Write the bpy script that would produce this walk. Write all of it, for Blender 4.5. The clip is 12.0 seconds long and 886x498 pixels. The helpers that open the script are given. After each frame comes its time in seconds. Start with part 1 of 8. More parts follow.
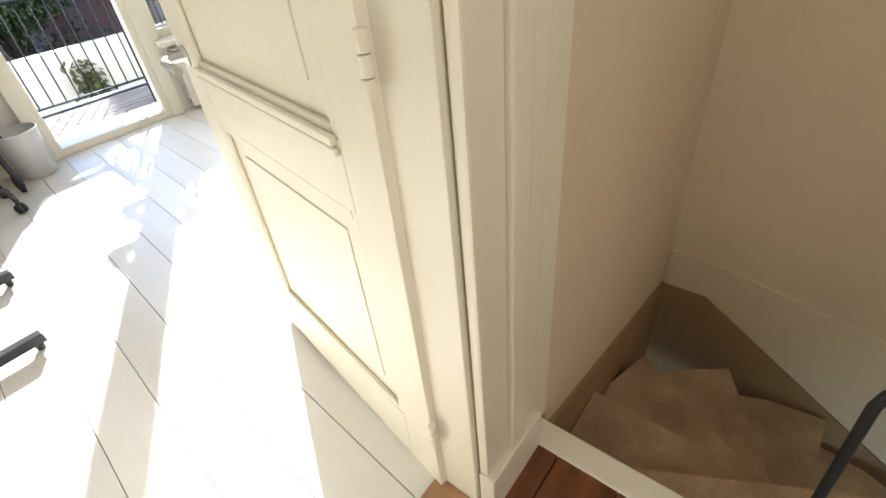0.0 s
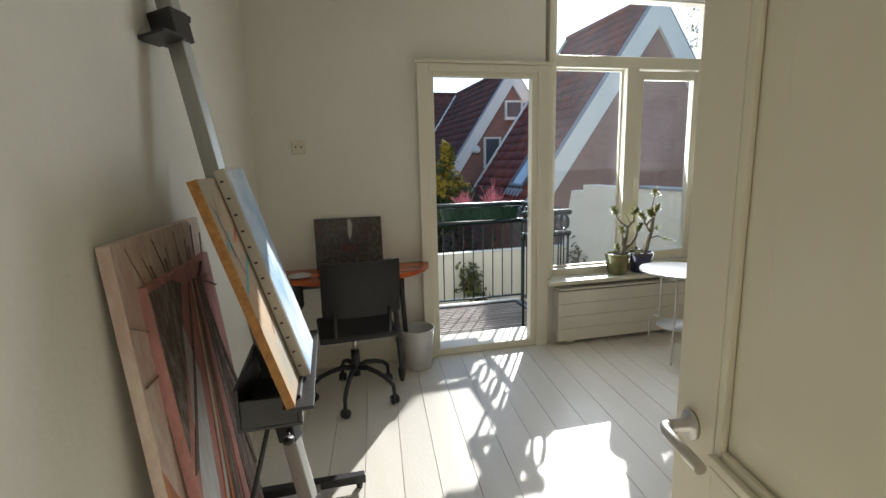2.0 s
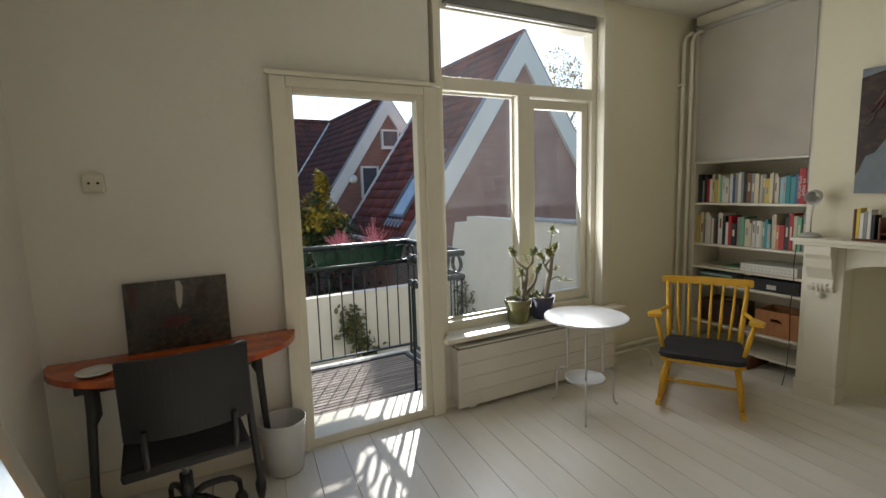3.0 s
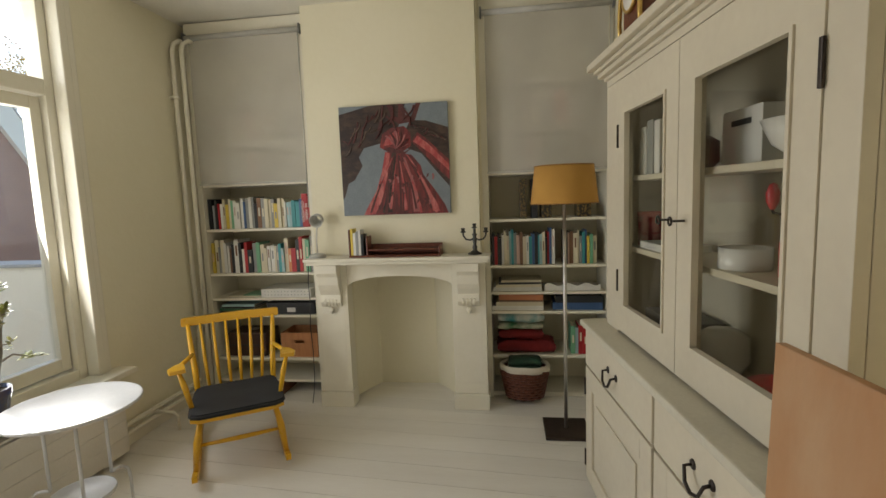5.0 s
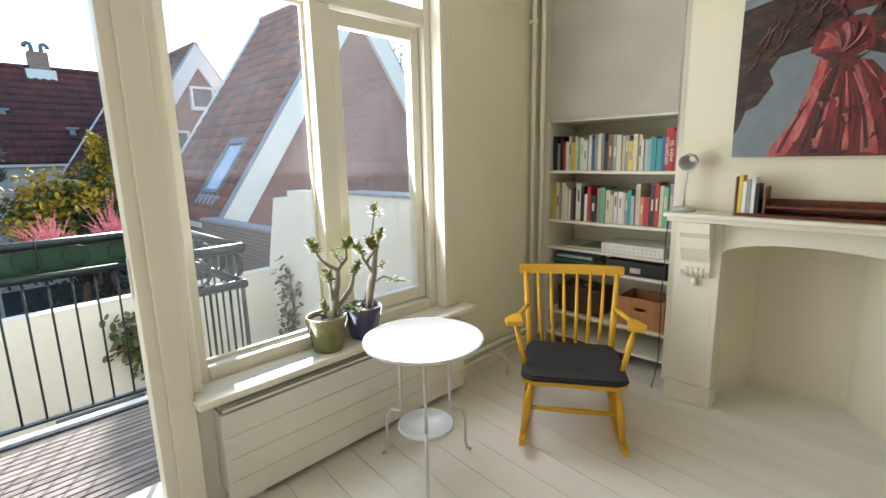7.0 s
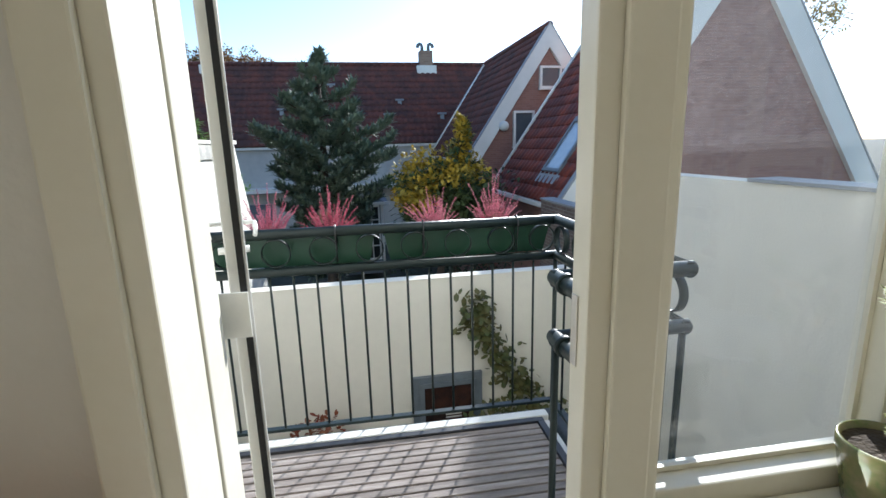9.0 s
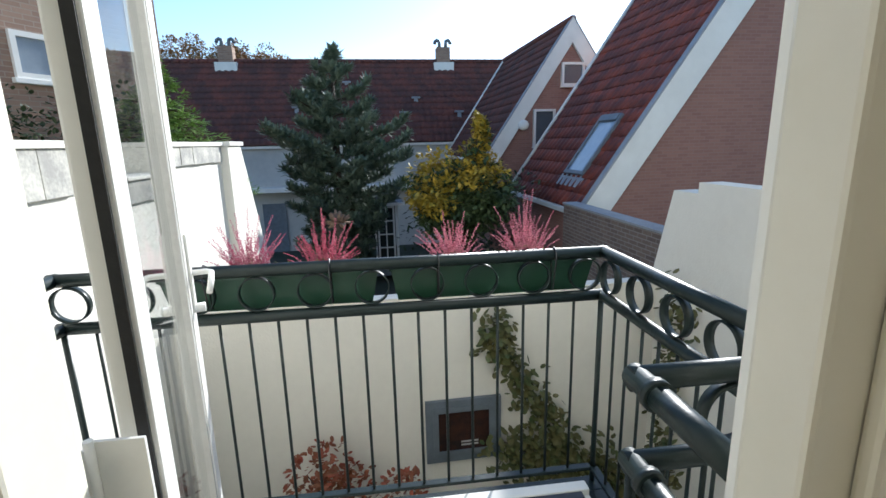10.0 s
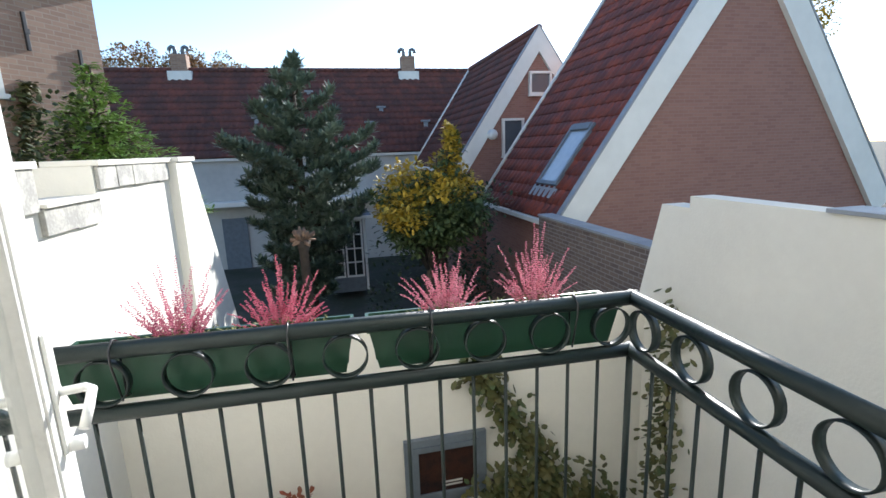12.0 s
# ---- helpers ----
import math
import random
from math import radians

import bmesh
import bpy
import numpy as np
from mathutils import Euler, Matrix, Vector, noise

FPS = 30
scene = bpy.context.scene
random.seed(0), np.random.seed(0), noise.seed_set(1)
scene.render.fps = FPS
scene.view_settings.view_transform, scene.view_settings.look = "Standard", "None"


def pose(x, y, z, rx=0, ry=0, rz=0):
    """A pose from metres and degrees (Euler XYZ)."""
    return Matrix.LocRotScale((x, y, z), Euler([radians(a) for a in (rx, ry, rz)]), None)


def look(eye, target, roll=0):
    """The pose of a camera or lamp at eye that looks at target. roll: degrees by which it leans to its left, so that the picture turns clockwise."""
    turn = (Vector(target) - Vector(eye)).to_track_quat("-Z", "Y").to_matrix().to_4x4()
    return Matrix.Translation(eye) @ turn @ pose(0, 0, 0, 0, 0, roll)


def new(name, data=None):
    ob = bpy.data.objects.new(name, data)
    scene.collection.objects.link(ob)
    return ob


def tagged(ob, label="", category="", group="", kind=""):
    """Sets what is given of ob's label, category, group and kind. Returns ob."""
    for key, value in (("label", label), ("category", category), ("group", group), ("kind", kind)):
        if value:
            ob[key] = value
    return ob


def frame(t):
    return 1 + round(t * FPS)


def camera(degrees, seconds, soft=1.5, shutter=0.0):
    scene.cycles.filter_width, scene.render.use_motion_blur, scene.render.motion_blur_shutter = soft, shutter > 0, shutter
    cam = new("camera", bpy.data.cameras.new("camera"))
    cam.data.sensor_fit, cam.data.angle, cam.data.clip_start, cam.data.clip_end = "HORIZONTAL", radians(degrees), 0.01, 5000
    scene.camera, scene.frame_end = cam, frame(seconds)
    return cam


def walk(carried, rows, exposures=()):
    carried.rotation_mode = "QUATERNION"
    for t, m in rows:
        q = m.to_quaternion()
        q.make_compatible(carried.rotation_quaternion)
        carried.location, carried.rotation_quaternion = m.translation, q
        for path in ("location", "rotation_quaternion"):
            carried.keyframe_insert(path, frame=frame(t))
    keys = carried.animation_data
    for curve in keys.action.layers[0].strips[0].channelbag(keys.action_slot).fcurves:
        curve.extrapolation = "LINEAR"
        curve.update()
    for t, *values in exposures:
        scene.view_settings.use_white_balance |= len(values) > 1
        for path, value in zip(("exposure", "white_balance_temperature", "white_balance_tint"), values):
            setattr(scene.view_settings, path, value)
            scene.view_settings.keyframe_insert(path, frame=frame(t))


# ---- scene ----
cam = camera(85.9, 12.0)
PATH = [
    (0, (-0.078, 0.205, 1.288), (1.11, 1.259, 0.072), -6.4),
    (0.5, (-0.13, 0.254, 1.362), (0.838, 1.69, 0.361), -3.8),
    (1, (-0.162, 0.334, 1.419), (0.568, 2.041, 0.676), -2.4),
    (1.5, (-0.161, 0.53, 1.465), (0.374, 2.383, 0.935), -1.4),
    (2, (-0.125, 0.832, 1.486), (0.324, 2.748, 1.13), -1.4),
    (2.5, (-0.043, 1.197, 1.508), (0.503, 3.097, 1.206), -1.5),
    (3, (0.09, 1.481, 1.546), (1.012, 3.238, 1.29), -1.7),
    (3.5, (0.166, 1.66, 1.545), (1.568, 3.071, 1.335), -1.9),
    (5.5, (0.707, 1.868, 1.543), (2.688, 2.022, 1.318), -2.0),
    (6, (0.883, 1.97, 1.531), (2.812, 2.404, 1.231), -2.2),
    (6.5, (0.967, 2.097, 1.515), (2.712, 3.0, 1.142), -1.7),
    (7, (0.976, 2.292, 1.472), (2.379, 3.664, 1.088), -1.3),
    (7.5, (0.971, 2.555, 1.427), (1.993, 4.233, 1.056), -1.2),
    (9.5, (1.013, 3.725, 1.433), (1.256, 5.662, 0.999), -1.5),
    (10, (1.052, 3.954, 1.501), (1.290, 5.891, 1.063), -1.4),
    (10.5, (1.089, 4.166, 1.538), (1.345, 6.101, 1.099), -1.5),
    (11, (1.065, 4.34, 1.556), (1.362, 6.27, 1.125), -1.7),
    (11.5, (1.053, 4.42, 1.556), (1.404, 6.345, 1.144), -2.0),
    (12, (1.033, 4.419, 1.553), (1.407, 6.341, 1.145), -2.0),
]
walk(cam, [(t, look(eye, target, roll)) for t, eye, target, roll in PATH],
     exposures=[(0.0, 2.25, 5800, 12), (0.5, 1.65, 5700, 10), (1.0, 1.35, 5800, 9), (1.5, 0.95, 5950, 9), (2.0, 0.72, 6200, 8), (2.5, 0.5, 6450, 9), (3.5, 0.5, 6450, 10), (5.5, 1.24, 6900, 10),
                (6.5, 1.58, 6500, 10), (7.5, 1.35, 6050, 9), (9.5, 0.75, 5950, 9), (10.5, 0.72, 6100, 10), (12.0, 1.0, 6200, 11)])

# ---- light ----
SUN_AZ, SUN_EL = radians(30.5), radians(22.5)
world = bpy.data.worlds.new("sky_world")
scene.world = world
world.use_nodes = True
_wn = world.node_tree.nodes
_sky = _wn.new("ShaderNodeTexSky")
_sky.sky_type, _sky.sun_disc = "NISHITA", False
_sky.dust_density, _sky.ozone_density = 0.25, 2.3
_sky.sun_elevation, _sky.sun_rotation = SUN_EL, SUN_AZ
_bg = _wn["Background"]
_bg.inputs["Strength"].default_value = 0.15
world.node_tree.links.new(_sky.outputs[0], _bg.inputs["Color"])
sun_data = bpy.data.lights.new("sun", "SUN")
sun_data.energy, sun_data.angle, sun_data.color = 5.0, radians(0.55), (1.0, 0.96, 0.90)
sun = new("sun", sun_data)
sun.matrix_world = look((20 * math.sin(SUN_AZ), 20 * math.cos(SUN_AZ), 20 * math.tan(SUN_EL)), (0, 0, 0))


# ---- materials ----
def surf(name, col, col2=None, rough=0.5, metal=0.0, scale=6.0, fine=70.0, bump=0.08, bump_scale=90.0,
         stretch=(1, 1, 1), rand=0.0, amount=0.5, coat=0.0, spec=0.5):
    """A painted or raw surface: two scales of colour change, fine relief, uneven gloss."""
    m = bpy.data.materials.new(name)
    m.use_nodes = True
    n, l = m.node_tree.nodes, m.node_tree.links
    b = n["Principled BSDF"]
    tc, mp = n.new("ShaderNodeTexCoord"), n.new("ShaderNodeMapping")
    mp.inputs["Scale"].default_value = stretch
    l.new(tc.outputs["Object"], mp.inputs["Vector"])
    big, small, grain = (n.new("ShaderNodeTexNoise") for _ in range(3))
    for node, s, d in ((big, scale, 4), (small, fine, 3), (grain, bump_scale, 2)):
        node.inputs["Scale"].default_value = s
        node.inputs["Detail"].default_value = d
        l.new(mp.outputs[0], node.inputs["Vector"])
    add = n.new("ShaderNodeMath")
    add.operation = "MULTIPLY_ADD"
    add.inputs[1].default_value = 0.35
    l.new(small.outputs["Fac"], add.inputs[0])
    l.new(big.outputs["Fac"], add.inputs[2])
    ramp = n.new("ShaderNodeMapRange")
    ramp.inputs["From Min"].default_value, ramp.inputs["From Max"].default_value = 0.45, 0.95
    ramp.inputs["To Max"].default_value = amount * 2
    l.new(add.outputs[0], ramp.inputs["Value"])
    mix = n.new("ShaderNodeMix")
    mix.data_type = "RGBA"
    c2 = col2 or tuple(c * 0.86 for c in col)
    mix.inputs["A"].default_value, mix.inputs["B"].default_value = (*col, 1), (*c2, 1)
    l.new(ramp.outputs[0], mix.inputs["Factor"])
    out = mix.outputs["Result"]
    if rand:
        oi, hsv, mr = n.new("ShaderNodeObjectInfo"), n.new("ShaderNodeHueSaturation"), n.new("ShaderNodeMapRange")
        mr.inputs["To Min"].default_value, mr.inputs["To Max"].default_value = 1 - rand, 1 + rand
        l.new(oi.outputs["Random"], mr.inputs["Value"])
        l.new(mr.outputs[0], hsv.inputs["Value"])
        l.new(out, hsv.inputs["Color"])
        out = hsv.outputs[0]
    l.new(out, b.inputs["Base Color"])
    rr = n.new("ShaderNodeMapRange")
    rr.inputs["To Min"].default_value, rr.inputs["To Max"].default_value = max(rough - 0.08, 0.02), min(rough + 0.12, 1)
    l.new(small.outputs["Fac"], rr.inputs["Value"])
    l.new(rr.outputs[0], b.inputs["Roughness"])
    b.inputs["Metallic"].default_value = metal
    b.inputs["Specular IOR Level"].default_value = spec
    b.inputs["Coat Weight"].default_value = coat
    if bump:
        bp = n.new("ShaderNodeBump")
        bp.inputs["Strength"].default_value, bp.inputs["Distance"].default_value = bump, 0.01
        l.new(grain.outputs["Fac"], bp.inputs["Height"])
        l.new(bp.outputs[0], b.inputs["Normal"])
    return m


def brick_mat(name, c1, c2, mortar, size=1.0, rough=0.9):
    """Brickwork far off: courses 65 mm high on a wall whose mesh carries its own length and height as its map."""
    m = surf(name, c1, c2, rough=rough, scale=1.2, fine=14, bump=0.0)
    n, l = m.node_tree.nodes, m.node_tree.links
    b = n["Principled BSDF"]
    br, tc = n.new("ShaderNodeTexBrick"), n.new("ShaderNodeTexCoord")
    sep, com, ad = n.new("ShaderNodeSeparateXYZ"), n.new("ShaderNodeCombineXYZ"), n.new("ShaderNodeMath")
    l.new(tc.outputs["Object"], sep.inputs[0])
    ad.operation = "ADD"
    l.new(sep.outputs["X"], ad.inputs[0])
    l.new(sep.outputs["Y"], ad.inputs[1])
    l.new(ad.outputs[0], com.inputs["X"])
    l.new(sep.outputs["Z"], com.inputs["Y"])
    l.new(com.outputs[0], br.inputs["Vector"])
    br.inputs["Scale"].default_value = 1.0 / size
    br.inputs["Brick Width"].default_value, br.inputs["Row Height"].default_value = 0.22, 0.065
    br.inputs["Mortar Size"].default_value = 0.007
    br.inputs["Color1"].default_value, br.inputs["Color2"].default_value, br.inputs["Mortar"].default_value = (*c1, 1), (*c2, 1), (*mortar, 1)
    old = b.inputs["Base Color"].links[0].from_socket
    mx = n.new("ShaderNodeMix")
    mx.data_type, mx.blend_type = "RGBA", "MULTIPLY"
    mx.inputs["Factor"].default_value = 0.0
    mx2 = n.new("ShaderNodeMix")
    mx2.data_type = "RGBA"
    mx2.inputs["Factor"].default_value = 0.62
    l.new(old, mx2.inputs["A"])
    l.new(br.outputs["Color"], mx2.inputs["B"])
    l.new(mx2.outputs["Result"], b.inputs["Base Color"])
    bp = n.new("ShaderNodeBump")
    bp.inputs["Strength"].default_value, bp.inputs["Distance"].default_value = 0.5, 0.008
    bp.invert = True
    l.new(br.outputs["Fac"], bp.inputs["Height"])
    l.new(bp.outputs[0], b.inputs["Normal"])
    return m


def glass_mat(name, tint=(1, 1, 1), rough=0.0, dust=0.0):
    """A thin pane: clear, with a true surface reflection."""
    m = bpy.data.materials.new(name)
    m.use_nodes = True
    n, l = m.node_tree.nodes, m.node_tree.links
    n.remove(n["Principled BSDF"])
    tr, gl, fr, mx = n.new("ShaderNodeBsdfTransparent"), n.new("ShaderNodeBsdfGlossy"), n.new("ShaderNodeLayerWeight"), n.new("ShaderNodeMixShader")
    tr.inputs["Color"].default_value = (*tint, 1)
    gl.inputs["Roughness"].default_value = rough
    fr.inputs["Blend"].default_value = 0.5
    pw_, ma = n.new("ShaderNodeMath"), n.new("ShaderNodeMath")
    pw_.operation, ma.operation = "POWER", "MULTIPLY_ADD"
    pw_.inputs[1].default_value = 5.0
    ma.inputs[1].default_value, ma.inputs[2].default_value = 0.55, 0.03
    l.new(fr.outputs["Facing"], pw_.inputs[0])
    l.new(pw_.outputs[0], ma.inputs[0])
    l.new(ma.outputs[0], mx.inputs[0])
    l.new(tr.outputs[0], mx.inputs[1])
    l.new(gl.outputs[0], mx.inputs[2])
    out = mx.outputs[0]
    if dust:
        tl, m2, nz, nf, ad, mr = (n.new("ShaderNode" + k) for k in ("BsdfTranslucent", "MixShader", "TexNoise", "TexNoise", "Math", "MapRange"))
        tc = n.new("ShaderNodeTexCoord")
        nz.inputs["Scale"].default_value, nf.inputs["Scale"].default_value = 3.0, 90.0
        nz.inputs["Detail"].default_value = 5
        for k in (nz, nf):
            l.new(tc.outputs["Object"], k.inputs["Vector"])
        ad.operation = "MULTIPLY"
        l.new(nz.outputs["Fac"], ad.inputs[0])
        l.new(nf.outputs["Fac"], ad.inputs[1])
        mr.inputs["From Min"].default_value, mr.inputs["From Max"].default_value = 0.12, 0.42
        mr.inputs["To Min"].default_value, mr.inputs["To Max"].default_value = dust * 0.5, dust * 1.8
        l.new(ad.outputs[0], mr.inputs["Value"])
        tl.inputs["Color"].default_value = (0.85, 0.86, 0.88, 1)
        l.new(mr.outputs[0], m2.inputs[0])
        l.new(out, m2.inputs[1])
        l.new(tl.outputs[0], m2.inputs[2])
        out = m2.outputs[0]
    l.new(out, n["Material Output"].inputs["Surface"])
    return m


def cloth_mat(name, col, through_amount):
    """Thin cloth that lets some light through."""
    m = surf(name, col, rough=0.9, scale=3, fine=300, bump=0.05, bump_scale=500)
    n, l = m.node_tree.nodes, m.node_tree.links
    b = n["Principled BSDF"]
    tr, mx = n.new("ShaderNodeBsdfTransparent"), n.new("ShaderNodeMixShader")
    mx.inputs[0].default_value = through_amount
    l.new(b.outputs[0], mx.inputs[1])
    l.new(tr.outputs[0], mx.inputs[2])
    l.new(mx.outputs[0], n["Material Output"].inputs["Surface"])
    return m


M_WALL = surf("wall_paint_cream", (0.80, 0.75, 0.58), (0.76, 0.71, 0.53), rough=0.75, scale=1.3, fine=25, bump=0.12, bump_scale=45)
M_WALL_W = surf("wall_paint_white", (0.82, 0.80, 0.74), (0.77, 0.75, 0.68), rough=0.75, scale=1.3, fine=25, bump=0.12, bump_scale=45)
M_HALL = surf("hall_paint", (0.72, 0.60, 0.42), (0.66, 0.54, 0.37), rough=0.8, scale=1.5, fine=20, bump=0.1, bump_scale=60)
M_CEIL = surf("ceiling_paint", (0.82, 0.79, 0.70), rough=0.85, scale=2, bump=0.08)
M_TRIM = surf("gloss_white_paint", (0.80, 0.76, 0.64), (0.75, 0.71, 0.58), rough=0.32, scale=3, fine=40, bump=0.05, bump_scale=30)
M_DOOR = surf("door_cream_paint", (0.80, 0.75, 0.60), (0.77, 0.72, 0.57), rough=0.35, scale=3, fine=40, bump=0.05, bump_scale=30, stretch=(1, 1, 0.3))
M_FLOOR = surf("floor_white_paint", (0.80, 0.77, 0.70), (0.70, 0.66, 0.58), rough=0.30, scale=1.6, fine=30, bump=0.09, bump_scale=60, stretch=(3, 0.35, 1), rand=0.05, amount=0.45)
M_OAK = surf("old_brown_boards", (0.26, 0.10, 0.035), (0.09, 0.03, 0.012), rough=0.35, scale=4, fine=60, bump=0.15, stretch=(0.6, 4, 1), amount=0.7, rand=0.2)
M_RADI = surf("radiator_paint", (0.80, 0.77, 0.70), rough=0.4, scale=2, bump=0.04)
M_GLASS = glass_mat("window_glass", (0.96, 0.97, 0.97), dust=0.008)
M_CABGLASS = glass_mat("cabinet_glass", (0.93, 0.93, 0.9))
M_RENDER = surf("cream_render", (0.80, 0.77, 0.68), (0.72, 0.69, 0.61), rough=0.9, scale=0.9, fine=12, bump=0.25, bump_scale=40)
M_CAP = surf("weathered_cap", (0.62, 0.60, 0.52), (0.34, 0.33, 0.30), rough=0.9, scale=5, fine=40, bump=0.3, bump_scale=30, amount=0.7)
M_RAIL = surf("green_grey_rail_paint", (0.010, 0.018, 0.017), (0.018, 0.028, 0.026), spec=0.3, rough=0.36, scale=8, fine=60, bump=0.08, bump_scale=60)
M_BLACK = surf("black_metal", (0.018, 0.018, 0.019), (0.03, 0.03, 0.032), rough=0.4, scale=10, bump=0.05)
M_DECK = surf("weathered_deck", (0.37, 0.33, 0.30), (0.22, 0.185, 0.165), rough=0.85, scale=6, fine=70, bump=0.3, bump_scale=60, stretch=(0.5, 6, 1), rand=0.25, amount=0.7)
M_PALE = surf("pale_grey_board", (0.55, 0.54, 0.50), (0.42, 0.41, 0.38), rough=0.8, scale=5, bump=0.1)
M_TILE = surf("red_roof_tile", (0.30, 0.065, 0.035), (0.12, 0.035, 0.03), rough=0.65, scale=2.2, fine=22, bump=0.2, bump_scale=40, amount=0.75)
M_TILE_D = surf("dark_red_roof_tile", (0.17, 0.05, 0.035), (0.08, 0.035, 0.03), rough=0.75, scale=1.4, fine=12, bump=0.2, bump_scale=40, amount=0.75)
M_BRICK = brick_mat("red_brick", (0.33, 0.175, 0.135), (0.25, 0.125, 0.10), (0.30, 0.20, 0.165))
M_BRICK_O = brick_mat("old_brown_brick", (0.36, 0.24, 0.17), (0.24, 0.15, 0.11), (0.34, 0.29, 0.24), size=1.2)
M_BRICK_G = brick_mat("dark_garden_brick", (0.20, 0.15, 0.12), (0.12, 0.09, 0.08), (0.32, 0.30, 0.27))
M_WHITE = surf("outdoor_white_paint", (0.80, 0.79, 0.74), (0.72, 0.71, 0.66), rough=0.5, scale=3, bump=0.06)
M_GROUND = surf("garden_ground", (0.07, 0.065, 0.055), (0.035, 0.045, 0.025), rough=0.95, scale=1.0, fine=9, bump=0.4, bump_scale=20, amount=0.8)
M_LEAD = surf("lead_sheet", (0.32, 0.34, 0.36), (0.22, 0.24, 0.26), rough=0.55, scale=4, bump=0.1)
M_CHROME = surf("brushed_steel", (0.62, 0.60, 0.57), rough=0.38, metal=1.0, scale=20, bump=0.03)


# ---- mesh helpers ----
def box(bm, a, b, bevel=0.0, m=None):
    """A box between two corners, with small bevelled edges if asked."""
    c = [(p + q) / 2 for p, q in zip(a, b)]
    s = [max(abs(q - p), 1e-5) for p, q in zip(a, b)]
    mat = Matrix.Translation(c) @ Matrix.Diagonal((*s, 1))
    if m is not None:
        mat = m @ mat
    r = bmesh.ops.create_cube(bm, size=1.0, matrix=mat)
    if bevel:
        es = list({e for v in r["verts"] for e in v.link_edges})
        bmesh.ops.bevel(bm, geom=es, offset=bevel, segments=2, profile=0.6, affect="EDGES")
    return bm


def bx(*boxes, bevel=0.0):
    bm = bmesh.new()
    for a, b in boxes:
        box(bm, a, b, bevel)
    return bm


def tube(bm, pts, r, n=10, closed=False, caps=True):
    """A round bar along points; r is one radius or one for each point."""
    pts = [Vector(p) for p in pts]
    k = len(pts)
    rs = [r] * k if isinstance(r, (int, float)) else r
    rings, up = [], None
    for i, p in enumerate(pts):
        a = pts[(i - 1) % k] if (closed or i > 0) else p
        c = pts[(i + 1) % k] if (closed or i < k - 1) else p
        d = (c - a).normalized()
        if up is None:
            up = d.orthogonal().normalized()
        up = (up - d * up.dot(d)).normalized()
        side = d.cross(up)
        rings.append([bm.verts.new(p + (up * math.cos(t) + side * math.sin(t)) * rs[i]) for t in (2 * math.pi * j / n for j in range(n))])
    for i in range(k if closed else k - 1):
        A, B = rings[i], rings[(i + 1) % k]
        for j in range(n):
            f = bm.faces.new((A[j], A[(j + 1) % n], B[(j + 1) % n], B[j]))
            f.smooth = True
    if caps and not closed:
        bm.faces.new(list(reversed(rings[0])))
        bm.faces.new(rings[-1])
    return bm


def lathe(bm, prof, n=24, c=(0, 0, 0), cap=True):
    """A turned body: profile of (radius, height) about z."""
    rings = [[bm.verts.new((c[0] + r * math.cos(t), c[1] + r * math.sin(t), c[2] + z)) for t in (2 * math.pi * j / n for j in range(n))] for r, z in prof]
    for A, B in zip(rings, rings[1:]):
        for j in range(n):
            f = bm.faces.new((A[j], A[(j + 1) % n], B[(j + 1) % n], B[j]))
            f.smooth = True
    if cap:
        bm.faces.new(list(reversed(rings[0])))
        bm.faces.new(rings[-1])
    return bm


def prism(bm, poly, axis, lo, hi):
    """A flat outline pushed out along an axis ('x': outline in y, z; 'y': x, z; 'z': x, y)."""
    def P(u, v, w):
        return {"x": (w, u, v), "y": (u, w, v), "z": (u, v, w)}[axis]
    A = [bm.verts.new(P(u, v, lo)) for u, v in poly]
    B = [bm.verts.new(P(u, v, hi)) for u, v in poly]
    k = len(poly)
    bm.faces.new(A)
    bm.faces.new(list(reversed(B)))
    for i in range(k):
        bm.faces.new((A[i], B[i], B[(i + 1) % k], A[(i + 1) % k]))
    return bm


def sweep(bm, prof, axis, lo, hi):
    return prism(bm, prof, axis, lo, hi)


def wall_cells(bm, u0, u1, z0, z1, v0, v1, holes, axis="x"):
    """A wall along x (or y) from u0 to u1, v0 to v1 thick, with rectangular holes (ua, ub, za, zb) through it."""
    us = sorted({u0, u1, *[h[0] for h in holes], *[h[1] for h in holes]})
    zs = sorted({z0, z1, *[h[2] for h in holes], *[h[3] for h in holes]})
    for a, b in zip(us, us[1:]):
        for c, d in zip(zs, zs[1:]):
            if any(h[0] <= (a + b) / 2 <= h[1] and h[2] <= (c + d) / 2 <= h[3] for h in holes):
                continue
            if axis == "x":
                box(bm, (a, v0, c), (b, v1, d))
            else:
                box(bm, (v0, a, c), (v1, b, d))
    return bm


def mesh_of(name, bm, material, smooth_angle=None):
    me = bpy.data.meshes.new(name)
    bmesh.ops.recalc_face_normals(bm, faces=bm.faces[:])
    bm.to_mesh(me)
    bm.free()
    mats = material if isinstance(material, (list, tuple)) else [material]
    for mt in mats:
        me.materials.append(mt)
    return me


def part(name, bm, material, parent=None, label="", kind=""):
    ob = new(name, mesh_of(name, bm, material))
    if parent is not None:
        ob.parent = parent
    return tagged(ob, label=label, kind=kind)


def thing(name, label, category, at=(0, 0, 0), rz=0.0, group="", rx=0.0, ry=0.0):
    ob = new(name)
    ob.empty_display_size = 0.05
    ob.matrix_world = pose(*at, rx, ry, rz)
    return tagged(ob, label=label, category=category, group=group)


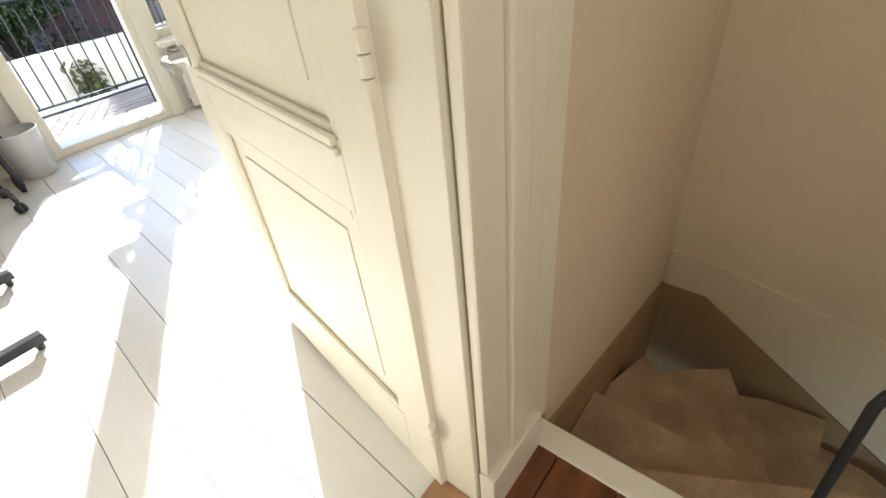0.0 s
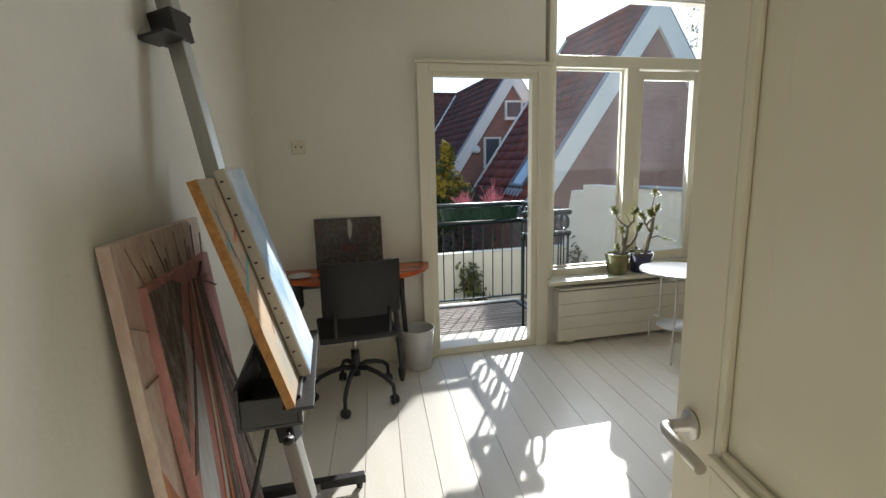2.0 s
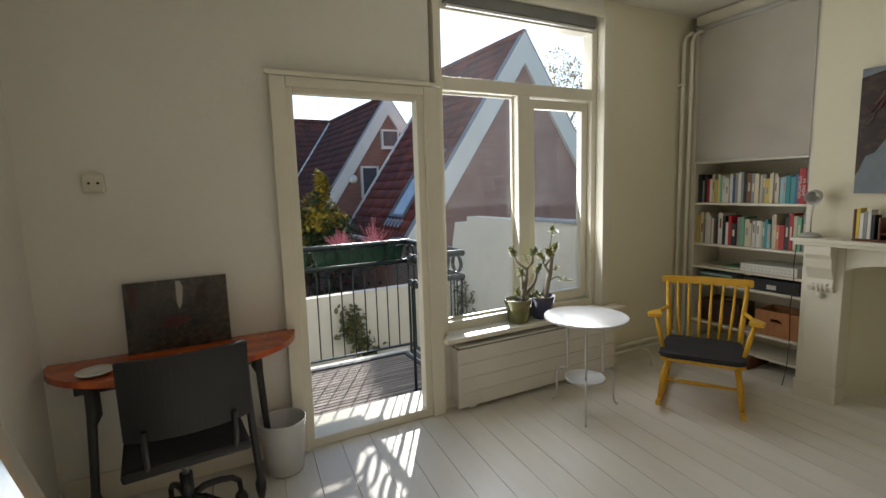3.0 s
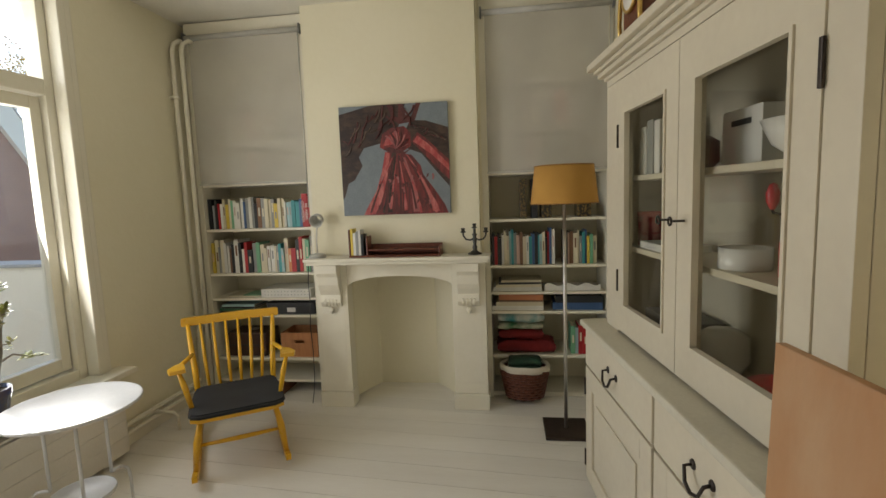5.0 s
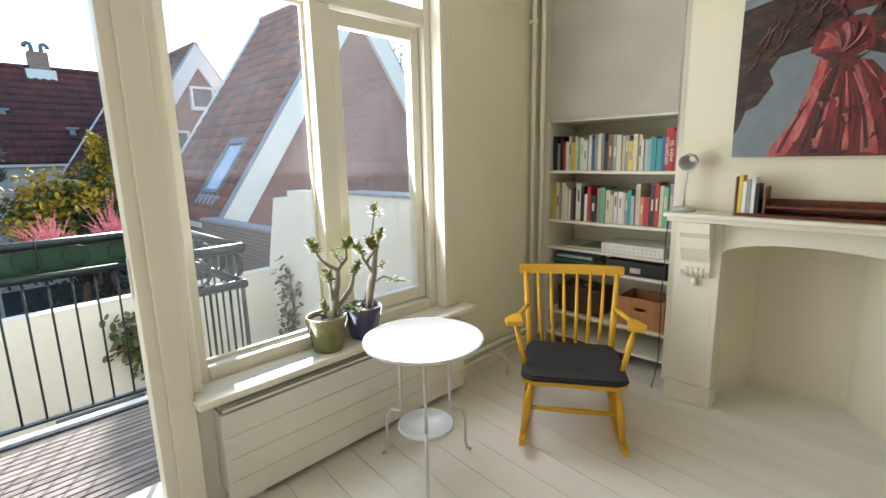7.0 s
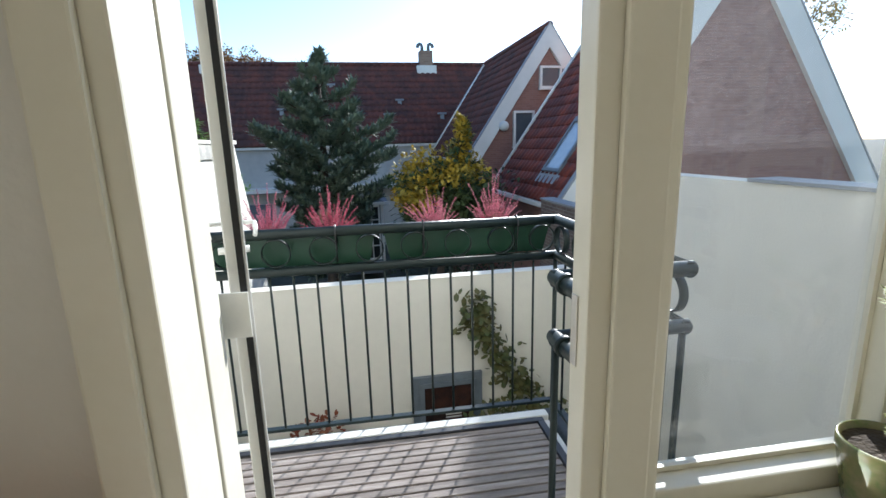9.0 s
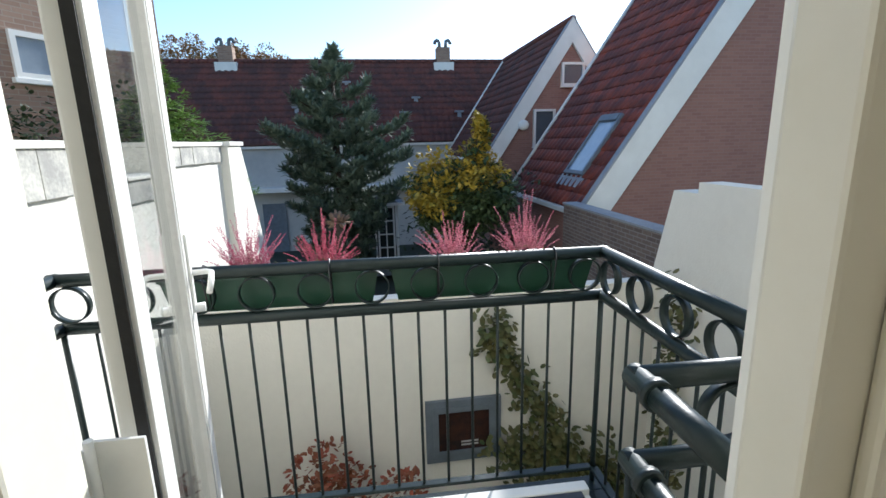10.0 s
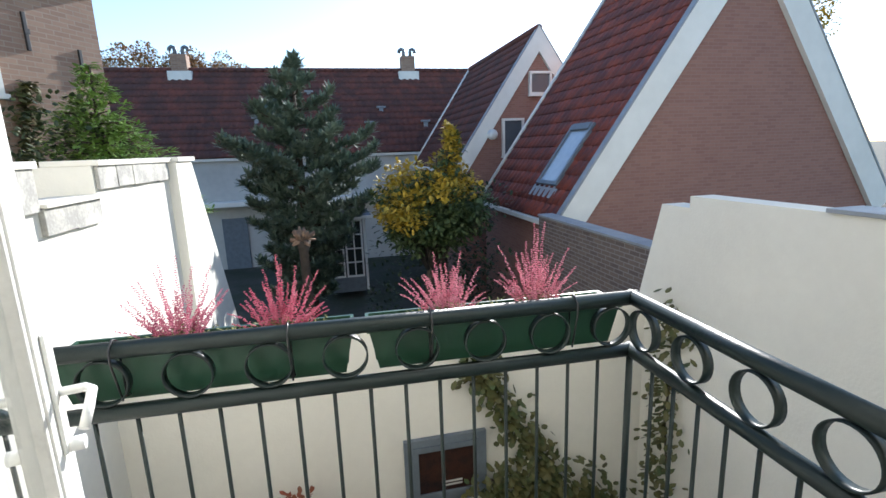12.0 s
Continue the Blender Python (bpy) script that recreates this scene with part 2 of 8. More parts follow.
def structure(name, bm, material, label, category):
    return tagged(part(name, bm, material), label=label, category=category, kind="structure")


def rnd(a, b):
    return random.uniform(a, b)


# ---- the room's shell ----
Y_WIN, CEIL = 4.30, 2.94


def left_x(y):
    """The slightly skewed side wall."""
    return -0.60 - (4.30 - y) * 0.05


# window wall with balcony door and window
bm = bmesh.new()
wall_cells(bm, -0.95, 3.03, -0.25, 3.2, Y_WIN, 4.47, [(0.54, 1.50, -0.02, 2.14), (1.51, 3.03, 0.50, 2.82)])
structure("wall_window", bm, M_WALL_W, "white plastered wall with balcony door and tall window", "wall")
structure("wall_corner", bx(((3.0305, Y_WIN, -0.25), (4.7, 4.47, 3.2))), M_WALL, "cream plastered wall between window and alcove", "wall")
bm = bmesh.new()
prism(bm, [(left_x(4.3), 4.3), (left_x(-0.6), -0.6), (left_x(-0.6) - 0.25, -0.6), (left_x(4.3) - 0.25, 4.3)], "z", -0.25, 3.2)
structure("wall_side", bm, M_WALL_W, "plain white plastered side wall", "wall")
# wall with the entrance door
bm = bmesh.new()
wall_cells(bm, -1.0, 0.72, -0.02, 3.2, 0.57, 0.69, [(-0.50, 0.40, -0.02, 2.10)])
structure("wall_entrance", bm, M_WALL, "white plastered wall around the room door", "wall")
bm = bmesh.new()
prism(bm, [(4.70, 1.05), (2.95, 1.05), (0.72, 0.805), (0.72, 0.765), (4.70, 0.765)], "z", 0.0, 3.2)
structure("wall_back", bm, M_WALL, "cream plastered wall behind the cabinet", "wall")
bm = bx(((4.45, 1.05, 0.0), (4.70, 4.30, 3.2)))
structure("wall_fireplace", bm, M_WALL, "cream plastered wall with book alcoves", "wall")
# chimney breast with a niche
bm = bmesh.new()
wall_cells(bm, 2.00, 3.25, 0.0, 3.2, 3.95, 4.05, [(2.18, 3.00, 0.0, 1.0)], axis="y")
box(bm, (4.05, 1.98, 0), (4.45, 2.17, 3.2))
box(bm, (4.05, 3.01, 0), (4.45, 3.27, 3.2))
prism(bm, [(4.05, 2.17), (4.45, 2.17), (4.45, 2.40), (4.32, 2.40)], "z", 0.0, 1.05)
prism(bm, [(4.05, 3.01), (4.45, 3.01), (4.45, 2.88), (4.32, 2.88)], "z", 0.0, 1.05)
box(bm, (4.32, 2.40, 0), (4.45, 2.88, 1.05))
box(bm, (4.05, 2.17, 1.05), (4.45, 3.01, 3.2))
structure("chimney_breast", bm, M_WALL, "cream plastered chimney breast with an empty hearth niche", "chimney breast")
bm = bx(((-1.3, 0.60, CEIL), (4.8, 4.60, CEIL + 0.12)))
structure("ceiling", bm, M_CEIL, "white painted plaster ceiling", "ceiling")

# floor slab and boards
bm = bx(((-1.2, 0.69, -0.25), (4.7, 4.30, -0.022)))
floor = structure("floor", bm, M_FLOOR, "white painted wooden board floor", "floor")
x, i = -1.32, 0
while x < 4.30:
    w = (0.180, 0.176, 0.183, 0.172)[i % 4]
    bm = bmesh.new()
    x0, x1 = x, x + w - 0.003
    poly = [(max(x0, -1.1), 0.706), (max(x1, -1.1), 0.706), (min(x1 + 0.338, 4.449), 4.299), (min(x0 + 0.338, 4.449), 4.299)]
    prism(bm, poly, "z", -0.021, 0.0)
    part("board", bm, M_FLOOR, floor)
    x, i = x + w, i + 1

# hall: brown boards, stairwell walls, ceiling
room_things = set(scene.objects)
bm = bx(((-1.1, -1.3, -0.25), (0.50, 0.70, -0.022)))
hall_floor = structure("floor_hall", bm, M_OAK, "old brown varnished wooden hall boards", "floor")
for k in range(11):
    y0 = -1.2 + k * 0.17
    part("board", bx(((-1.1, y0, -0.021), (0.50, y0 + 0.166, 0.0)), bevel=0.0015), M_OAK, hall_floor)
bm = bx(((0.50, -1.3, -0.16), (0.58, 0.62, 0.006)), bevel=0.006)
structure("stair_nosing", bm, M_TRIM, "cream painted nosing at the top of the stairs", "trim")
bm = bx(((0.62, 0.60, -2.6), (3.0, 0.79, 3.2)), ((1.95, -1.3, -2.6), (2.1, 0.60, 3.2)), ((-1.2, -1.45, -2.6), (2.1, -1.3, 3.2)),
        ((-1.35, -1.45, -0.2), (-1.05, -0.6, 3.2)))
structure("wall_stairwell", bm, M_HALL, "yellowish beige plastered stairwell walls", "wall")
bm = bx(((-1.35, -1.45, CEIL), (2.1, 0.60, CEIL + 0.1)))
structure("ceiling_hall", bm, M_HALL, "beige hall ceiling", "ceiling")

hall_things = set(scene.objects) - room_things

# ---- ground and far setting ----
# the yard and its neighbours lie slightly askew to the house
YARD = Matrix.Translation((1.02, 4.2, 0)) @ pose(0, 0, 0, 0, 0, 1.6) @ Matrix.Translation((-1.1, -4.2, 0))
bm = bmesh.new()
bmesh.ops.create_grid(bm, x_segments=60, y_segments=60, size=400, matrix=Matrix.Translation((0, 100, -3.2)))
structure("ground", bm, M_GROUND, "dark paved garden ground with soil", "ground")
# house outer skin below and beside the room
bm = bx(((-6, 4.31, -3.2), (7, 4.47, -0.26)), ((-6, 4.31, -0.25), (-0.96, 4.47, 6)), ((4.71, 4.31, -0.25), (7, 4.47, 6)), ((-0.95, 4.31, 3.21), (4.7, 4.47, 6)))
structure("wall_outside", bm, M_RENDER, "cream rendered rear wall of the house", "wall")


def extrude_x(poly, x0, x1):
    bm = bmesh.new()
    return prism(bm, poly, "x", x0, x1)


# party walls with raked ends
house_things = set(scene.objects)
structure("party_wall_east", extrude_x([(4.34, -3.2), (9.75, -3.2), (8.55, 0.95), (8.17, 0.95), (8.17, 1.06), (4.34, 1.06)], 4.3, 4.55), M_RENDER,
          "cream rendered garden wall with a raked end", "wall")
structure("party_wall_west", extrude_x([(4.48, -3.2), (14.3, -3.2), (11.62, 1.52), (9.08, 1.52), (9.08, 1.25), (8.20, 1.25), (8.20, 1.52), (4.48, 1.52)], -1.33, -0.87), M_RENDER,
          "cream rendered party wall with a stone cap", "wall")
bm = bx(((-0.87, 8.72, -3.2), (4.3, 8.87, -0.10)))
structure("yard_wall", bm, M_RENDER, "cream rendered yard wall with a small barred hatch", "wall")

yard_walls = set(scene.objects) - house_things

# ---- fixtures of the room ----
M_BLIND = surf("grey_blind", (0.22, 0.22, 0.21), rough=0.7)
M_SHEER = cloth_mat("sheer_blind_cloth", (0.85, 0.81, 0.72), 0.60)
M_RUBBER = surf("black_rubber", (0.012, 0.012, 0.012), rough=0.7)
M_PLASTIC_W = surf("ivory_plastic", (0.74, 0.70, 0.58), rough=0.4, bump=0.02)

# balcony door: frame, casing, threshold
frame_d = structure("door_frame_balcony", bx(((0.545, 4.262, 0.06), (0.64, 4.435, 2.138)), ((0.545, 4.4355, 0.06), (0.645, 4.56, 2.138)), ((1.39, 4.262, 0.06), (1.498, 4.335, 2.138)), ((0.641, 4.262, 2.09), (1.389, 4.335, 2.138)), bevel=0.006), M_TRIM,
                    "white painted frame of the open balcony door", "door frame")
part("casing", bx(((0.515, 4.242, 0.0), (0.60, 4.261, 2.175)), ((1.435, 4.242, 0.0), (1.53, 4.261, 2.175)), ((0.601, 4.242, 2.12), (1.434, 4.261, 2.175)), bevel=0.006), M_TRIM, frame_d)
part("moulding", bx(((0.495, 4.228, 2.176), (1.55, 4.261, 2.20)), bevel=0.006), M_TRIM, frame_d)
part("threshold", bx(((0.545, 4.262, 0.001), (1.498, 4.56, 0.059)), bevel=0.008), M_TRIM, frame_d)
part("strike_plate", bx(((1.386, 4.30, 0.98), (1.3895, 4.325, 1.13)), bevel=0.001), M_CHROME, frame_d)

# window: frame, sash, panes
win = structure("window_1", bx(((1.512, 4.36, 0.505), (1.632, 4.466, 2.815)), ((2.972, 4.36, 0.505), (3.028, 4.466, 2.815)), ((2.25, 4.36, 0.60), (2.358, 4.466, 2.19)),
                               ((1.633, 4.36, 0.505), (2.971, 4.466, 0.598)), ((1.633, 4.36, 2.19), (2.971, 4.466, 2.28)), ((1.633, 4.36, 2.70), (2.971, 4.466, 2.815)), bevel=0.006), M_TRIM,
                "tall white window with transom light and casement", "window")
sash = part("sash", bx(((2.366, 4.40, 0.608), (2.43, 4.455, 2.182)), ((2.905, 4.40, 0.608), (2.966, 4.455, 2.182)), ((2.431, 4.40, 0.608), (2.904, 4.455, 0.685)), ((2.431, 4.40, 2.112), (2.904, 4.455, 2.182)), bevel=0.005), M_TRIM, win)
for nm, a, b in (("pane", (1.634, 4.436, 0.60), (2.249, 4.440, 2.189)), ("pane", (2.432, 4.43, 0.686), (2.903, 4.434, 2.111)), ("pane", (1.634, 4.436, 2.281), (2.970, 4.440, 2.699))):
    p = part(nm, bx((a, b)), M_GLASS, win, "clear window pane with dried drops")
    p.visible_shadow = False
part("glazing_bead", bx(((1.634, 4.42, 0.60), (1.648, 4.434, 2.189)), ((2.235, 4.42, 0.60), (2.249, 4.434, 2.189)), ((1.649, 4.42, 0.60), (2.234, 4.434, 0.614)), ((1.649, 4.42, 2.175), (2.234, 4.434, 2.189))), M_TRIM, win)
part("casement_stay", bx(((2.36, 4.38, 0.70), (2.44, 4.398, 0.715)), bevel=0.003), M_TRIM, win)
structure("window_casing", bx(((3.02, 4.275, 0.54), (3.075, 4.359, 2.86)), ((3.0755, 4.285, 0.54), (3.12, 4.302, 2.86)), ((1.532, 4.275, 0.54), (1.575, 4.359, 2.80)), ((1.576, 4.275, 2.805), (3.019, 4.359, 2.86)), bevel=0.008), M_TRIM,
          "white moulded casing around the window", "trim")
structure("window_sill", bx(((1.52, 4.17, 0.505), (3.20, 4.358, 0.54)), bevel=0.012), M_TRIM, "white painted window sill with worn rounded edge", "window sill")
bl = thing("roller_blind", "rolled-up grey blind at the top of the window", "blind", (2.30, 4.33, 2.765))
part("cassette", bx(((-0.66, -0.03, -0.04), (0.66, 0.025, 0.04)), bevel=0.008), M_BLIND, bl)
part("bottom_bar", bx(((-0.65, -0.02, -0.062), (0.65, 0.0, -0.043)), bevel=0.004), M_CHROME, bl)

# convector radiator under the sill
rad = thing("radiator", "white grooved panel radiator under the window sill", "radiator", (0, 0, 0))
for k in range(4):
    z0 = 0.035 + k * 0.104
    part("panel", bx(((1.60, 4.185, z0), (3.08, 4.215, z0 + 0.1022)), bevel=0.0018), M_RADI, rad)
part("body", bx(((1.605, 4.216, 0.08), (3.075, 4.295, 0.45))), M_RADI, rad)
for k in range(5):
    part("grille_bar", bx(((1.61, 4.19 + k * 0.02, 0.458), (3.07, 4.20 + k * 0.02, 0.472)), bevel=0.002), M_RADI, rad)
part("bracket", bx(((1.70, 4.22, 0.0), (1.76, 4.28, 0.078)), bevel=0.004), M_RADI, rad)
part("bracket", bx(((2.92, 4.22, 0.0), (2.98, 4.28, 0.078)), bevel=0.004), M_RADI, rad)

# heating pipes
pipes = thing("heating_pipes", "cream painted heating pipes running up the corner", "pipe", (0, 0, 0))
for dx, dy in ((0.0, 0.0), (0.02, -0.062)):
    bm = bmesh.new()
    X, Y = 3.93 + dx, 4.255 + dy
    tube(bm, [(X, Y, 0.12), (X, Y, 2.70), (X + 0.015, Y - 0.005, 2.75), (X + 0.06, Y - 0.02, 2.785), (X + 0.20, Y - 0.03, 2.80), (X + 0.24, Y - 0.03, 2.83), (X + 0.24, Y - 0.03, 2.938)], 0.017, 12)
    part("pipe", bm, M_TRIM, pipes)
for k, z in enumerate((0.10, 0.16)):
    bm = bmesh.new()
    tube(bm, [(3.06, 4.262, z), (3.90, 4.262, z), (3.93, 4.258, z + 0.02)], 0.013, 10)
    part("pipe", bm, M_TRIM, pipes)
for z in (2.36, 0.62):
    bm = bmesh.new()
    lathe(bm, [(0.024, -0.012), (0.03, 0), (0.024, 0.012)], 12, (3.93, 4.255, z))
    box(bm, (3.915, 4.255, z - 0.01), (3.945, 4.299, z + 0.01))
    part("clamp", bm, M_TRIM, pipes)
bm = bmesh.new()
tube(bm, [(3.42, 4.10, 0.0), (3.42, 4.10, 0.10), (3.42, 4.13, 0.125), (3.42, 4.262, 0.13)], 0.011, 8)
part("valve_pipe", bm, M_TRIM, pipes)

# skirting
structure("baseboard_window", bx(((-0.58, 4.285, 0.001), (0.52, 4.300, 0.16)), ((3.13, 4.285, 0.001), (4.05, 4.3, 0.12)), bevel=0.004), M_TRIM, "white painted skirting board", "baseboard")
bm = bmesh.new()
prism(bm, [(left_x(4.27) + 0.002, 4.27), (left_x(0.8) + 0.002, 0.8), (left_x(0.8) + 0.018, 0.8), (left_x(4.27) + 0.018, 4.27)], "z", 0.001, 0.12)
structure("baseboard_side", bm, M_TRIM, "white painted skirting board along the side wall", "baseboard")

# entrance door frame
room_things = set(scene.objects)
fr = structure("door_frame_entrance", bx(((0.262, 0.605, 0.0), (0.299, 0.721, 2.098)), ((-0.598, 0.605, 0.0), (-0.56, 0.721, 2.098)), ((-0.559, 0.605, 2.06), (0.261, 0.721, 2.098)), bevel=0.003), M_DOOR,
               "cream painted frame of the room door", "door frame")
part("casing", bx(((0.275, 0.576, 0.16), (0.37, 0.5995, 2.20)), ((0.371, 0.564, 0.16), (0.43, 0.5995, 2.20)), ((0.431, 0.576, 0.16), (0.50, 0.5995, 2.20)), ((-0.80, 0.576, 0.0), (-0.575, 0.5995, 2.20)), ((-0.574, 0.576, 2.075), (0.274, 0.5995, 2.20)), bevel=0.006), M_DOOR, fr)
part("plinth_block", bx(((0.27, 0.556, 0.001), (0.505, 0.5995, 0.158)), bevel=0.006), M_DOOR, fr)
part("threshold", bx(((-0.56, 0.595, 0.001), (0.262, 0.735, 0.018)), bevel=0.006), surf("bare_oak", (0.42, 0.24, 0.12), (0.30, 0.16, 0.08), rough=0.5, stretch=(1, 8, 1)), fr)

# the open room door
door = thing("door", "cream panelled room door standing open into the room", "door", (0.282, 0.700, 0.012), 79.2)
DW, DH, DT = 0.91, 2.04, 0.04
part("stile", bx(((0, 0, 0), (0.12, DT, DH)), bevel=0.003), M_DOOR, door)
part("stile", bx(((DW - 0.12, 0, 0), (DW, DT, DH)), bevel=0.003), M_DOOR, door)
for z0, z1 in ((0, 0.20), (0.82, 0.965), (1.93, DH)):
    part("rail", bx(((0.1205, 0, z0), (DW - 0.1205, DT, z1)), bevel=0.003), M_DOOR, door)
for z0, z1 in ((0.20, 0.82), (0.965, 1.93)):
    part("panel", bx(((0.118, 0.012, z0 - 0.003), (DW - 0.118, DT - 0.014, z1 + 0.003)), ((0.20, 0.008, z0 + 0.075), (DW - 0.20, DT - 0.0105, z1 - 0.075)), bevel=0.0025), M_DOOR, door)
    for yy in (DT - 0.013, 0.001):
        part("moulding", bx(((0.1205, yy, z0), (0.14, yy + 0.012, z1)), ((DW - 0.14, yy, z0), (DW - 0.1205, yy + 0.012, z1)), ((0.1405, yy, z0), (DW - 0.1405, yy + 0.012, z0 + 0.02)), ((0.1405, yy, z1 - 0.02), (DW - 0.1405, yy + 0.012, z1)), bevel=0.004), M_DOOR, door)
part("moulding", bx(((0.125, DT, 0.935), (DW - 0.125, DT + 0.010, 0.950)), ((0.125, DT, 0.955), (DW - 0.125, DT + 0.013, 0.972)), bevel=0.003), M_DOOR, door)
for side in (1, -1):
    yb = DT if side > 0 else 0.0
    bm = bmesh.new()
    for v in lathe(bm, [(0.027, 0), (0.027, 0.007), (0.012, 0.009), (0.011, 0.045)], 20).verts:
        v.co = Vector((0.855 + v.co.x, yb + side * v.co.z, 0.985 + v.co.y))
    part("rosette", bm, M_CHROME, door, "brushed steel handle rosette")
    bm = bmesh.new()
    tube(bm, [(0.855, yb + side * 0.035, 0.985), (0.852, yb + side * 0.052, 0.985), (0.835, yb + side * 0.058, 0.985), (0.73, yb + side * 0.058, 0.983)], 0.0105, 14)
    part("handle", bm, M_CHROME, door, "brushed steel lever handle")
for z in (0.22, 1.06, 1.82):
    bm = bmesh.new()
    for k in range(3):
        lathe(bm, [(0.009, 0.0), (0.0095, 0.002), (0.0095, 0.026), (0.009, 0.028)], 12, (-0.012, DT + 0.004, z + k * 0.03))
    part("hinge", bm, M_DOOR, door)
cord = thing("cord", "yellow cord hanging at the hinge side of the door", "cord", (0.268, 0.735, 2.04))
bm = bmesh.new()
tube(bm, [(0, 0, 0), (0.003, 0.004, -0.4), (-0.002, 0.0, -0.9)], 0.0045, 6)
part("strand", bm, surf("yellow_cord", (0.75, 0.42, 0.06), rough=0.8), cord)

hall_things |= set(scene.objects) - room_things

# sockets
for nm, at, rz in (("wall_socket", (-0.31, 4.298, 1.615), 0.0),):
    s = thing(nm, "ivory double wall socket on the white wall", "socket", at, rz)
    part("plate", bx(((-0.045, -0.022, -0.045), (0.045, 0, 0.045)), bevel=0.008), M_PLASTIC_W, s)
    for dx in (-0.018, 0.018):
        bm = bmesh.new()
        for v in lathe(bm, [(0.006, 0), (0.005, 0.002)], 12).verts[-24:]:
            v.co = Vector((dx + v.co.x, -0.0225 - v.co.z, v.co.y))
        part("hole", bm, M_RUBBER, s)
s = thing("floor_socket", "white surface socket low on the side wall", "socket", (left_x(2.13) + 0.02, 2.13, 0.045), 0.0)
part("plate", bx(((0, -0.04, 0), (0.045, 0.04, 0.09)), bevel=0.008), M_PLASTIC_W, s)

# stair: winding treads, stringer, hand rail
room_things = set(scene.objects)
stair = structure("stairs", prism(prism(bmesh.new(), [(0.599, -2.0), (0.599, -0.49), (0.38, -0.49), (-0.35, -0.98), (-1.29, -1.6), (-1.29, -2.0)], "x", 1.932, 1.949), [(0.62, -2.0), (1.93, -2.0), (1.93, -0.49), (0.62, -0.10)], "y", 0.583, 0.599), surf("stair_stringer", (0.34, 0.22, 0.11), rough=0.6, stretch=(1, 1, 0.3)), "winding staircase going down with worn cream treads", "stairs")
M_TREAD = surf("worn_tread", (0.46, 0.34, 0.21), (0.28, 0.19, 0.11), rough=0.7, scale=5, amount=0.6)
for k in range(6):
    a0, a1 = radians(150 - k * 30), radians(150 - (k + 1) * 30 - 2)
    c = Vector((1.0, -0.25))
    pts = [(c.x, c.y)] + [(c.x + 0.9 * math.cos(a), min(c.y + 0.9 * math.sin(a), 0.58)) for a in (a0, (a0 + a1) / 2, a1)]
    pts = [(min(max(px, 0.585), 1.93), py) for px, py in pts]
    bm = bmesh.new()
    prism(bm, pts, "z", -0.19 * (k + 1) - 0.2, -0.19 * (k + 1))
    part("tread", bm, M_TREAD, stair)
bm = bmesh.new()
prism(bm, [(0.582, -0.485), (0.582, -0.27), (0.36, -0.28), (-0.44, -0.44), (-1.29, -1.0), (-1.29, -1.59), (-0.35, -0.975), (0.38, -0.485)], "x", 1.936, 1.949)
part("wall_string", bm, M_HALL, stair)
hr = thing("handrail", "black bent metal handrail of the stairs", "handrail", (0, 0, 0))
bm = bmesh.new()
tube(bm, [(0.75, -0.9, 1.02), (0.75, -0.14, 0.50), (0.75, -0.10, 0.485), (0.75, -0.05, 0.42), (0.75, -0.045, 0.38), (0.75, -0.08, -0.17), (0.75, -0.08, -0.40)], 0.012, 10)
part("rail", bm, M_BLACK, hr)

# where the hall lies against the room
hall_things |= set(scene.objects) - room_things
for ob in sorted(hall_things, key=lambda o: o.name):
    if ob.parent is None:
        ob.matrix_world = Matrix.Translation((0.10, -0.03, 0)) @ ob.matrix_world

# added fill light, out of view behind the walker, that brightens the hall
hall_lamp = bpy.data.lights.new("hall_window_light", "AREA")
hall_lamp.shape, hall_lamp.size, hall_lamp.size_y, hall_lamp.energy, hall_lamp.color = "RECTANGLE", 1.1, 1.3, 6, (1.0, 0.93, 0.80)
hw = new("hall_window_light", hall_lamp)
hw.matrix_world = look((-0.2, -1.25, 1.9), (0.3, 0.6, 1.0))
# added fill lamp just outside the window glass, to brighten the room
for nm, c, sx, sz, e in (("window_skylight", (2.30, 4.50, 1.65), 1.3, 2.1, 22),):
    ld = bpy.data.lights.new(nm, "AREA")
    ld.shape, ld.size, ld.size_y, ld.energy, ld.color = "RECTANGLE", sx, sz, e, (0.97, 0.98, 1.0)
    lo = new(nm, ld)
    lo.matrix_world = look(c, (c[0], c[1] - 1, c[2] + 0.25))

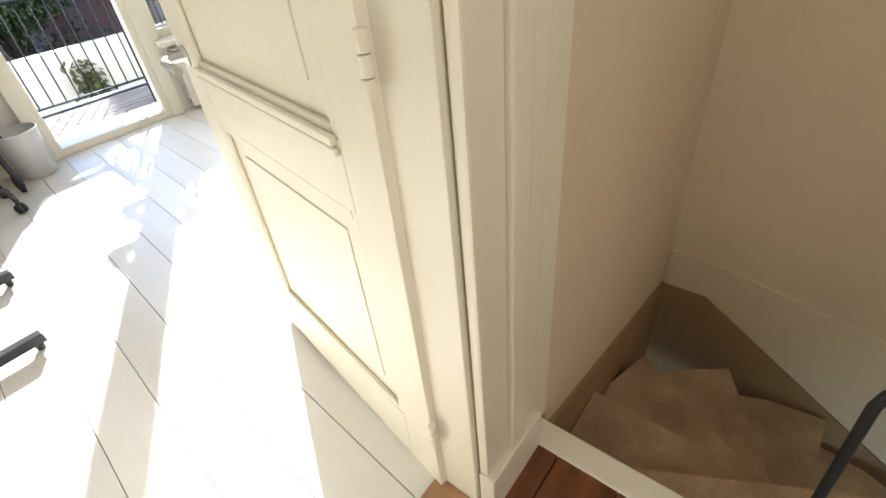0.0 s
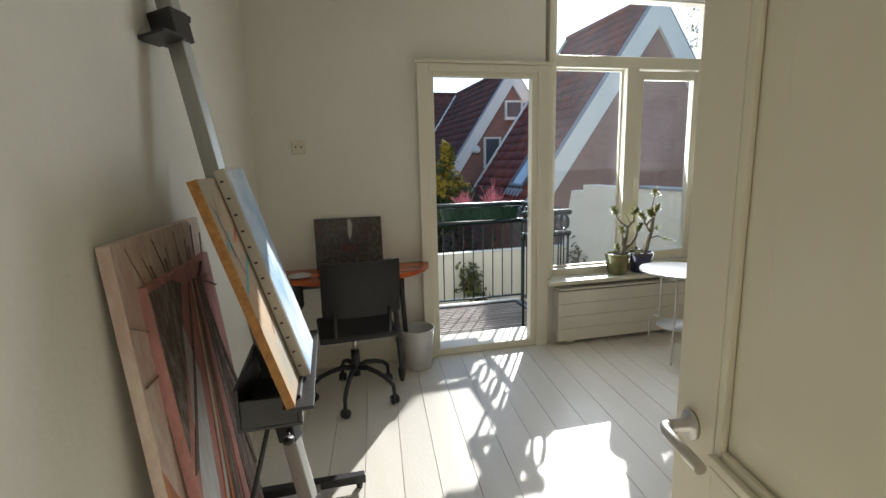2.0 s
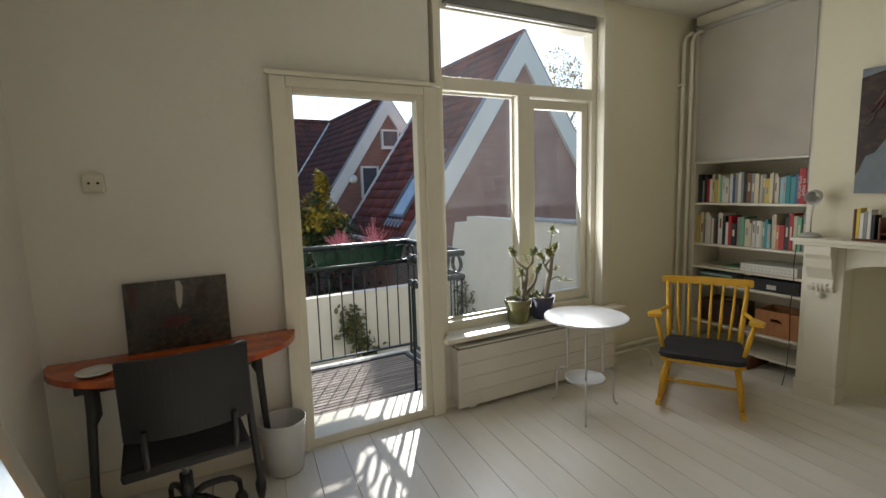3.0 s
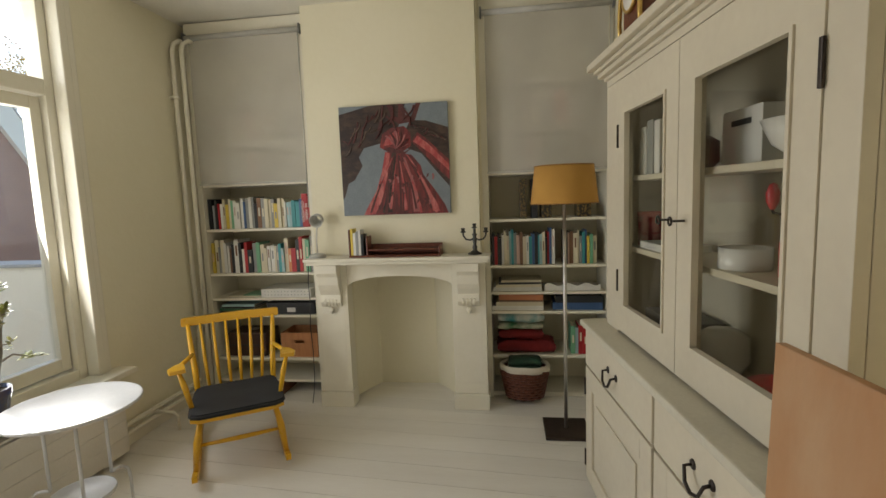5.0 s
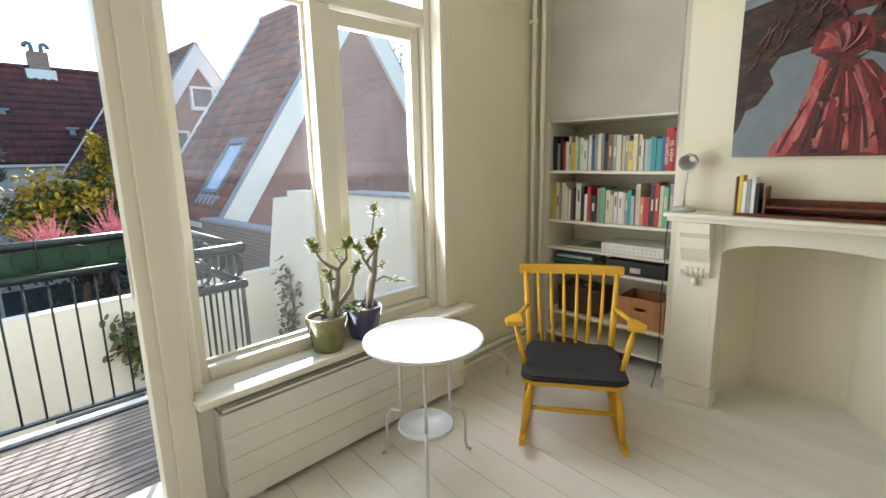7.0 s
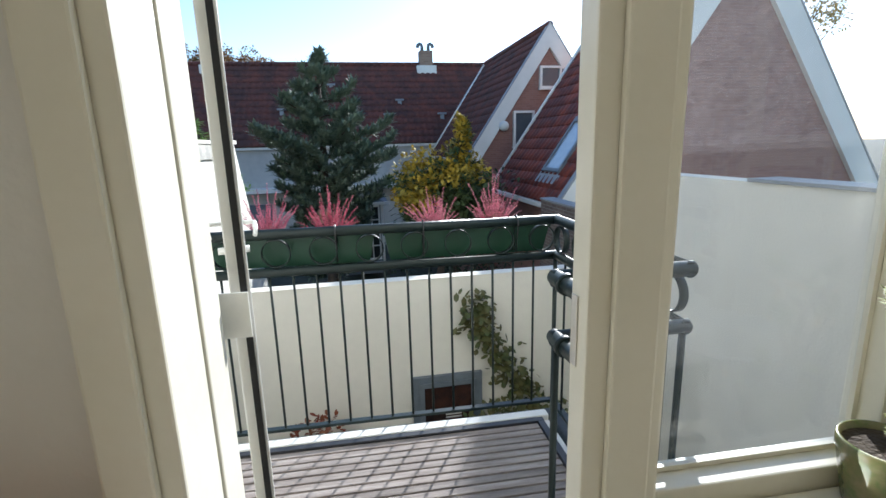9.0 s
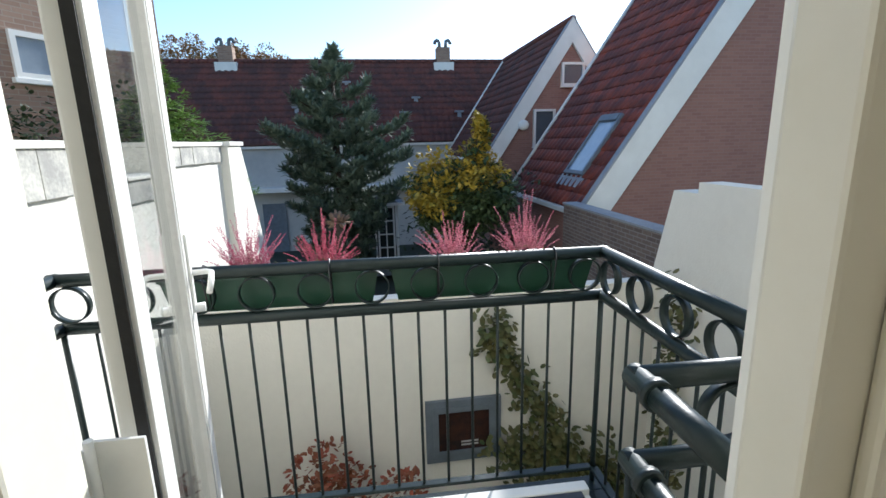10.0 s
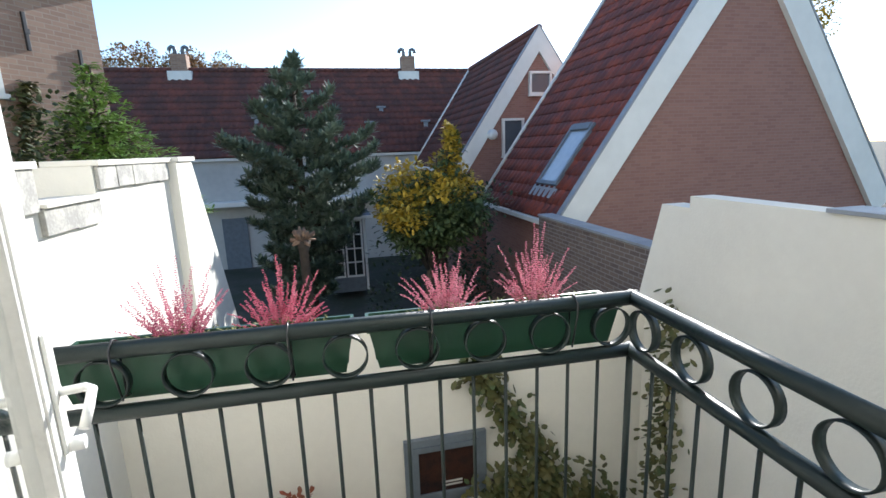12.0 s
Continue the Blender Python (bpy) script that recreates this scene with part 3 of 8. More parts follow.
# ---- fireplace surround ----
fp = thing("fireplace_mantel", "white painted wooden mantelpiece with carved brackets", "mantelpiece", (0, 0, 0))
for y0, y1 in ((2.975, 3.215), (1.965, 2.205)):
    part("pilaster", bx(((3.835, y0, 0.12), (3.948, y1, 1.085)), ((3.85, y0 + 0.03, 0.20), (3.834, y1 - 0.03, 0.72)), bevel=0.004), M_TRIM, fp)
    part("plinth", bx(((3.822, y0 - 0.008, 0.001), (3.948, y1 + 0.008, 0.119)), bevel=0.005), M_TRIM, fp)
    yc = (y0 + y1) / 2
    bm = bmesh.new()
    prism(bm, [(3.834, 1.085), (3.745, 1.085), (3.745, 1.03), (3.765, 1.0), (3.772, 0.94), (3.79, 0.90), (3.812, 0.86), (3.80, 0.81), (3.82, 0.775), (3.834, 0.77)], "y", yc - 0.075, yc + 0.075)
    br = part("bracket", bm, M_TRIM, fp, "carved scroll bracket")
    bm = bmesh.new()
    for dy in (-0.04, -0.013, 0.013, 0.04):
        tube(bm, [(3.80, yc + dy, 0.83), (3.808, yc + dy, 0.80), (3.82, yc + dy, 0.775)], 0.009, 6)
    lathe(bm, [(0.0, -0.05), (0.014, -0.035), (0.02, -0.015), (0.012, 0.0)], 10, (3.815, yc, 0.765))
    part("carving", bm, M_TRIM, br)
bm = bmesh.new()
arch = [(2.2055, 1.085), (2.2055, 0.915)] + [(2.59 - 0.3845 * math.cos(a), 0.915 + 0.075 * math.sin(a)) for a in (math.pi * k / 14 for k in range(1, 14))] + [(2.9745, 0.915), (2.9745, 1.085)]
prism(bm, arch, "x", 3.845, 3.948)
part("frieze", bm, M_TRIM, fp)
part("shelf", bx(((3.735, 1.925, 1.112), (3.949, 3.26, 1.135)), ((3.755, 1.94, 1.086), (3.949, 3.245, 1.1115)), bevel=0.005), M_TRIM, fp)

# ---- alcove shelving ----
SHELF_L, SHELF_R = (0.115, 0.295, 0.65, 0.79, 0.992, 1.349, 1.705, 2.02, 2.36), (0.335, 0.672, 0.82, 1.02, 1.364, 1.705, 2.02, 2.36)


def alcove(name, y0, y1, zs, label):
    t = thing(name, label, "bookshelf", (0, 0, 0))
    part("side_panel", bx(((4.055, y0 - 0.045, 0.001), (4.44, y0, 2.84)), bevel=0.003), M_TRIM, t)
    part("side_panel", bx(((4.055, y1, 0.001), (4.44, y1 + 0.045, 2.84)), bevel=0.003), M_TRIM, t)
    for z in zs:
        part("shelf", bx(((4.062, y0 + 0.001, z - 0.02), (4.44, y1 - 0.001, z)), bevel=0.002), M_TRIM, t)
    part("top_board", bx(((4.06, y0 - 0.044, 2.842), (4.44, y1 + 0.044, 2.93)), bevel=0.003), M_TRIM, t)
    return t


alcove("bookshelf", 3.318, 4.195, SHELF_L, "white built-in bookshelf full of books beside the chimney")
alcove("bookshelf", 1.10, 1.935, SHELF_R, "white built-in bookshelf with books and games beside the chimney")
structure("alcove_floor_step", bx(((4.10, 1.10, 0.001), (4.44, 1.935, 0.03)), bevel=0.003), M_TRIM, "white board at the foot of the alcove", "trim")
for y0, y1 in ((3.30, 4.215), (1.07, 1.955)):
    t = thing("sheer_roller_blind", "half-lowered sheer grey roller blind over bookshelves", "blind", (0, 0, 0), group="alcove blinds")
    part("cloth", bx(((4.040, y0 + 0.02, 1.712), (4.042, y1 - 0.02, 2.80))), M_SHEER, t)
    part("bottom_bar", bx(((4.035, y0 + 0.015, 1.70), (4.047, y1 - 0.015, 1.712)), bevel=0.002), M_PALE, t)
    bm = bmesh.new()
    tube(bm, [(4.035, y0, 2.815), (4.035, y1, 2.815)], 0.02, 14)
    part("roller", bm, M_PALE, t)
    part("bracket", bx(((4.01, y0 - 0.012, 2.78), (4.056, y0 - 0.001, 2.85)), bevel=0.003), M_BLIND, t)
    part("bracket", bx(((4.01, y1 + 0.001, 2.78), (4.056, y1 + 0.012, 2.85)), bevel=0.003), M_BLIND, t)
    bm = bmesh.new()
    tube(bm, [(4.02, y0 + 0.004, 2.80), (4.02, y0 + 0.004, 1.50)], 0.0025, 6)
    tube(bm, [(4.028, y0 + 0.012, 2.80), (4.028, y0 + 0.012, 1.50)], 0.0025, 6)
    part("chain", bm, M_PALE, t)

# ---- books ----
M_PAGES = surf("book_pages", (0.72, 0.66, 0.52), rough=0.9, scale=40, stretch=(1, 30, 1))
BOOK_COL = {"d": (0.02, 0.022, 0.025), "g": (0.30, 0.31, 0.30), "r": (0.45, 0.02, 0.025), "c": (0.68, 0.62, 0.46), "w": (0.74, 0.73, 0.68), "t": (0.05, 0.33, 0.36),
            "b": (0.05, 0.12, 0.28), "e": (0.16, 0.40, 0.24), "y": (0.70, 0.52, 0.08), "o": (0.62, 0.23, 0.10), "n": (0.20, 0.10, 0.05), "l": (0.36, 0.55, 0.58), "p": (0.60, 0.42, 0.36), "m": (0.06, 0.16, 0.10)}
BOOK_MAT = {k: surf("book_cover_" + {"d": "black", "g": "grey", "r": "red", "c": "cream", "w": "white", "t": "teal", "b": "navy", "e": "green", "y": "yellow", "o": "orange", "n": "brown", "l": "pale_blue", "p": "salmon", "m": "dark_green"}[k], v, rough=0.45, scale=12, bump=0.03, rand=0.12) for k, v in BOOK_COL.items()}
BOOK_WORD = {"d": "black", "g": "grey", "r": "red", "c": "cream", "w": "white", "t": "teal", "b": "navy blue", "e": "green", "y": "yellow", "o": "orange", "n": "brown", "l": "pale blue", "p": "salmon pink", "m": "dark green"}


def book(at, w, h, d, col, tilt=0.0, rz=0.0, flat=False, where="standing in a row on a white shelf"):
    """A book: covers and spine round a block of leaves. Local x is the depth into the shelf, y the thickness."""
    t = new("book")
    m = pose(*at, 0, 0, rz) @ pose(0, 0, 0, tilt, 0, 0)
    if flat:
        m = pose(*at, 0, 0, rz) @ pose(0, 0, w, -90, 0, 0)
    t.matrix_world = m
    c = 0.0025
    part("cover", bx(((0, 0, 0), (d, c, h)), ((0, w - c, 0), (d, w, h)), ((0, c, 0), (c, w - c, h))), BOOK_MAT[col], t)
    part("leaves", bx(((c, c + 0.0002, 0.004), (d - 0.004, w - c - 0.0002, h - 0.004))), M_PAGES, t)
    if w > 0.018 and random.random() < 0.38:
        k = random.random()
        tone = BOOK_MAT["c"] if col not in "wcyl" else BOOK_MAT[random.choice("gnp")]
        part("title_bar", bx(((-0.0006, w * 0.3, h * (0.35 + 0.2 * k)), (-0.0001, w * 0.7, h * (0.62 + 0.25 * k)))), tone, t)
    tagged(t, f"{BOOK_WORD[col]} book {where}", "book", "books on the shelves")
    return t


def row(codes, y_start, y_end, x, z, hmin, hmax, lean=0):
    """A row of books, given by a letter for each cover, from the higher y down."""
    n = len(codes)
    ws = [rnd(0.6, 1.5) for _ in range(n)]
    k = (y_start - y_end) / sum(ws)
    y = y_start
    for i, (c, w) in enumerate(zip(codes, ws)):
        w = w * k
        h = rnd(hmin, hmax)
        y -= w
        book((x + rnd(0, 0.02), y + 0.0006, z + 0.0005), w - 0.0012, h, rnd(0.14, 0.19), c)


row("dgdrwcycewwwbgwgdngccgyccwllttb", 4.185, 3.395, 4.085, 1.349, 0.19, 0.25)
row("ycgcwwndwdwrdgeccwwcgtlcordrceg", 4.185, 3.33, 4.085, 0.992, 0.18, 0.28)
row("drddwccltgpncwtbdtlcdrbw", 1.92, 1.46, 4.085, 1.02, 0.19, 0.27)
row("dpnccgtbyec", 1.40, 1.16, 4.085, 1.02, 0.20, 0.25)
row("elrrcdb", 1.35, 1.16, 4.085, 0.335, 0.17, 0.26)
row("wccgwlcrw", 4.15, 3.75, 4.12, 1.705, 0.2, 0.26)
row("ndwcgrnc", 4.1, 3.6, 4.12, 2.02, 0.2, 0.26)
row("wcgwpc", 1.85, 1.55, 4.12, 1.705, 0.2, 0.26)
row("ncgrw", 1.7, 1.3, 4.12, 2.02, 0.2, 0.26)
# the two red volumes with readable spines
big = book((4.082, 3.345, 1.3495), 0.045, 0.26, 0.17, "r", where="with bold white spine letters on a shelf")
fd = bpy.data.curves.new("spine_text", "FONT")
fd.body, fd.size, fd.align_x, fd.align_y, fd.extrude = "VERZAMELD\nWERK '04", 0.030, "CENTER", "CENTER", 0.0002
fd.materials.append(BOOK_MAT["w"])
ft = new("spine_text", fd)
ft.parent = big
ft.matrix_basis = Matrix.Translation((-0.0012, 0.0225, 0.12)) @ Matrix(((0, 0, -1, 0), (0, 1, 0, 0), (1, 0, 0, 0), (0, 0, 0, 1)))
ft.matrix_basis = Matrix.Translation((-0.0012, 0.0225, 0.12)) @ Matrix(((0, 0, -1, 0), (0, 1, 0, 0), (1, 0, 0, 0), (0, 0, 0, 1)))
book((4.084, 3.322, 1.3495), 0.021, 0.24, 0.17, "r")


def stack(y, x, z, items, where):
    """Books lying flat on one another: letter, thickness, length along the shelf, depth."""
    for c, th, ln, dp in items:
        b = new("book")
        b.matrix_world = pose(x, y, z, 0, 0, rnd(-3, 3))
        part("cover", bx(((0, 0, 0), (dp, ln, 0.002)), ((0, 0, th - 0.002), (dp, ln, th)), ((0, 0, 0.002), (0.003, ln, th - 0.002))), BOOK_MAT[c], b)
        part("leaves", bx(((0.004, 0.004, 0.0022), (dp - 0.003, ln - 0.004, th - 0.0022))), M_PAGES, b)
        tagged(b, f"{BOOK_WORD[c]} book lying {where}", "book", "books on the shelves")
        z += th + 0.0004


stack(3.86, 4.10, 0.6505, [("d", 0.025, 0.30, 0.22), ("m", 0.02, 0.31, 0.22), ("d", 0.015, 0.30, 0.22), ("l", 0.018, 0.28, 0.2)], "in a flat pile on a white shelf")
stack(3.80, 4.12, 0.7905, [("c", 0.008, 0.3, 0.2), ("e", 0.006, 0.16, 0.2)], "in a flat pile on a white shelf")
stack(1.56, 4.09, 0.8205, [("w", 0.03, 0.36, 0.24), ("c", 0.02, 0.34, 0.24), ("d", 0.015, 0.32, 0.24), ("c", 0.014, 0.3, 0.22)], "in a flat pile on a white shelf")
stack(1.55, 4.09, 0.6725, [("w", 0.034, 0.38, 0.24), ("c", 0.03, 0.35, 0.24), ("n", 0.012, 0.33, 0.24), ("o", 0.04, 0.33, 0.24)], "in a flat pile on a white shelf")
stack(1.12, 4.09, 0.6725, [("b", 0.055, 0.36, 0.24), ("d", 0.05, 0.34, 0.22)], "in a flat pile on a white shelf")

# boxes on the shelves
bxm = thing("document_box", "black document box with a metal label holder on a shelf", "box", (4.08, 3.34, 0.651))
part("base", bx(((0, 0, 0), (0.26, 0.40, 0.075)), bevel=0.003), BOOK_MAT["d"], bxm)
part("lid", bx(((-0.004, -0.004, 0.0755), (0.264, 0.404, 0.095)), bevel=0.003), BOOK_MAT["d"], bxm)
part("label_holder", bx(((-0.004, 0.16, 0.02), (-0.0005, 0.23, 0.055))), M_CHROME, bxm)
wb = thing("storage_box", "flat white dotted storage box on a shelf", "box", (4.075, 3.36, 0.791))
part("body", bx(((0, 0, 0), (0.28, 0.42, 0.068)), bevel=0.004), BOOK_MAT["w"], wb)
bm = bmesh.new()
for i in range(14):
    for j in range(2):
        box(bm, (-0.001, 0.02 + i * 0.028, 0.018 + j * 0.026), (0.0005, 0.026 + i * 0.028, 0.024 + j * 0.026))
part("dots", bm, BOOK_MAT["g"], wb)
wc = thing("wooden_crate", "light brown wooden crate with a grip hole on a shelf", "crate", (4.085, 3.335, 0.296))
M_CRATE = surf("crate_wood", (0.48, 0.22, 0.09), (0.36, 0.15, 0.06), rough=0.5, stretch=(1, 6, 1), scale=5)
part("front", wall_cells(bmesh.new(), 0.0, 0.31, 0.0, 0.20, 0.0, 0.012, [(0.115, 0.195, 0.115, 0.14)], axis="y"), M_CRATE, wc)
part("back", bx(((0.24, 0, 0), (0.252, 0.31, 0.20))), M_CRATE, wc)
part("side", bx(((0.0125, 0, 0), (0.2395, 0.012, 0.20))), M_CRATE, wc)
part("side", bx(((0.0125, 0.298, 0), (0.2395, 0.31, 0.20))), M_CRATE, wc)
part("bottom", bx(((0.0125, 0.0125, 0), (0.2395, 0.2975, 0.01))), M_CRATE, wc)
sc = thing("old_case", "dark brown leather case with a round dial on a shelf", "case", (4.09, 3.78, 0.296))
part("body", bx(((0, 0, 0), (0.24, 0.34, 0.20)), bevel=0.015), surf("dark_leather", (0.035, 0.017, 0.012), (0.07, 0.03, 0.02), rough=0.45, scale=8), sc)
part("band", bx(((-0.003, 0.02, 0.09), (0.0, 0.32, 0.10))), M_BLACK, sc)
bm = bmesh.new()
for v in lathe(bm, [(0.035, 0), (0.035, 0.004), (0.0, 0.005)], 20).verts:
    v.co = Vector((0.02 + v.co.x + 0.1, 0.15 + v.co.y, 0.2 + v.co.z))
part("dial", bm, M_CHROME, sc)
sb = thing("flat_case", "reddish brown flat wooden case under the lowest shelf", "case", (3.98, 3.62, 0.002))
part("body", bx(((0, 0, 0), (0.30, 0.44, 0.10)), bevel=0.006), surf("mahogany", (0.17, 0.055, 0.03), (0.10, 0.03, 0.015), rough=0.35, stretch=(1, 6, 1)), sb)
ty = thing("tray", "white wooden tray with a wavy rim on a shelf", "tray", (4.08, 1.14, 0.8205))
part("base", bx(((0, 0, 0), (0.26, 0.40, 0.012)), bevel=0.003), BOOK_MAT["w"], ty)
bm = bmesh.new()
prism(bm, [(0.0, 0.012), (0.40, 0.012)] + [(0.40 - k * 0.02, 0.05 + 0.012 * math.sin(k * 0.95)) for k in range(21)], "x", -0.008, 0.0)
part("rim", bm, BOOK_MAT["w"], ty)
ac = thing("gilt_album", "black and gold patterned album standing on a shelf", "album", (4.09, 1.42, 1.3645))
M_GILT = surf("gilt_pattern", (0.36, 0.24, 0.07), (0.02, 0.018, 0.015), rough=0.4, scale=60, fine=150, amount=1.0)
for y0, w in ((0.24, 0.05), (0.16, 0.045), (0.06, 0.075)):
    part("volume", bx(((0, y0, 0), (0.22, y0 + w, 0.29)), bevel=0.006), M_GILT if w != 0.045 else BOOK_MAT["d"], ac)
dk = thing("small_box", "small dark ornamented box on a shelf", "box", (4.09, 1.20, 1.3645))
part("body", bx(((0, 0, 0), (0.15, 0.10, 0.11)), bevel=0.004), M_GILT, dk)
# bags and basket
M_WICKER = surf("brown_wicker", (0.16, 0.05, 0.025), (0.07, 0.02, 0.012), rough=0.6, scale=50, bump=0.3, bump_scale=120)
bk = thing("wicker_basket", "brown wicker basket with a white cloth rim on the floor", "basket", (4.02, 1.70, 0.032))


def oval(bm, prof, ex, n=28, wob=0.0):
    for v in lathe(bm, prof, n, cap=False).verts:
        v.co.x *= ex
        if wob:
            v.co += Vector((noise.noise(v.co * 9) * wob, noise.noise(v.co * 9 + Vector((5, 0, 0))) * wob, noise.noise(v.co * 7 + Vector((0, 9, 0))) * wob))
    return bm


bm = bmesh.new()
for k in range(10):
    z = 0.014 + k * 0.022
    r = 0.135 + k * 0.0045
    tube(bm, [(r * 0.72 * math.cos(a), r * math.sin(a), z + 0.004 * math.sin(a * 14 + k * math.pi)) for a in (2 * math.pi * j / 56 for j in range(56))], 0.0125, 6, closed=True)
part("weave", bm, M_WICKER, bk)
part("bottom", oval(bmesh.new(), [(0.0, 0.002), (0.13, 0.002), (0.13, 0.012), (0.0, 0.012)], 0.72), M_WICKER, bk)
part("cloth_rim", oval(bmesh.new(), [(0.165, 0.205), (0.186, 0.215), (0.19, 0.245), (0.178, 0.262), (0.16, 0.25)], 0.74, wob=0.012), surf("white_cloth", (0.70, 0.64, 0.54), rough=0.95, bump=0.2), bk)


def heap(name, label, at, size, mats, seed, layers):
    """Folded soft things in a pile, one sheet of cloth a layer."""
    t = thing(name, label, "fabric", at)
    for k, (mt, th) in enumerate(zip(mats, layers)):
        bm = bmesh.new()
        bmesh.ops.create_cube(bm, size=1.0)
        bmesh.ops.subdivide_edges(bm, edges=bm.edges[:], cuts=5, use_grid_fill=True)
        z0 = sum(layers[:k])
        for v in bm.verts:
            e = 1.0 - 0.35 * (abs(v.co.z) * 2) ** 3
            v.co = Vector((v.co.x * size[0] * e, v.co.y * size[1] * e, (v.co.z + 0.5) * th + z0))
            v.co += Vector((noise.noise(v.co * 14 + Vector((seed, k, 0))), noise.noise(v.co * 14 + Vector((k, seed, 4))), 0.6 * noise.noise(v.co * 12 + Vector((3, k, seed))))) * 0.018
        for f in bm.faces:
            f.smooth = True
        part("fold", bm, mt, t)
    return t


M_BAG = surf("printed_bag", (0.05, 0.33, 0.36), (0.62, 0.66, 0.60), rough=0.4, scale=7, fine=12, amount=0.9)
M_BAG2 = surf("printed_bag_green", (0.03, 0.16, 0.06), (0.60, 0.55, 0.45), rough=0.4, scale=9, fine=15, amount=0.6)
M_REDC = surf("red_cloth", (0.22, 0.012, 0.014), (0.12, 0.008, 0.01), rough=0.9, bump=0.3)
M_GRNC = surf("dark_green_cloth", (0.012, 0.05, 0.025), (0.02, 0.03, 0.02), rough=0.9, bump=0.3)
heap("printed_bags", "colourful printed shopping bags stuffed on a shelf", (4.22, 1.72, 0.437), (0.22, 0.34, 0.1), [M_REDC, M_BAG2, M_BAG], 3, [0.075, 0.055, 0.085])
heap("red_blanket", "folded dark red blanket on a shelf", (4.20, 1.68, 0.339), (0.24, 0.44, 0.1), [M_REDC], 8, [0.095])
heap("green_blanket", "dark green blankets heaped in the wicker basket", (4.00, 1.70, 0.235), (0.15, 0.24, 0.1), [M_GRNC, M_GRNC], 5, [0.06, 0.05])

# ---- on the mantel ----
M_LAMPG = surf("grey_enamel", (0.52, 0.52, 0.49), (0.44, 0.44, 0.42), rough=0.35)
dl = thing("desk_lamp", "small grey metal desk lamp on the mantel shelf", "lamp", (3.85, 3.19, 1.1355))
part("base", lathe(bmesh.new(), [(0.0, 0), (0.062, 0.0), (0.062, 0.012), (0.05, 0.024), (0.02, 0.03), (0.0, 0.03)], 24, cap=False), M_LAMPG, dl)
bm = bmesh.new()
tube(bm, [(0, 0, 0.028), (0.004, 0.004, 0.12), (0.01, 0.0, 0.20), (0.008, -0.01, 0.235)], 0.006, 8)
part("stem", bm, M_CHROME, dl)
bm = bmesh.new()
for v in lathe(bm, [(0.016, 0.05), (0.03, 0.045), (0.042, 0.02), (0.05, -0.03), (0.047, -0.03), (0.038, 0.018)], 24, cap=False).verts:
    v.co = (pose(0.0, -0.012, 0.275, 0, 72, 0) @ Vector((v.co.x, v.co.y, v.co.z)))
part("shade", bm, M_LAMPG, dl)
bm = bmesh.new()
tube(bm, [(3.84, 3.262, 1.10), (3.838, 3.272, 0.95), (3.842, 3.268, 0.80), (3.83, 3.275, 0.62), (3.84, 3.27, 0.42), (3.80, 3.255, 0.24), (3.82, 3.275, 0.12), (3.84, 3.30, 0.02)], 0.003, 6)
cb = thing("lamp_cable", "thin black lamp cable hanging beside the mantel", "cable", (0, 0, 0))
part("wire", bm, M_BLACK, cb)
rk = thing("letter_rack", "dark red wooden desk rack on the mantel shelf", "rack", (3.84, 2.27, 1.1355))
M_MAH = surf("red_mahogany", (0.16, 0.045, 0.02), (0.09, 0.022, 0.012), rough=0.35, stretch=(1, 5, 1), scale=6)
part("base", bx(((-0.06, 0, 0), (0.07, 0.66, 0.014)), bevel=0.003), M_MAH, rk)
part("back", bx(((0.055, 0.0, 0.0145), (0.069, 0.66, 0.085)), bevel=0.003), M_MAH, rk)
part("side", bx(((-0.055, 0.0, 0.0145), (0.0545, 0.014, 0.075)), bevel=0.006), M_MAH, rk)
part("side", bx(((-0.055, 0.646, 0.0145), (0.0545, 0.66, 0.20)), bevel=0.006), M_MAH, rk)
part("shelf", bx(((-0.05, 0.0145, 0.045), (0.0545, 0.52, 0.055)), bevel=0.002), M_MAH, rk)
part("divider", bx(((-0.05, 0.521, 0.0145), (0.0545, 0.533, 0.15)), bevel=0.004), M_MAH, rk)
for k, (c, h) in enumerate((("y", 0.19), ("w", 0.16), ("g", 0.17), ("w", 0.18), ("d", 0.15))):
    book((3.79, 2.27 + 0.628 - k * 0.019, 1.1503), 0.017, h, 0.09, c, where="standing in the rack on the mantel")
M_PEWTER = surf("dark_pewter", (0.10, 0.10, 0.095), (0.05, 0.05, 0.05), rough=0.35, metal=0.9)
cd = thing("candelabra", "dark pewter three-armed candelabra on the mantel shelf", "candelabra", (3.86, 2.035, 1.1355))
part("foot", lathe(bmesh.new(), [(0.0, 0), (0.05, 0), (0.048, 0.008), (0.03, 0.016), (0.014, 0.03), (0.018, 0.05), (0.01, 0.07), (0.016, 0.10), (0.012, 0.125), (0.018, 0.14), (0.009, 0.15), (0.009, 0.18)], 20, cap=False), M_PEWTER, cd)
for s in (-1, 1):
    bm = bmesh.new()
    tube(bm, [(0, 0, 0.115), (0, s * 0.03, 0.10), (0, s * 0.06, 0.105), (0, s * 0.078, 0.13), (0, s * 0.08, 0.15)], 0.006, 8)
    part("arm", bm, M_PEWTER, cd)
for y, z in ((0, 0.18), (-0.08, 0.15), (0.08, 0.15)):
    part("candle_cup", lathe(bmesh.new(), [(0.006, 0), (0.02, 0.006), (0.02, 0.01), (0.011, 0.014), (0.014, 0.035), (0.010, 0.035), (0.008, 0.02)], 16, (0, y, z)), M_PEWTER, cd)

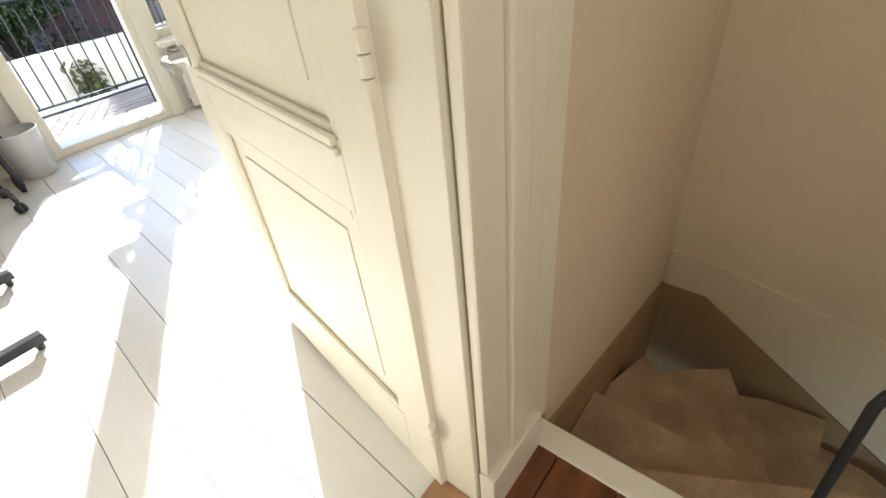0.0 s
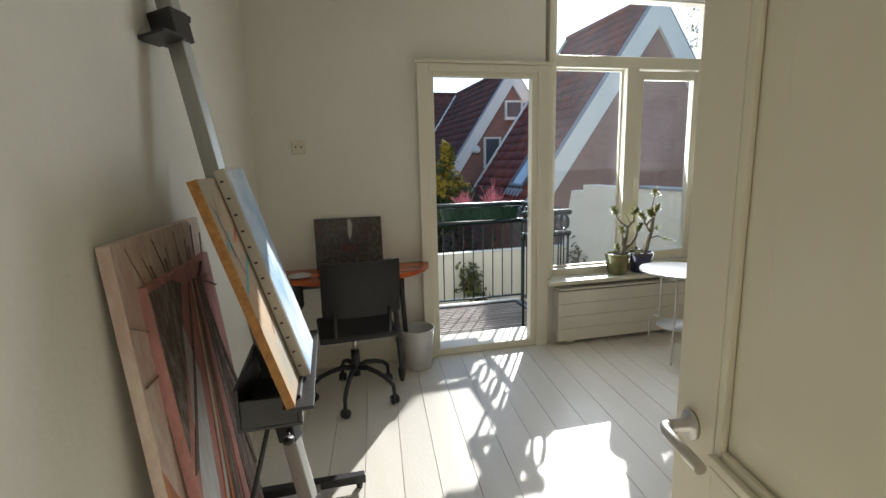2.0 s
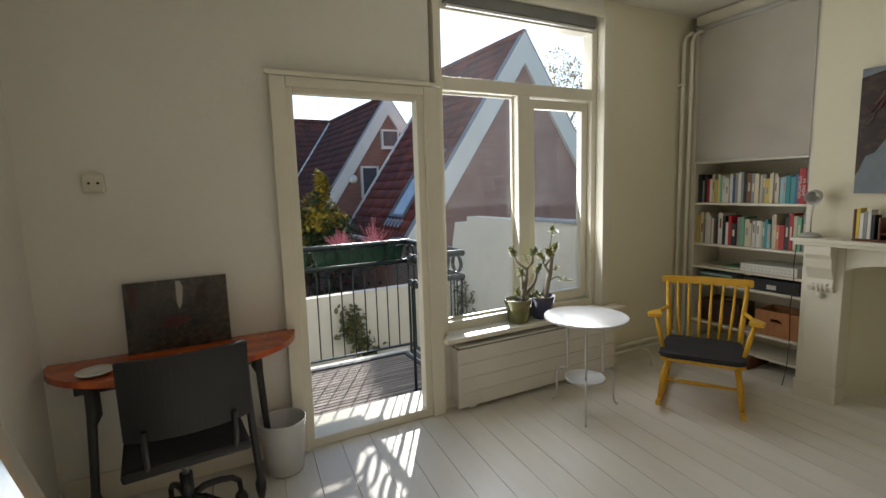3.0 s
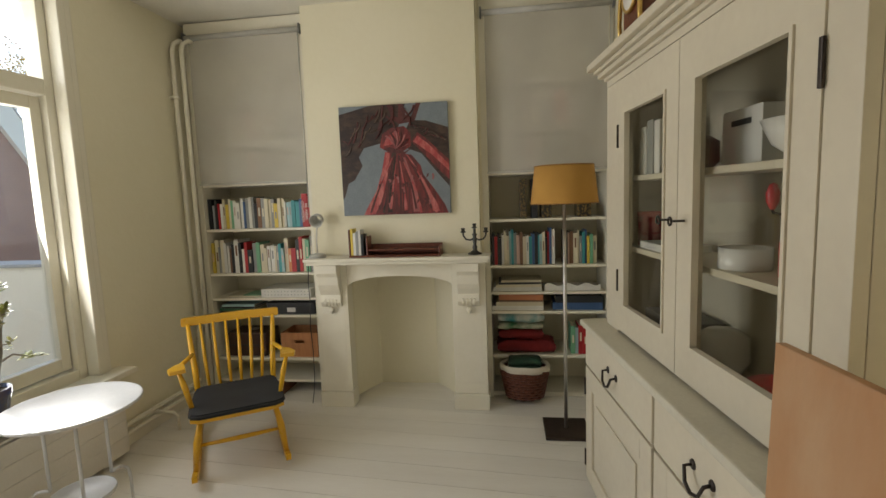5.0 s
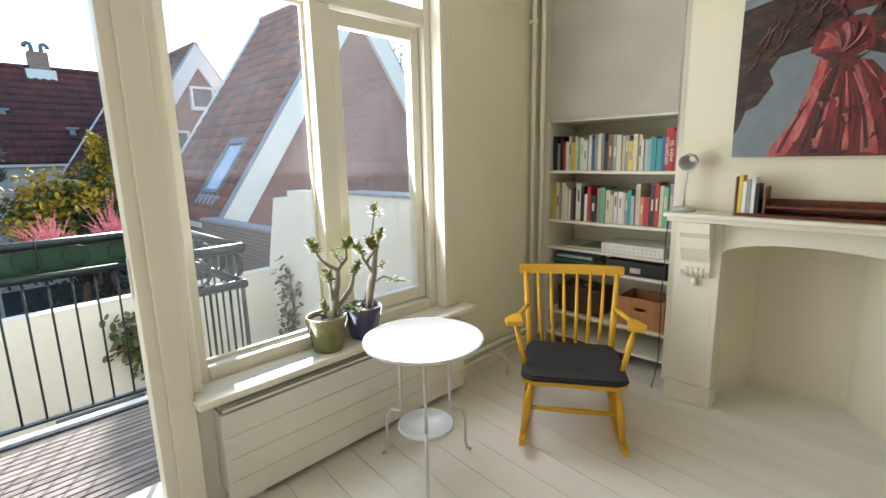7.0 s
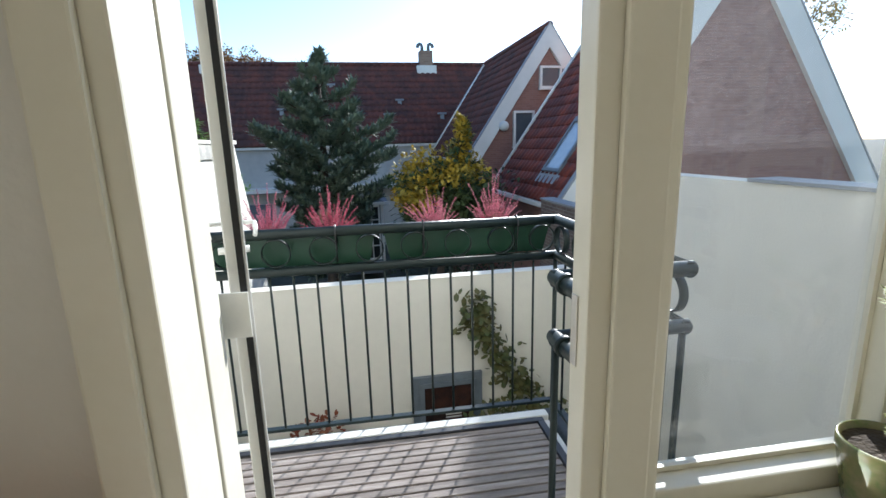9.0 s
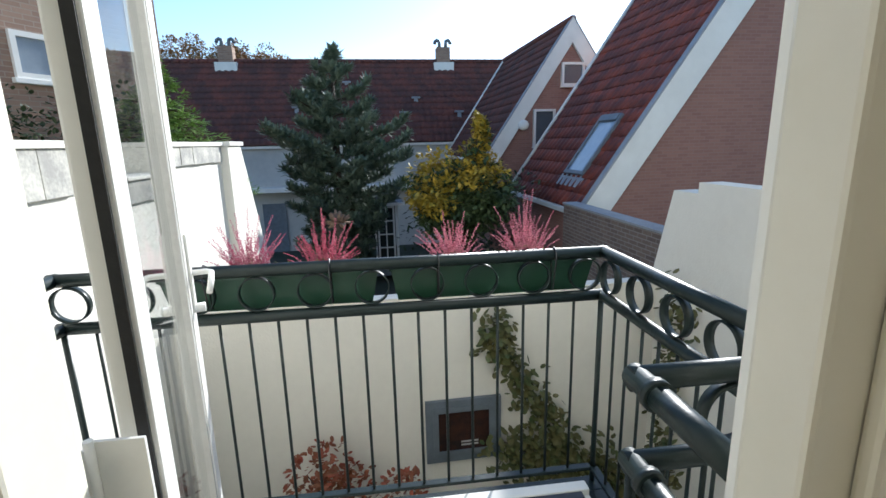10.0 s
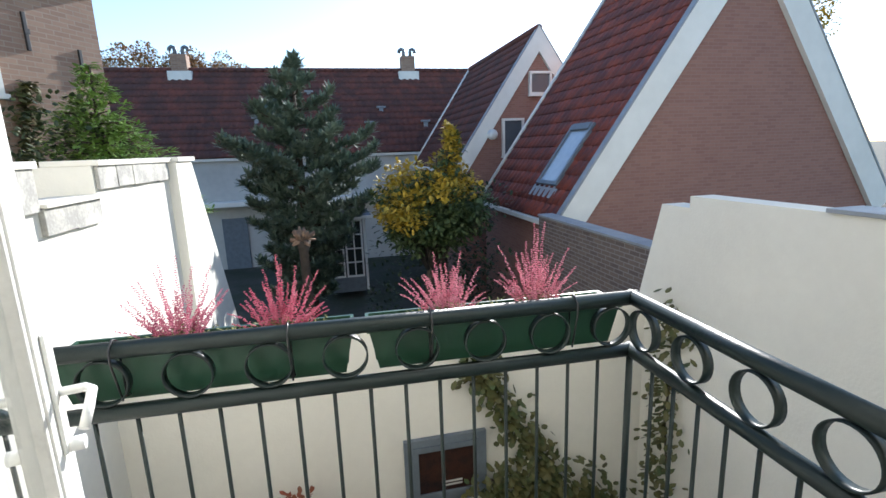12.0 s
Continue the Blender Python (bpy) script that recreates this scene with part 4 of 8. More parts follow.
# ---- painting over the mantel ----
M_PB, M_PBR, M_PR, M_PRL, M_PDK, M_PP = (surf("oil_" + n, a, b, rough=0.45, scale=14, fine=60, bump=0.25, bump_scale=90, amount=0.8, stretch=st) for n, a, b, st in (
    ("grey_blue", (0.20, 0.235, 0.26), (0.17, 0.20, 0.225), (1, 1, 1)), ("umber", (0.075, 0.042, 0.028), (0.025, 0.013, 0.011), (1, 1, 2.5)), ("crimson", (0.26, 0.03, 0.03), (0.10, 0.018, 0.018), (1, 3, 0.7)),
    ("pink", (0.58, 0.19, 0.17), (0.36, 0.05, 0.05), (1, 2, 0.8)), ("maroon", (0.05, 0.010, 0.010), (0.10, 0.02, 0.018), (1, 3, 0.7)), ("rose", (0.44, 0.16, 0.15), (0.30, 0.09, 0.09), (1, 2, 0.6))))


def painted(canvas, polys, depth, w, h, flip=False):
    """Thick paint shapes on a canvas standing in its local y (across) and z (up), seen from -x."""
    for i, (mt, pts) in enumerate(polys):
        bm = bmesh.new()
        prism(bm, [(u * w, v * h) for u, v in pts], "x", -depth - 0.0008 - 0.0004 * i, -depth)
        part("paint_shape", bm, mt, canvas)


M_GRYB = surf("oil_grey_bark", (0.17, 0.12, 0.085), (0.08, 0.05, 0.035), rough=0.45, scale=20, bump=0.2, amount=0.8)
pt = thing("painting", "square oil painting of a red cloth tied between trees", "painting", (3.948, 2.992, 1.430), 180)
part("canvas", bx(((0, 0, 0), (0.032, 0.79, 0.778)), bevel=0.003), M_PB, pt)
U = [(M_PBR, [(0, .93), (.30, 1), (.62, 1), (.55, .80), (.40, .66), (.22, .62), (.17, .54), (.20, .46), (.12, .33), (.06, .30), (.02, .18), (0, .15)]),
     (M_PBR, [(.66, .85), (.80, .84), (1, .77), (1, .24), (.90, .36), (.75, .55), (.62, .60), (.58, .70)]),
     (M_PDK, [(.45, 1), (.50, .86), (.56, .82), (.70, .84), (.76, 1), (.72, 1), (.67, .88), (.62, .90), (.60, 1), (.56, 1), (.55, .88), (.50, .90), (.49, 1)]),
     (M_PR, [(.22, 0), (.30, .13), (.38, .34), (.44, .60), (.52, .57), (.66, .54), (.74, .44), (.76, .36), (.86, .22), (.95, .08), (.98, 0)]),
     (M_PRL, [(.19, 0), (.30, .01), (.36, .12), (.42, .30), (.46, .56), (.42, .58), (.38, .40), (.32, .22), (.24, .09)]),
     (M_PBR, [(.36, .02), (.46, .02), (.50, .34), (.52, .56), (.48, .57), (.44, .34), (.42, .18)]),
     (M_PDK, [(.56, .0), (.60, .0), (.60, .30), (.55, .54), (.54, .54), (.57, .30)]),
     (M_PP, [(.66, .02), (.72, .02), (.68, .28), (.60, .52), (.58, .52), (.64, .30)]),
     (M_PRL, [(.84, .02), (.93, .02), (.84, .16), (.72, .40), (.70, .38), (.78, .20)]),
     (M_PR, [(.37, .62), (.40, .74), (.48, .79), (.60, .80), (.66, .74), (.66, .62), (.56, .56), (.44, .58)]),
     (M_PRL, [(.40, .63), (.44, .71), (.52, .76), (.58, .74), (.56, .66), (.48, .64)]),
     (M_PR, [(.66, .66), (.72, .74), (.80, .68), (.92, .56), (1, .48), (1, .30), (.90, .40), (.78, .54)]),
     (M_PRL, [(.68, .66), (.72, .71), (.82, .63), (1, .44), (1, .38), (.84, .54), (.72, .63)]),
     (M_PDK, [(.40, .60), (.46, .62), (.60, .57), (.66, .60), (.60, .55), (.46, .57)])]
random.seed(41)


def brush_stroke(u0, v0, u1, v1, w0, w1, bow):
    """A tapering stroke of the brush, bowed and uneven, clipped to the canvas."""
    A, B = [], []
    for k in range(8):
        q = k / 7
        u, v = u0 + (u1 - u0) * q + bow * math.sin(math.pi * q), v0 + (v1 - v0) * q
        w = (w0 + (w1 - w0) * q) * rnd(0.7, 1.3)
        A.append((min(max(u - w, 0), 1), min(max(v - w * 0.25, 0), 1)))
        B.append((min(max(u + w, 0), 1), min(max(v + w * 0.25, 0), 1)))
    return A + B[::-1]


# folds of the cloth, light and dark in turn, and the bark of the boughs
for k in range(15):
    q = k / 14
    U.append(((M_PDK, M_PRL, M_PR)[k % 3], brush_stroke(0.26 + 0.66 * q, rnd(0.0, 0.06), 0.47 + 0.16 * q, rnd(0.44, 0.56), 0.012, 0.004, 0.05 * (q - 0.35))))
for k in range(24):
    q = rnd(0.0, 1.0)
    u, v = 0.30 + 0.58 * q + rnd(-0.02, 0.02), rnd(0.04, 0.34)
    U.append((M_PP if k % 2 else M_PDK, brush_stroke(u, v, u + rnd(-0.02, 0.02), v + rnd(0.03, 0.06), 0.006, 0.010, 0.006)))
for k in range(16):
    q = k / 15
    U.append((M_GRYB if k % 2 else M_PDK, brush_stroke(0.03 + 0.36 * q, 0.66 + 0.22 * q + rnd(-0.12, 0.08), 0.08 + 0.36 * q, 0.72 + 0.22 * q + rnd(-0.10, 0.08), 0.010, 0.005, 0.01)))
    U.append((M_GRYB if k % 2 else M_PDK, brush_stroke(0.68 + 0.26 * q, 0.78 - 0.10 * q + rnd(-0.03, 0.03), 0.71 + 0.27 * q, 0.80 - 0.14 * q + rnd(-0.03, 0.03), 0.009, 0.004, 0.01)))
for u0, v0, u1, v1 in ((0.40, 0.86, 0.34, 0.70), (0.44, 0.90, 0.52, 0.78), (0.50, 0.98, 0.47, 0.82), (0.60, 0.96, 0.66, 0.80), (0.70, 0.98, 0.60, 0.86), (0.38, 0.80, 0.50, 0.90)):
    U.append((M_PDK, brush_stroke(u0, v0, u1, v1, 0.009, 0.006, 0.02)))
for k in range(7):
    a = -0.9 + 0.45 * k
    U.append(((M_PP, M_PDK)[k % 2], brush_stroke(0.52, 0.60, 0.52 + 0.11 * math.sin(a), 0.66 + 0.10 * math.cos(a), 0.006, 0.010, 0.02)))
for i, (mt, pts) in enumerate(U):
    bm = bmesh.new()
    prism(bm, [(u * 0.79, v * 0.778) for u, v in pts], "x", 0.0322, 0.0330 + 0.00012 * i)
    part("paint_shape", bm, mt, pt)

# ---- white glazed cabinet ----
room_things = set(scene.objects)
cab = thing("glazed_cabinet", "tall cream painted cabinet with two glazed doors", "cabinet", (0, 0, 0))
M_CABP = surf("cabinet_cream_paint", (0.64, 0.58, 0.45), (0.58, 0.52, 0.40), rough=0.42, scale=3, fine=35, bump=0.06, bump_scale=30)
CX0, CX1 = 1.48, 2.90
part("base_body", bx(((CX0, 1.055, 0.06), (CX1 + 0.06, 1.41, 0.868)), ((CX0 + 0.03, 1.055, 0.002), (CX1 + 0.03, 1.38, 0.059))), M_CABP, cab)
part("worktop", bx(((CX0 - 0.02, 1.055, 0.869), (CX1 + 0.085, 1.445, 0.90)), bevel=0.008), surf("worn_cream_paint", (0.62, 0.58, 0.46), (0.50, 0.46, 0.36), rough=0.5, scale=4), cab)
part("upper_side", bx(((CX1 - 0.03, 1.055, 0.9005), (CX1, 1.30, 2.02)), bevel=0.002), M_CABP, cab)
part("upper_side", bx(((CX0, 1.055, 0.9005), (CX0 + 0.03, 1.30, 2.02)), bevel=0.002), M_CABP, cab)
part("upper_back", bx(((CX0 + 0.031, 1.055, 0.9005), (CX1 - 0.031, 1.065, 2.02))), surf("cabinet_inside", (0.52, 0.48, 0.38), rough=0.6), cab)
part("upper_top", bx(((CX0, 1.055, 2.0205), (CX1, 1.335, 2.05))), M_CABP, cab)
for k, (o, z0, z1) in enumerate(((0.012, 2.051, 2.068), (0.035, 2.0685, 2.09), (0.05, 2.0905, 2.108), (0.075, 2.1085, 2.14))):
    part("cornice", bx(((CX0 - o, 1.055, z0), (CX1 + o, 1.335 + o, z1)), bevel=0.006), M_CABP, cab)
for z in (1.295, 1.605):
    part("shelf", bx(((CX0 + 0.031, 1.066, z - 0.022), (CX1 - 0.031, 1.285, z)), bevel=0.002), M_CABP, cab)
M_KEY = surf("dark_iron", (0.05, 0.04, 0.035), rough=0.4, metal=0.8)
XM = 2.175
part("face_stile", bx(((CX0, 1.302, 0.9005), (1.573, 1.334, 2.02)), bevel=0.002), M_CABP, cab)
part("face_stile", bx(((2.737, 1.302, 0.9005), (CX1, 1.334, 2.02)), bevel=0.002), M_CABP, cab)
for k, (a, b, pa, pb_) in enumerate(((1.575, XM - 0.002, 1.655, 2.075), (XM + 0.002, 2.735, 2.265, 2.66))):
    d = part("door", wall_cells(bmesh.new(), a, b, 0.915, 2.015, 1.302, 1.338, [(pa, pb_, 1.03, 1.88)]), M_CABP, cab)
    part("bead", wall_cells(bmesh.new(), pa + 0.0005, pb_ - 0.0005, 1.0305, 1.8795, 1.322, 1.344, [(pa + 0.012, pb_ - 0.012, 1.042, 1.868)]), M_CABP, d)
    g = part("pane", bx(((pa + 0.001, 1.316, 1.031), (pb_ - 0.001, 1.319, 1.879))), M_CABGLASS, d, "clear cabinet pane")
    g.visible_shadow = False
    for z in (1.14, 1.78):
        hx = b + 0.001 if k else a - 0.001
        part("hinge", bx(((hx - 0.006, 1.336, z - 0.05), (hx + 0.006, 1.345, z + 0.05)), bevel=0.003), M_KEY, d)
    kx = XM + (0.036 if k else -0.052)
    bm = bmesh.new()
    tube(bm, [(kx, 1.337, 1.44), (kx, 1.375, 1.44)], 0.004, 8)
    tube(bm, [(kx + 0.011 * math.cos(q), 1.385, 1.44 + 0.013 * math.sin(q)) for q in (2 * math.pi * j / 14 for j in range(14))], 0.0035, 6, closed=True)
    part("key", bm, M_KEY, d)
LX1 = CX1 + 0.06
for k, (a, b) in enumerate(((CX0 + 0.02, 2.12), (2.14, LX1 - 0.02))):
    dr = part("drawer", bx(((a, 1.411, 0.68), (b, 1.428, 0.855)), bevel=0.004), M_CABP, cab)
    xm = (a + b) / 2
    bm = bmesh.new()
    tube(bm, [(xm - 0.05, 1.43, 0.775), (xm - 0.052, 1.452, 0.772), (xm - 0.035, 1.458, 0.735), (xm, 1.46, 0.722), (xm + 0.035, 1.458, 0.735), (xm + 0.052, 1.452, 0.772), (xm + 0.05, 1.43, 0.775)], 0.0055, 8)
    for s in (-0.05, 0.05):
        for v in lathe(bm, [(0.016, 0), (0.014, 0.004), (0.006, 0.006)], 12).verts[-36:]:
            v.co = Vector((xm + s + v.co.x, 1.428 + v.co.z, 0.775 + v.co.y))
    part("handle", bm, M_KEY, dr)
    d = part("door", bx(((a, 1.411, 0.075), (a + 0.10, 1.428, 0.668)), ((b - 0.10, 1.411, 0.075), (b, 1.428, 0.668)), ((a + 0.1005, 1.411, 0.075), (b - 0.1005, 1.428, 0.17)), ((a + 0.1005, 1.411, 0.57), (b - 0.1005, 1.428, 0.668)), ((a + 0.09, 1.4105, 0.16), (b - 0.09, 1.416, 0.58)), ((a + 0.15, 1.4165, 0.22), (b - 0.15, 1.424, 0.52)), bevel=0.003), M_CABP, cab)
    for z in (0.18, 0.56):
        hx = b - 0.001 if k else a + 0.001
        part("hinge", bx(((hx - 0.006, 1.428, z - 0.045), (hx + 0.006, 1.435, z + 0.045)), bevel=0.003), M_KEY, d)
# inside the cabinet
bw = thing("bowl", "large white porcelain bowl on a cabinet shelf", "bowl", (1.79, 1.19, 1.6055))
M_PORC = surf("white_porcelain", (0.78, 0.77, 0.73), rough=0.15, bump=0.0)
part("body", lathe(bmesh.new(), [(0.0, 0), (0.05, 0.0), (0.05, 0.012), (0.085, 0.04), (0.112, 0.10), (0.107, 0.10), (0.08, 0.045), (0.04, 0.02), (0.0, 0.018)], 32, cap=False), M_PORC, bw)
sbx = thing("carton", "white product carton leaning on a cabinet shelf", "carton", (1.97, 1.10, 1.6055), 0)
part("body", bx(((0, 0, 0), (0.20, 0.10, 0.17)), bevel=0.002), M_PORC, sbx)
part("print_bar", bx(((0.05, 0.1002, 0.12), (0.15, 0.1008, 0.138))), BOOK_MAT["d"], sbx)
mug = thing("porcelain_pot", "white round porcelain pot on a cabinet shelf", "pot", (2.03, 1.20, 1.2955))
part("body", lathe(bmesh.new(), [(0.0, 0), (0.07, 0), (0.072, 0.004), (0.072, 0.065), (0.068, 0.065), (0.066, 0.01), (0.0, 0.008)], 28, cap=False), M_PORC, mug)
gr = thing("coffee_grinder", "red coffee grinder with a crank on a cabinet shelf", "grinder", (1.83, 1.18, 1.2955))
M_REDP = surf("red_enamel", (0.50, 0.02, 0.02), rough=0.3)
part("body", bx(((-0.035, -0.035, 0), (0.035, 0.035, 0.10)), bevel=0.006), M_REDP, gr)
bm = bmesh.new()
tube(bm, [(0, 0, 0.10), (0, 0, 0.16), (0.11, 0.0, 0.17), (0.115, 0, 0.18)], 0.004, 8)
part("crank", bm, M_KEY, gr)
part("knob", lathe(bmesh.new(), [(0.006, 0), (0.016, 0.02), (0.018, 0.045), (0.010, 0.07), (0.0, 0.075)], 14, (0.115, 0, 0.18), cap=False), M_REDP, gr)
jr = thing("white_jar", "white ceramic jar on a cabinet shelf", "jar", (1.74, 1.24, 1.2955))
part("body", lathe(bmesh.new(), [(0.0, 0), (0.04, 0), (0.042, 0.09), (0.03, 0.12), (0.022, 0.125), (0.0, 0.125)], 20, cap=False), M_PORC, jr)
cas = thing("red_casserole", "red enamel casserole at the bottom of the cabinet", "pan", (1.84, 1.18, 0.901))
part("pot", lathe(bmesh.new(), [(0.0, 0), (0.09, 0), (0.105, 0.02), (0.105, 0.085), (0.0, 0.085)], 28, cap=False), M_REDP, cas)
part("lid", lathe(bmesh.new(), [(0.108, 0.0855), (0.108, 0.095), (0.05, 0.115), (0.012, 0.118), (0.014, 0.135), (0.0, 0.137)], 28, cap=False), M_REDP, cas)
for nm, at, sz, mt, lb in (("binder", (2.50, 1.08, 1.6055), (0.05, 0.18, 0.21), BOOK_MAT["w"], "white binder standing in the cabinet"), ("binder", (2.56, 1.08, 1.6055), (0.06, 0.18, 0.22), BOOK_MAT["g"], "grey binder standing in the cabinet"),
                           ("binder", (2.63, 1.08, 1.6055), (0.05, 0.18, 0.20), BOOK_MAT["w"], "white binder standing in the cabinet"), ("plate_pile", (2.40, 1.10, 1.2955), (0.26, 0.17, 0.03), M_PORC, "pile of pale plates in the cabinet"),
                           ("dark_box", (2.32, 1.08, 0.901), (0.30, 0.18, 0.14), BOOK_MAT["d"], "dark box at the bottom of the cabinet")):
    t = thing(nm, lb, nm.replace("_", " "), at)
    part("body", bx(((0, 0, 0), sz), bevel=0.004), mt, t)
for nm, at, prof, mt, lb in (("storage_jar", (2.75, 1.18, 1.6055), [(0.05, 0), (0.055, 0.01), (0.055, 0.15), (0.035, 0.17), (0.037, 0.19), (0, 0.195)], M_PORC, "white lidded storage jar in the cabinet"),
                           ("brown_pot", (2.36, 1.18, 1.6055), [(0.04, 0), (0.07, 0.03), (0.068, 0.10), (0.04, 0.12), (0, 0.125)], BOOK_MAT["n"], "brown stoneware pot in the cabinet"),
                           ("glass_vase", (2.62, 1.12, 1.2955), [(0.04, 0), (0.045, 0.02), (0.03, 0.1), (0.05, 0.22), (0.046, 0.22), (0, 0.03)], BOOK_MAT["l"], "pale blue vase in the cabinet"),
                           ("tin", (2.75, 1.18, 1.2955), [(0.06, 0), (0.06, 0.13), (0.063, 0.131), (0.063, 0.15), (0, 0.152)], BOOK_MAT["r"], "red tin with a lid in the cabinet"),
                           ("bowl", (1.60, 1.2, 1.2955), [(0.03, 0), (0.035, 0.01), (0.075, 0.06), (0.07, 0.06), (0, 0.015)], BOOK_MAT["b"], "small blue bowl in the cabinet"),
                           ("white_pot", (2.22, 1.15, 0.901), [(0.06, 0), (0.085, 0.05), (0.08, 0.13), (0.05, 0.15), (0, 0.155)], M_PORC, "white rounded pot at the bottom of the cabinet")):
    t = thing(nm, lb, nm.replace("_", " "), at)
    part("body", lathe(bmesh.new(), [(0.0, 0.0)] + prof, 24, cap=False), mt, t)
ck = thing("mantel_clock", "dark red wooden clock with gilt edging on the cabinet", "clock", (2.68, 1.24, 2.1405))
part("case", bx(((-0.13, -0.08, 0), (0.13, 0.08, 0.05)), ((-0.10, -0.065, 0.0505), (0.10, 0.065, 0.36)), bevel=0.012), M_MAH, ck)
bm = bmesh.new()
for v in lathe(bm, [(0.075, 0), (0.075, 0.008), (0.066, 0.012), (0.0, 0.012)], 28).verts:
    v.co = Vector((v.co.x, 0.066 + v.co.z, 0.22 + v.co.y))
part("dial", bm, M_PORC, ck, "white clock dial")
M_GOLD = surf("gilt_brass", (0.62, 0.42, 0.14), rough=0.3, metal=0.9)
bm = bmesh.new()
tube(bm, [(0.076 * math.cos(q), 0.074, 0.22 + 0.076 * math.sin(q)) for q in (2 * math.pi * j / 28 for j in range(28))], 0.008, 8, closed=True)
tube(bm, [(-0.11, 0.07, 0.03), (-0.115, 0.075, 0.12), (-0.105, 0.07, 0.30), (-0.07, 0.06, 0.37)], 0.010, 8)
tube(bm, [(0.11, 0.07, 0.03), (0.115, 0.075, 0.12), (0.105, 0.07, 0.30), (0.07, 0.06, 0.37)], 0.010, 8)
part("gilt_edge", bm, M_GOLD, ck)

# the cabinet and all in it stand along the skewed wall
for ob in sorted(set(scene.objects) - room_things, key=lambda o: o.name):
    if ob.parent is None:
        ob.matrix_world = Matrix.Translation((2.93, 1.41, 0)) @ pose(0, 0, 0, 0, 0, 6.3) @ Matrix.Translation((-2.93, -1.41, 0)) @ ob.matrix_world

# ---- floor lamp ----
fl = thing("floor_lamp", "floor lamp with ochre fabric shade and steel pole", "lamp", (3.56, 1.455, 0))
part("base", bx(((-0.14, -0.14, 0.001), (0.14, 0.14, 0.022)), bevel=0.004), surf("brown_steel", (0.07, 0.05, 0.04), rough=0.4, metal=0.6), fl)
bm = bmesh.new()
tube(bm, [(0, 0, 0.022), (0, 0, 1.52)], 0.0115, 14)
part("pole", bm, M_CHROME, fl)
part("socket", lathe(bmesh.new(), [(0.018, 0), (0.02, 0.01), (0.02, 0.06), (0.012, 0.07)], 14, (0, 0, 1.49)), M_CHROME, fl)
part("shade", lathe(bmesh.new(), [(0.205, 1.478), (0.178, 1.708), (0.175, 1.708), (0.202, 1.478)], 40, cap=False), surf("ochre_fabric", (0.55, 0.30, 0.07), (0.48, 0.25, 0.055), rough=0.9, scale=4, fine=250, bump=0.1, bump_scale=400), fl)
bm = bmesh.new()
tube(bm, [(0.204 * math.cos(q), 0.204 * math.sin(q), 1.479) for q in (2 * math.pi * j / 40 for j in range(40))], 0.004, 6, closed=True)
M_RIMO = surf("dark_ochre_edge", (0.30, 0.15, 0.04), rough=0.8)
part("rim", bm, M_RIMO, fl)
bm = bmesh.new()
tube(bm, [(0.177 * math.cos(q), 0.177 * math.sin(q), 1.707) for q in (2 * math.pi * j / 40 for j in range(40))], 0.004, 6, closed=True)
part("rim", bm, M_RIMO, fl)

# ---- yellow rocking chair ----
M_YEL = surf("yellow_gloss_paint", (0.72, 0.40, 0.02), (0.62, 0.33, 0.02), rough=0.28, scale=6, bump=0.05)
M_SEAT = surf("charcoal_cushion", (0.014, 0.015, 0.016), (0.028, 0.028, 0.030), rough=0.85, fine=200, bump=0.15, bump_scale=300)
rc = thing("rocking_chair", "yellow painted spindle rocking chair with black seat pad", "chair", (3.172, 3.488, 0), -58.0)
bm = bmesh.new()
seat = [(-0.25, -0.24), (-0.20, -0.27), (0.20, -0.27), (0.25, -0.24), (0.25, -0.08), (0.235, 0.16), (0.20, 0.20), (-0.20, 0.20), (-0.235, 0.16), (-0.25, -0.08)]
prism(bm, seat, "z", 0.345, 0.365)
part("seat", bm, M_YEL, rc)
bm = bmesh.new()
prism(bm, [(u * 1.03, v * 1.02 - 0.004) for u, v in seat], "z", 0.366, 0.396)
bmesh.ops.bevel(bm, geom=bm.edges[:], offset=0.010, segments=3, affect="EDGES")
part("cushion", bm, M_SEAT, rc, "charcoal seat pad")
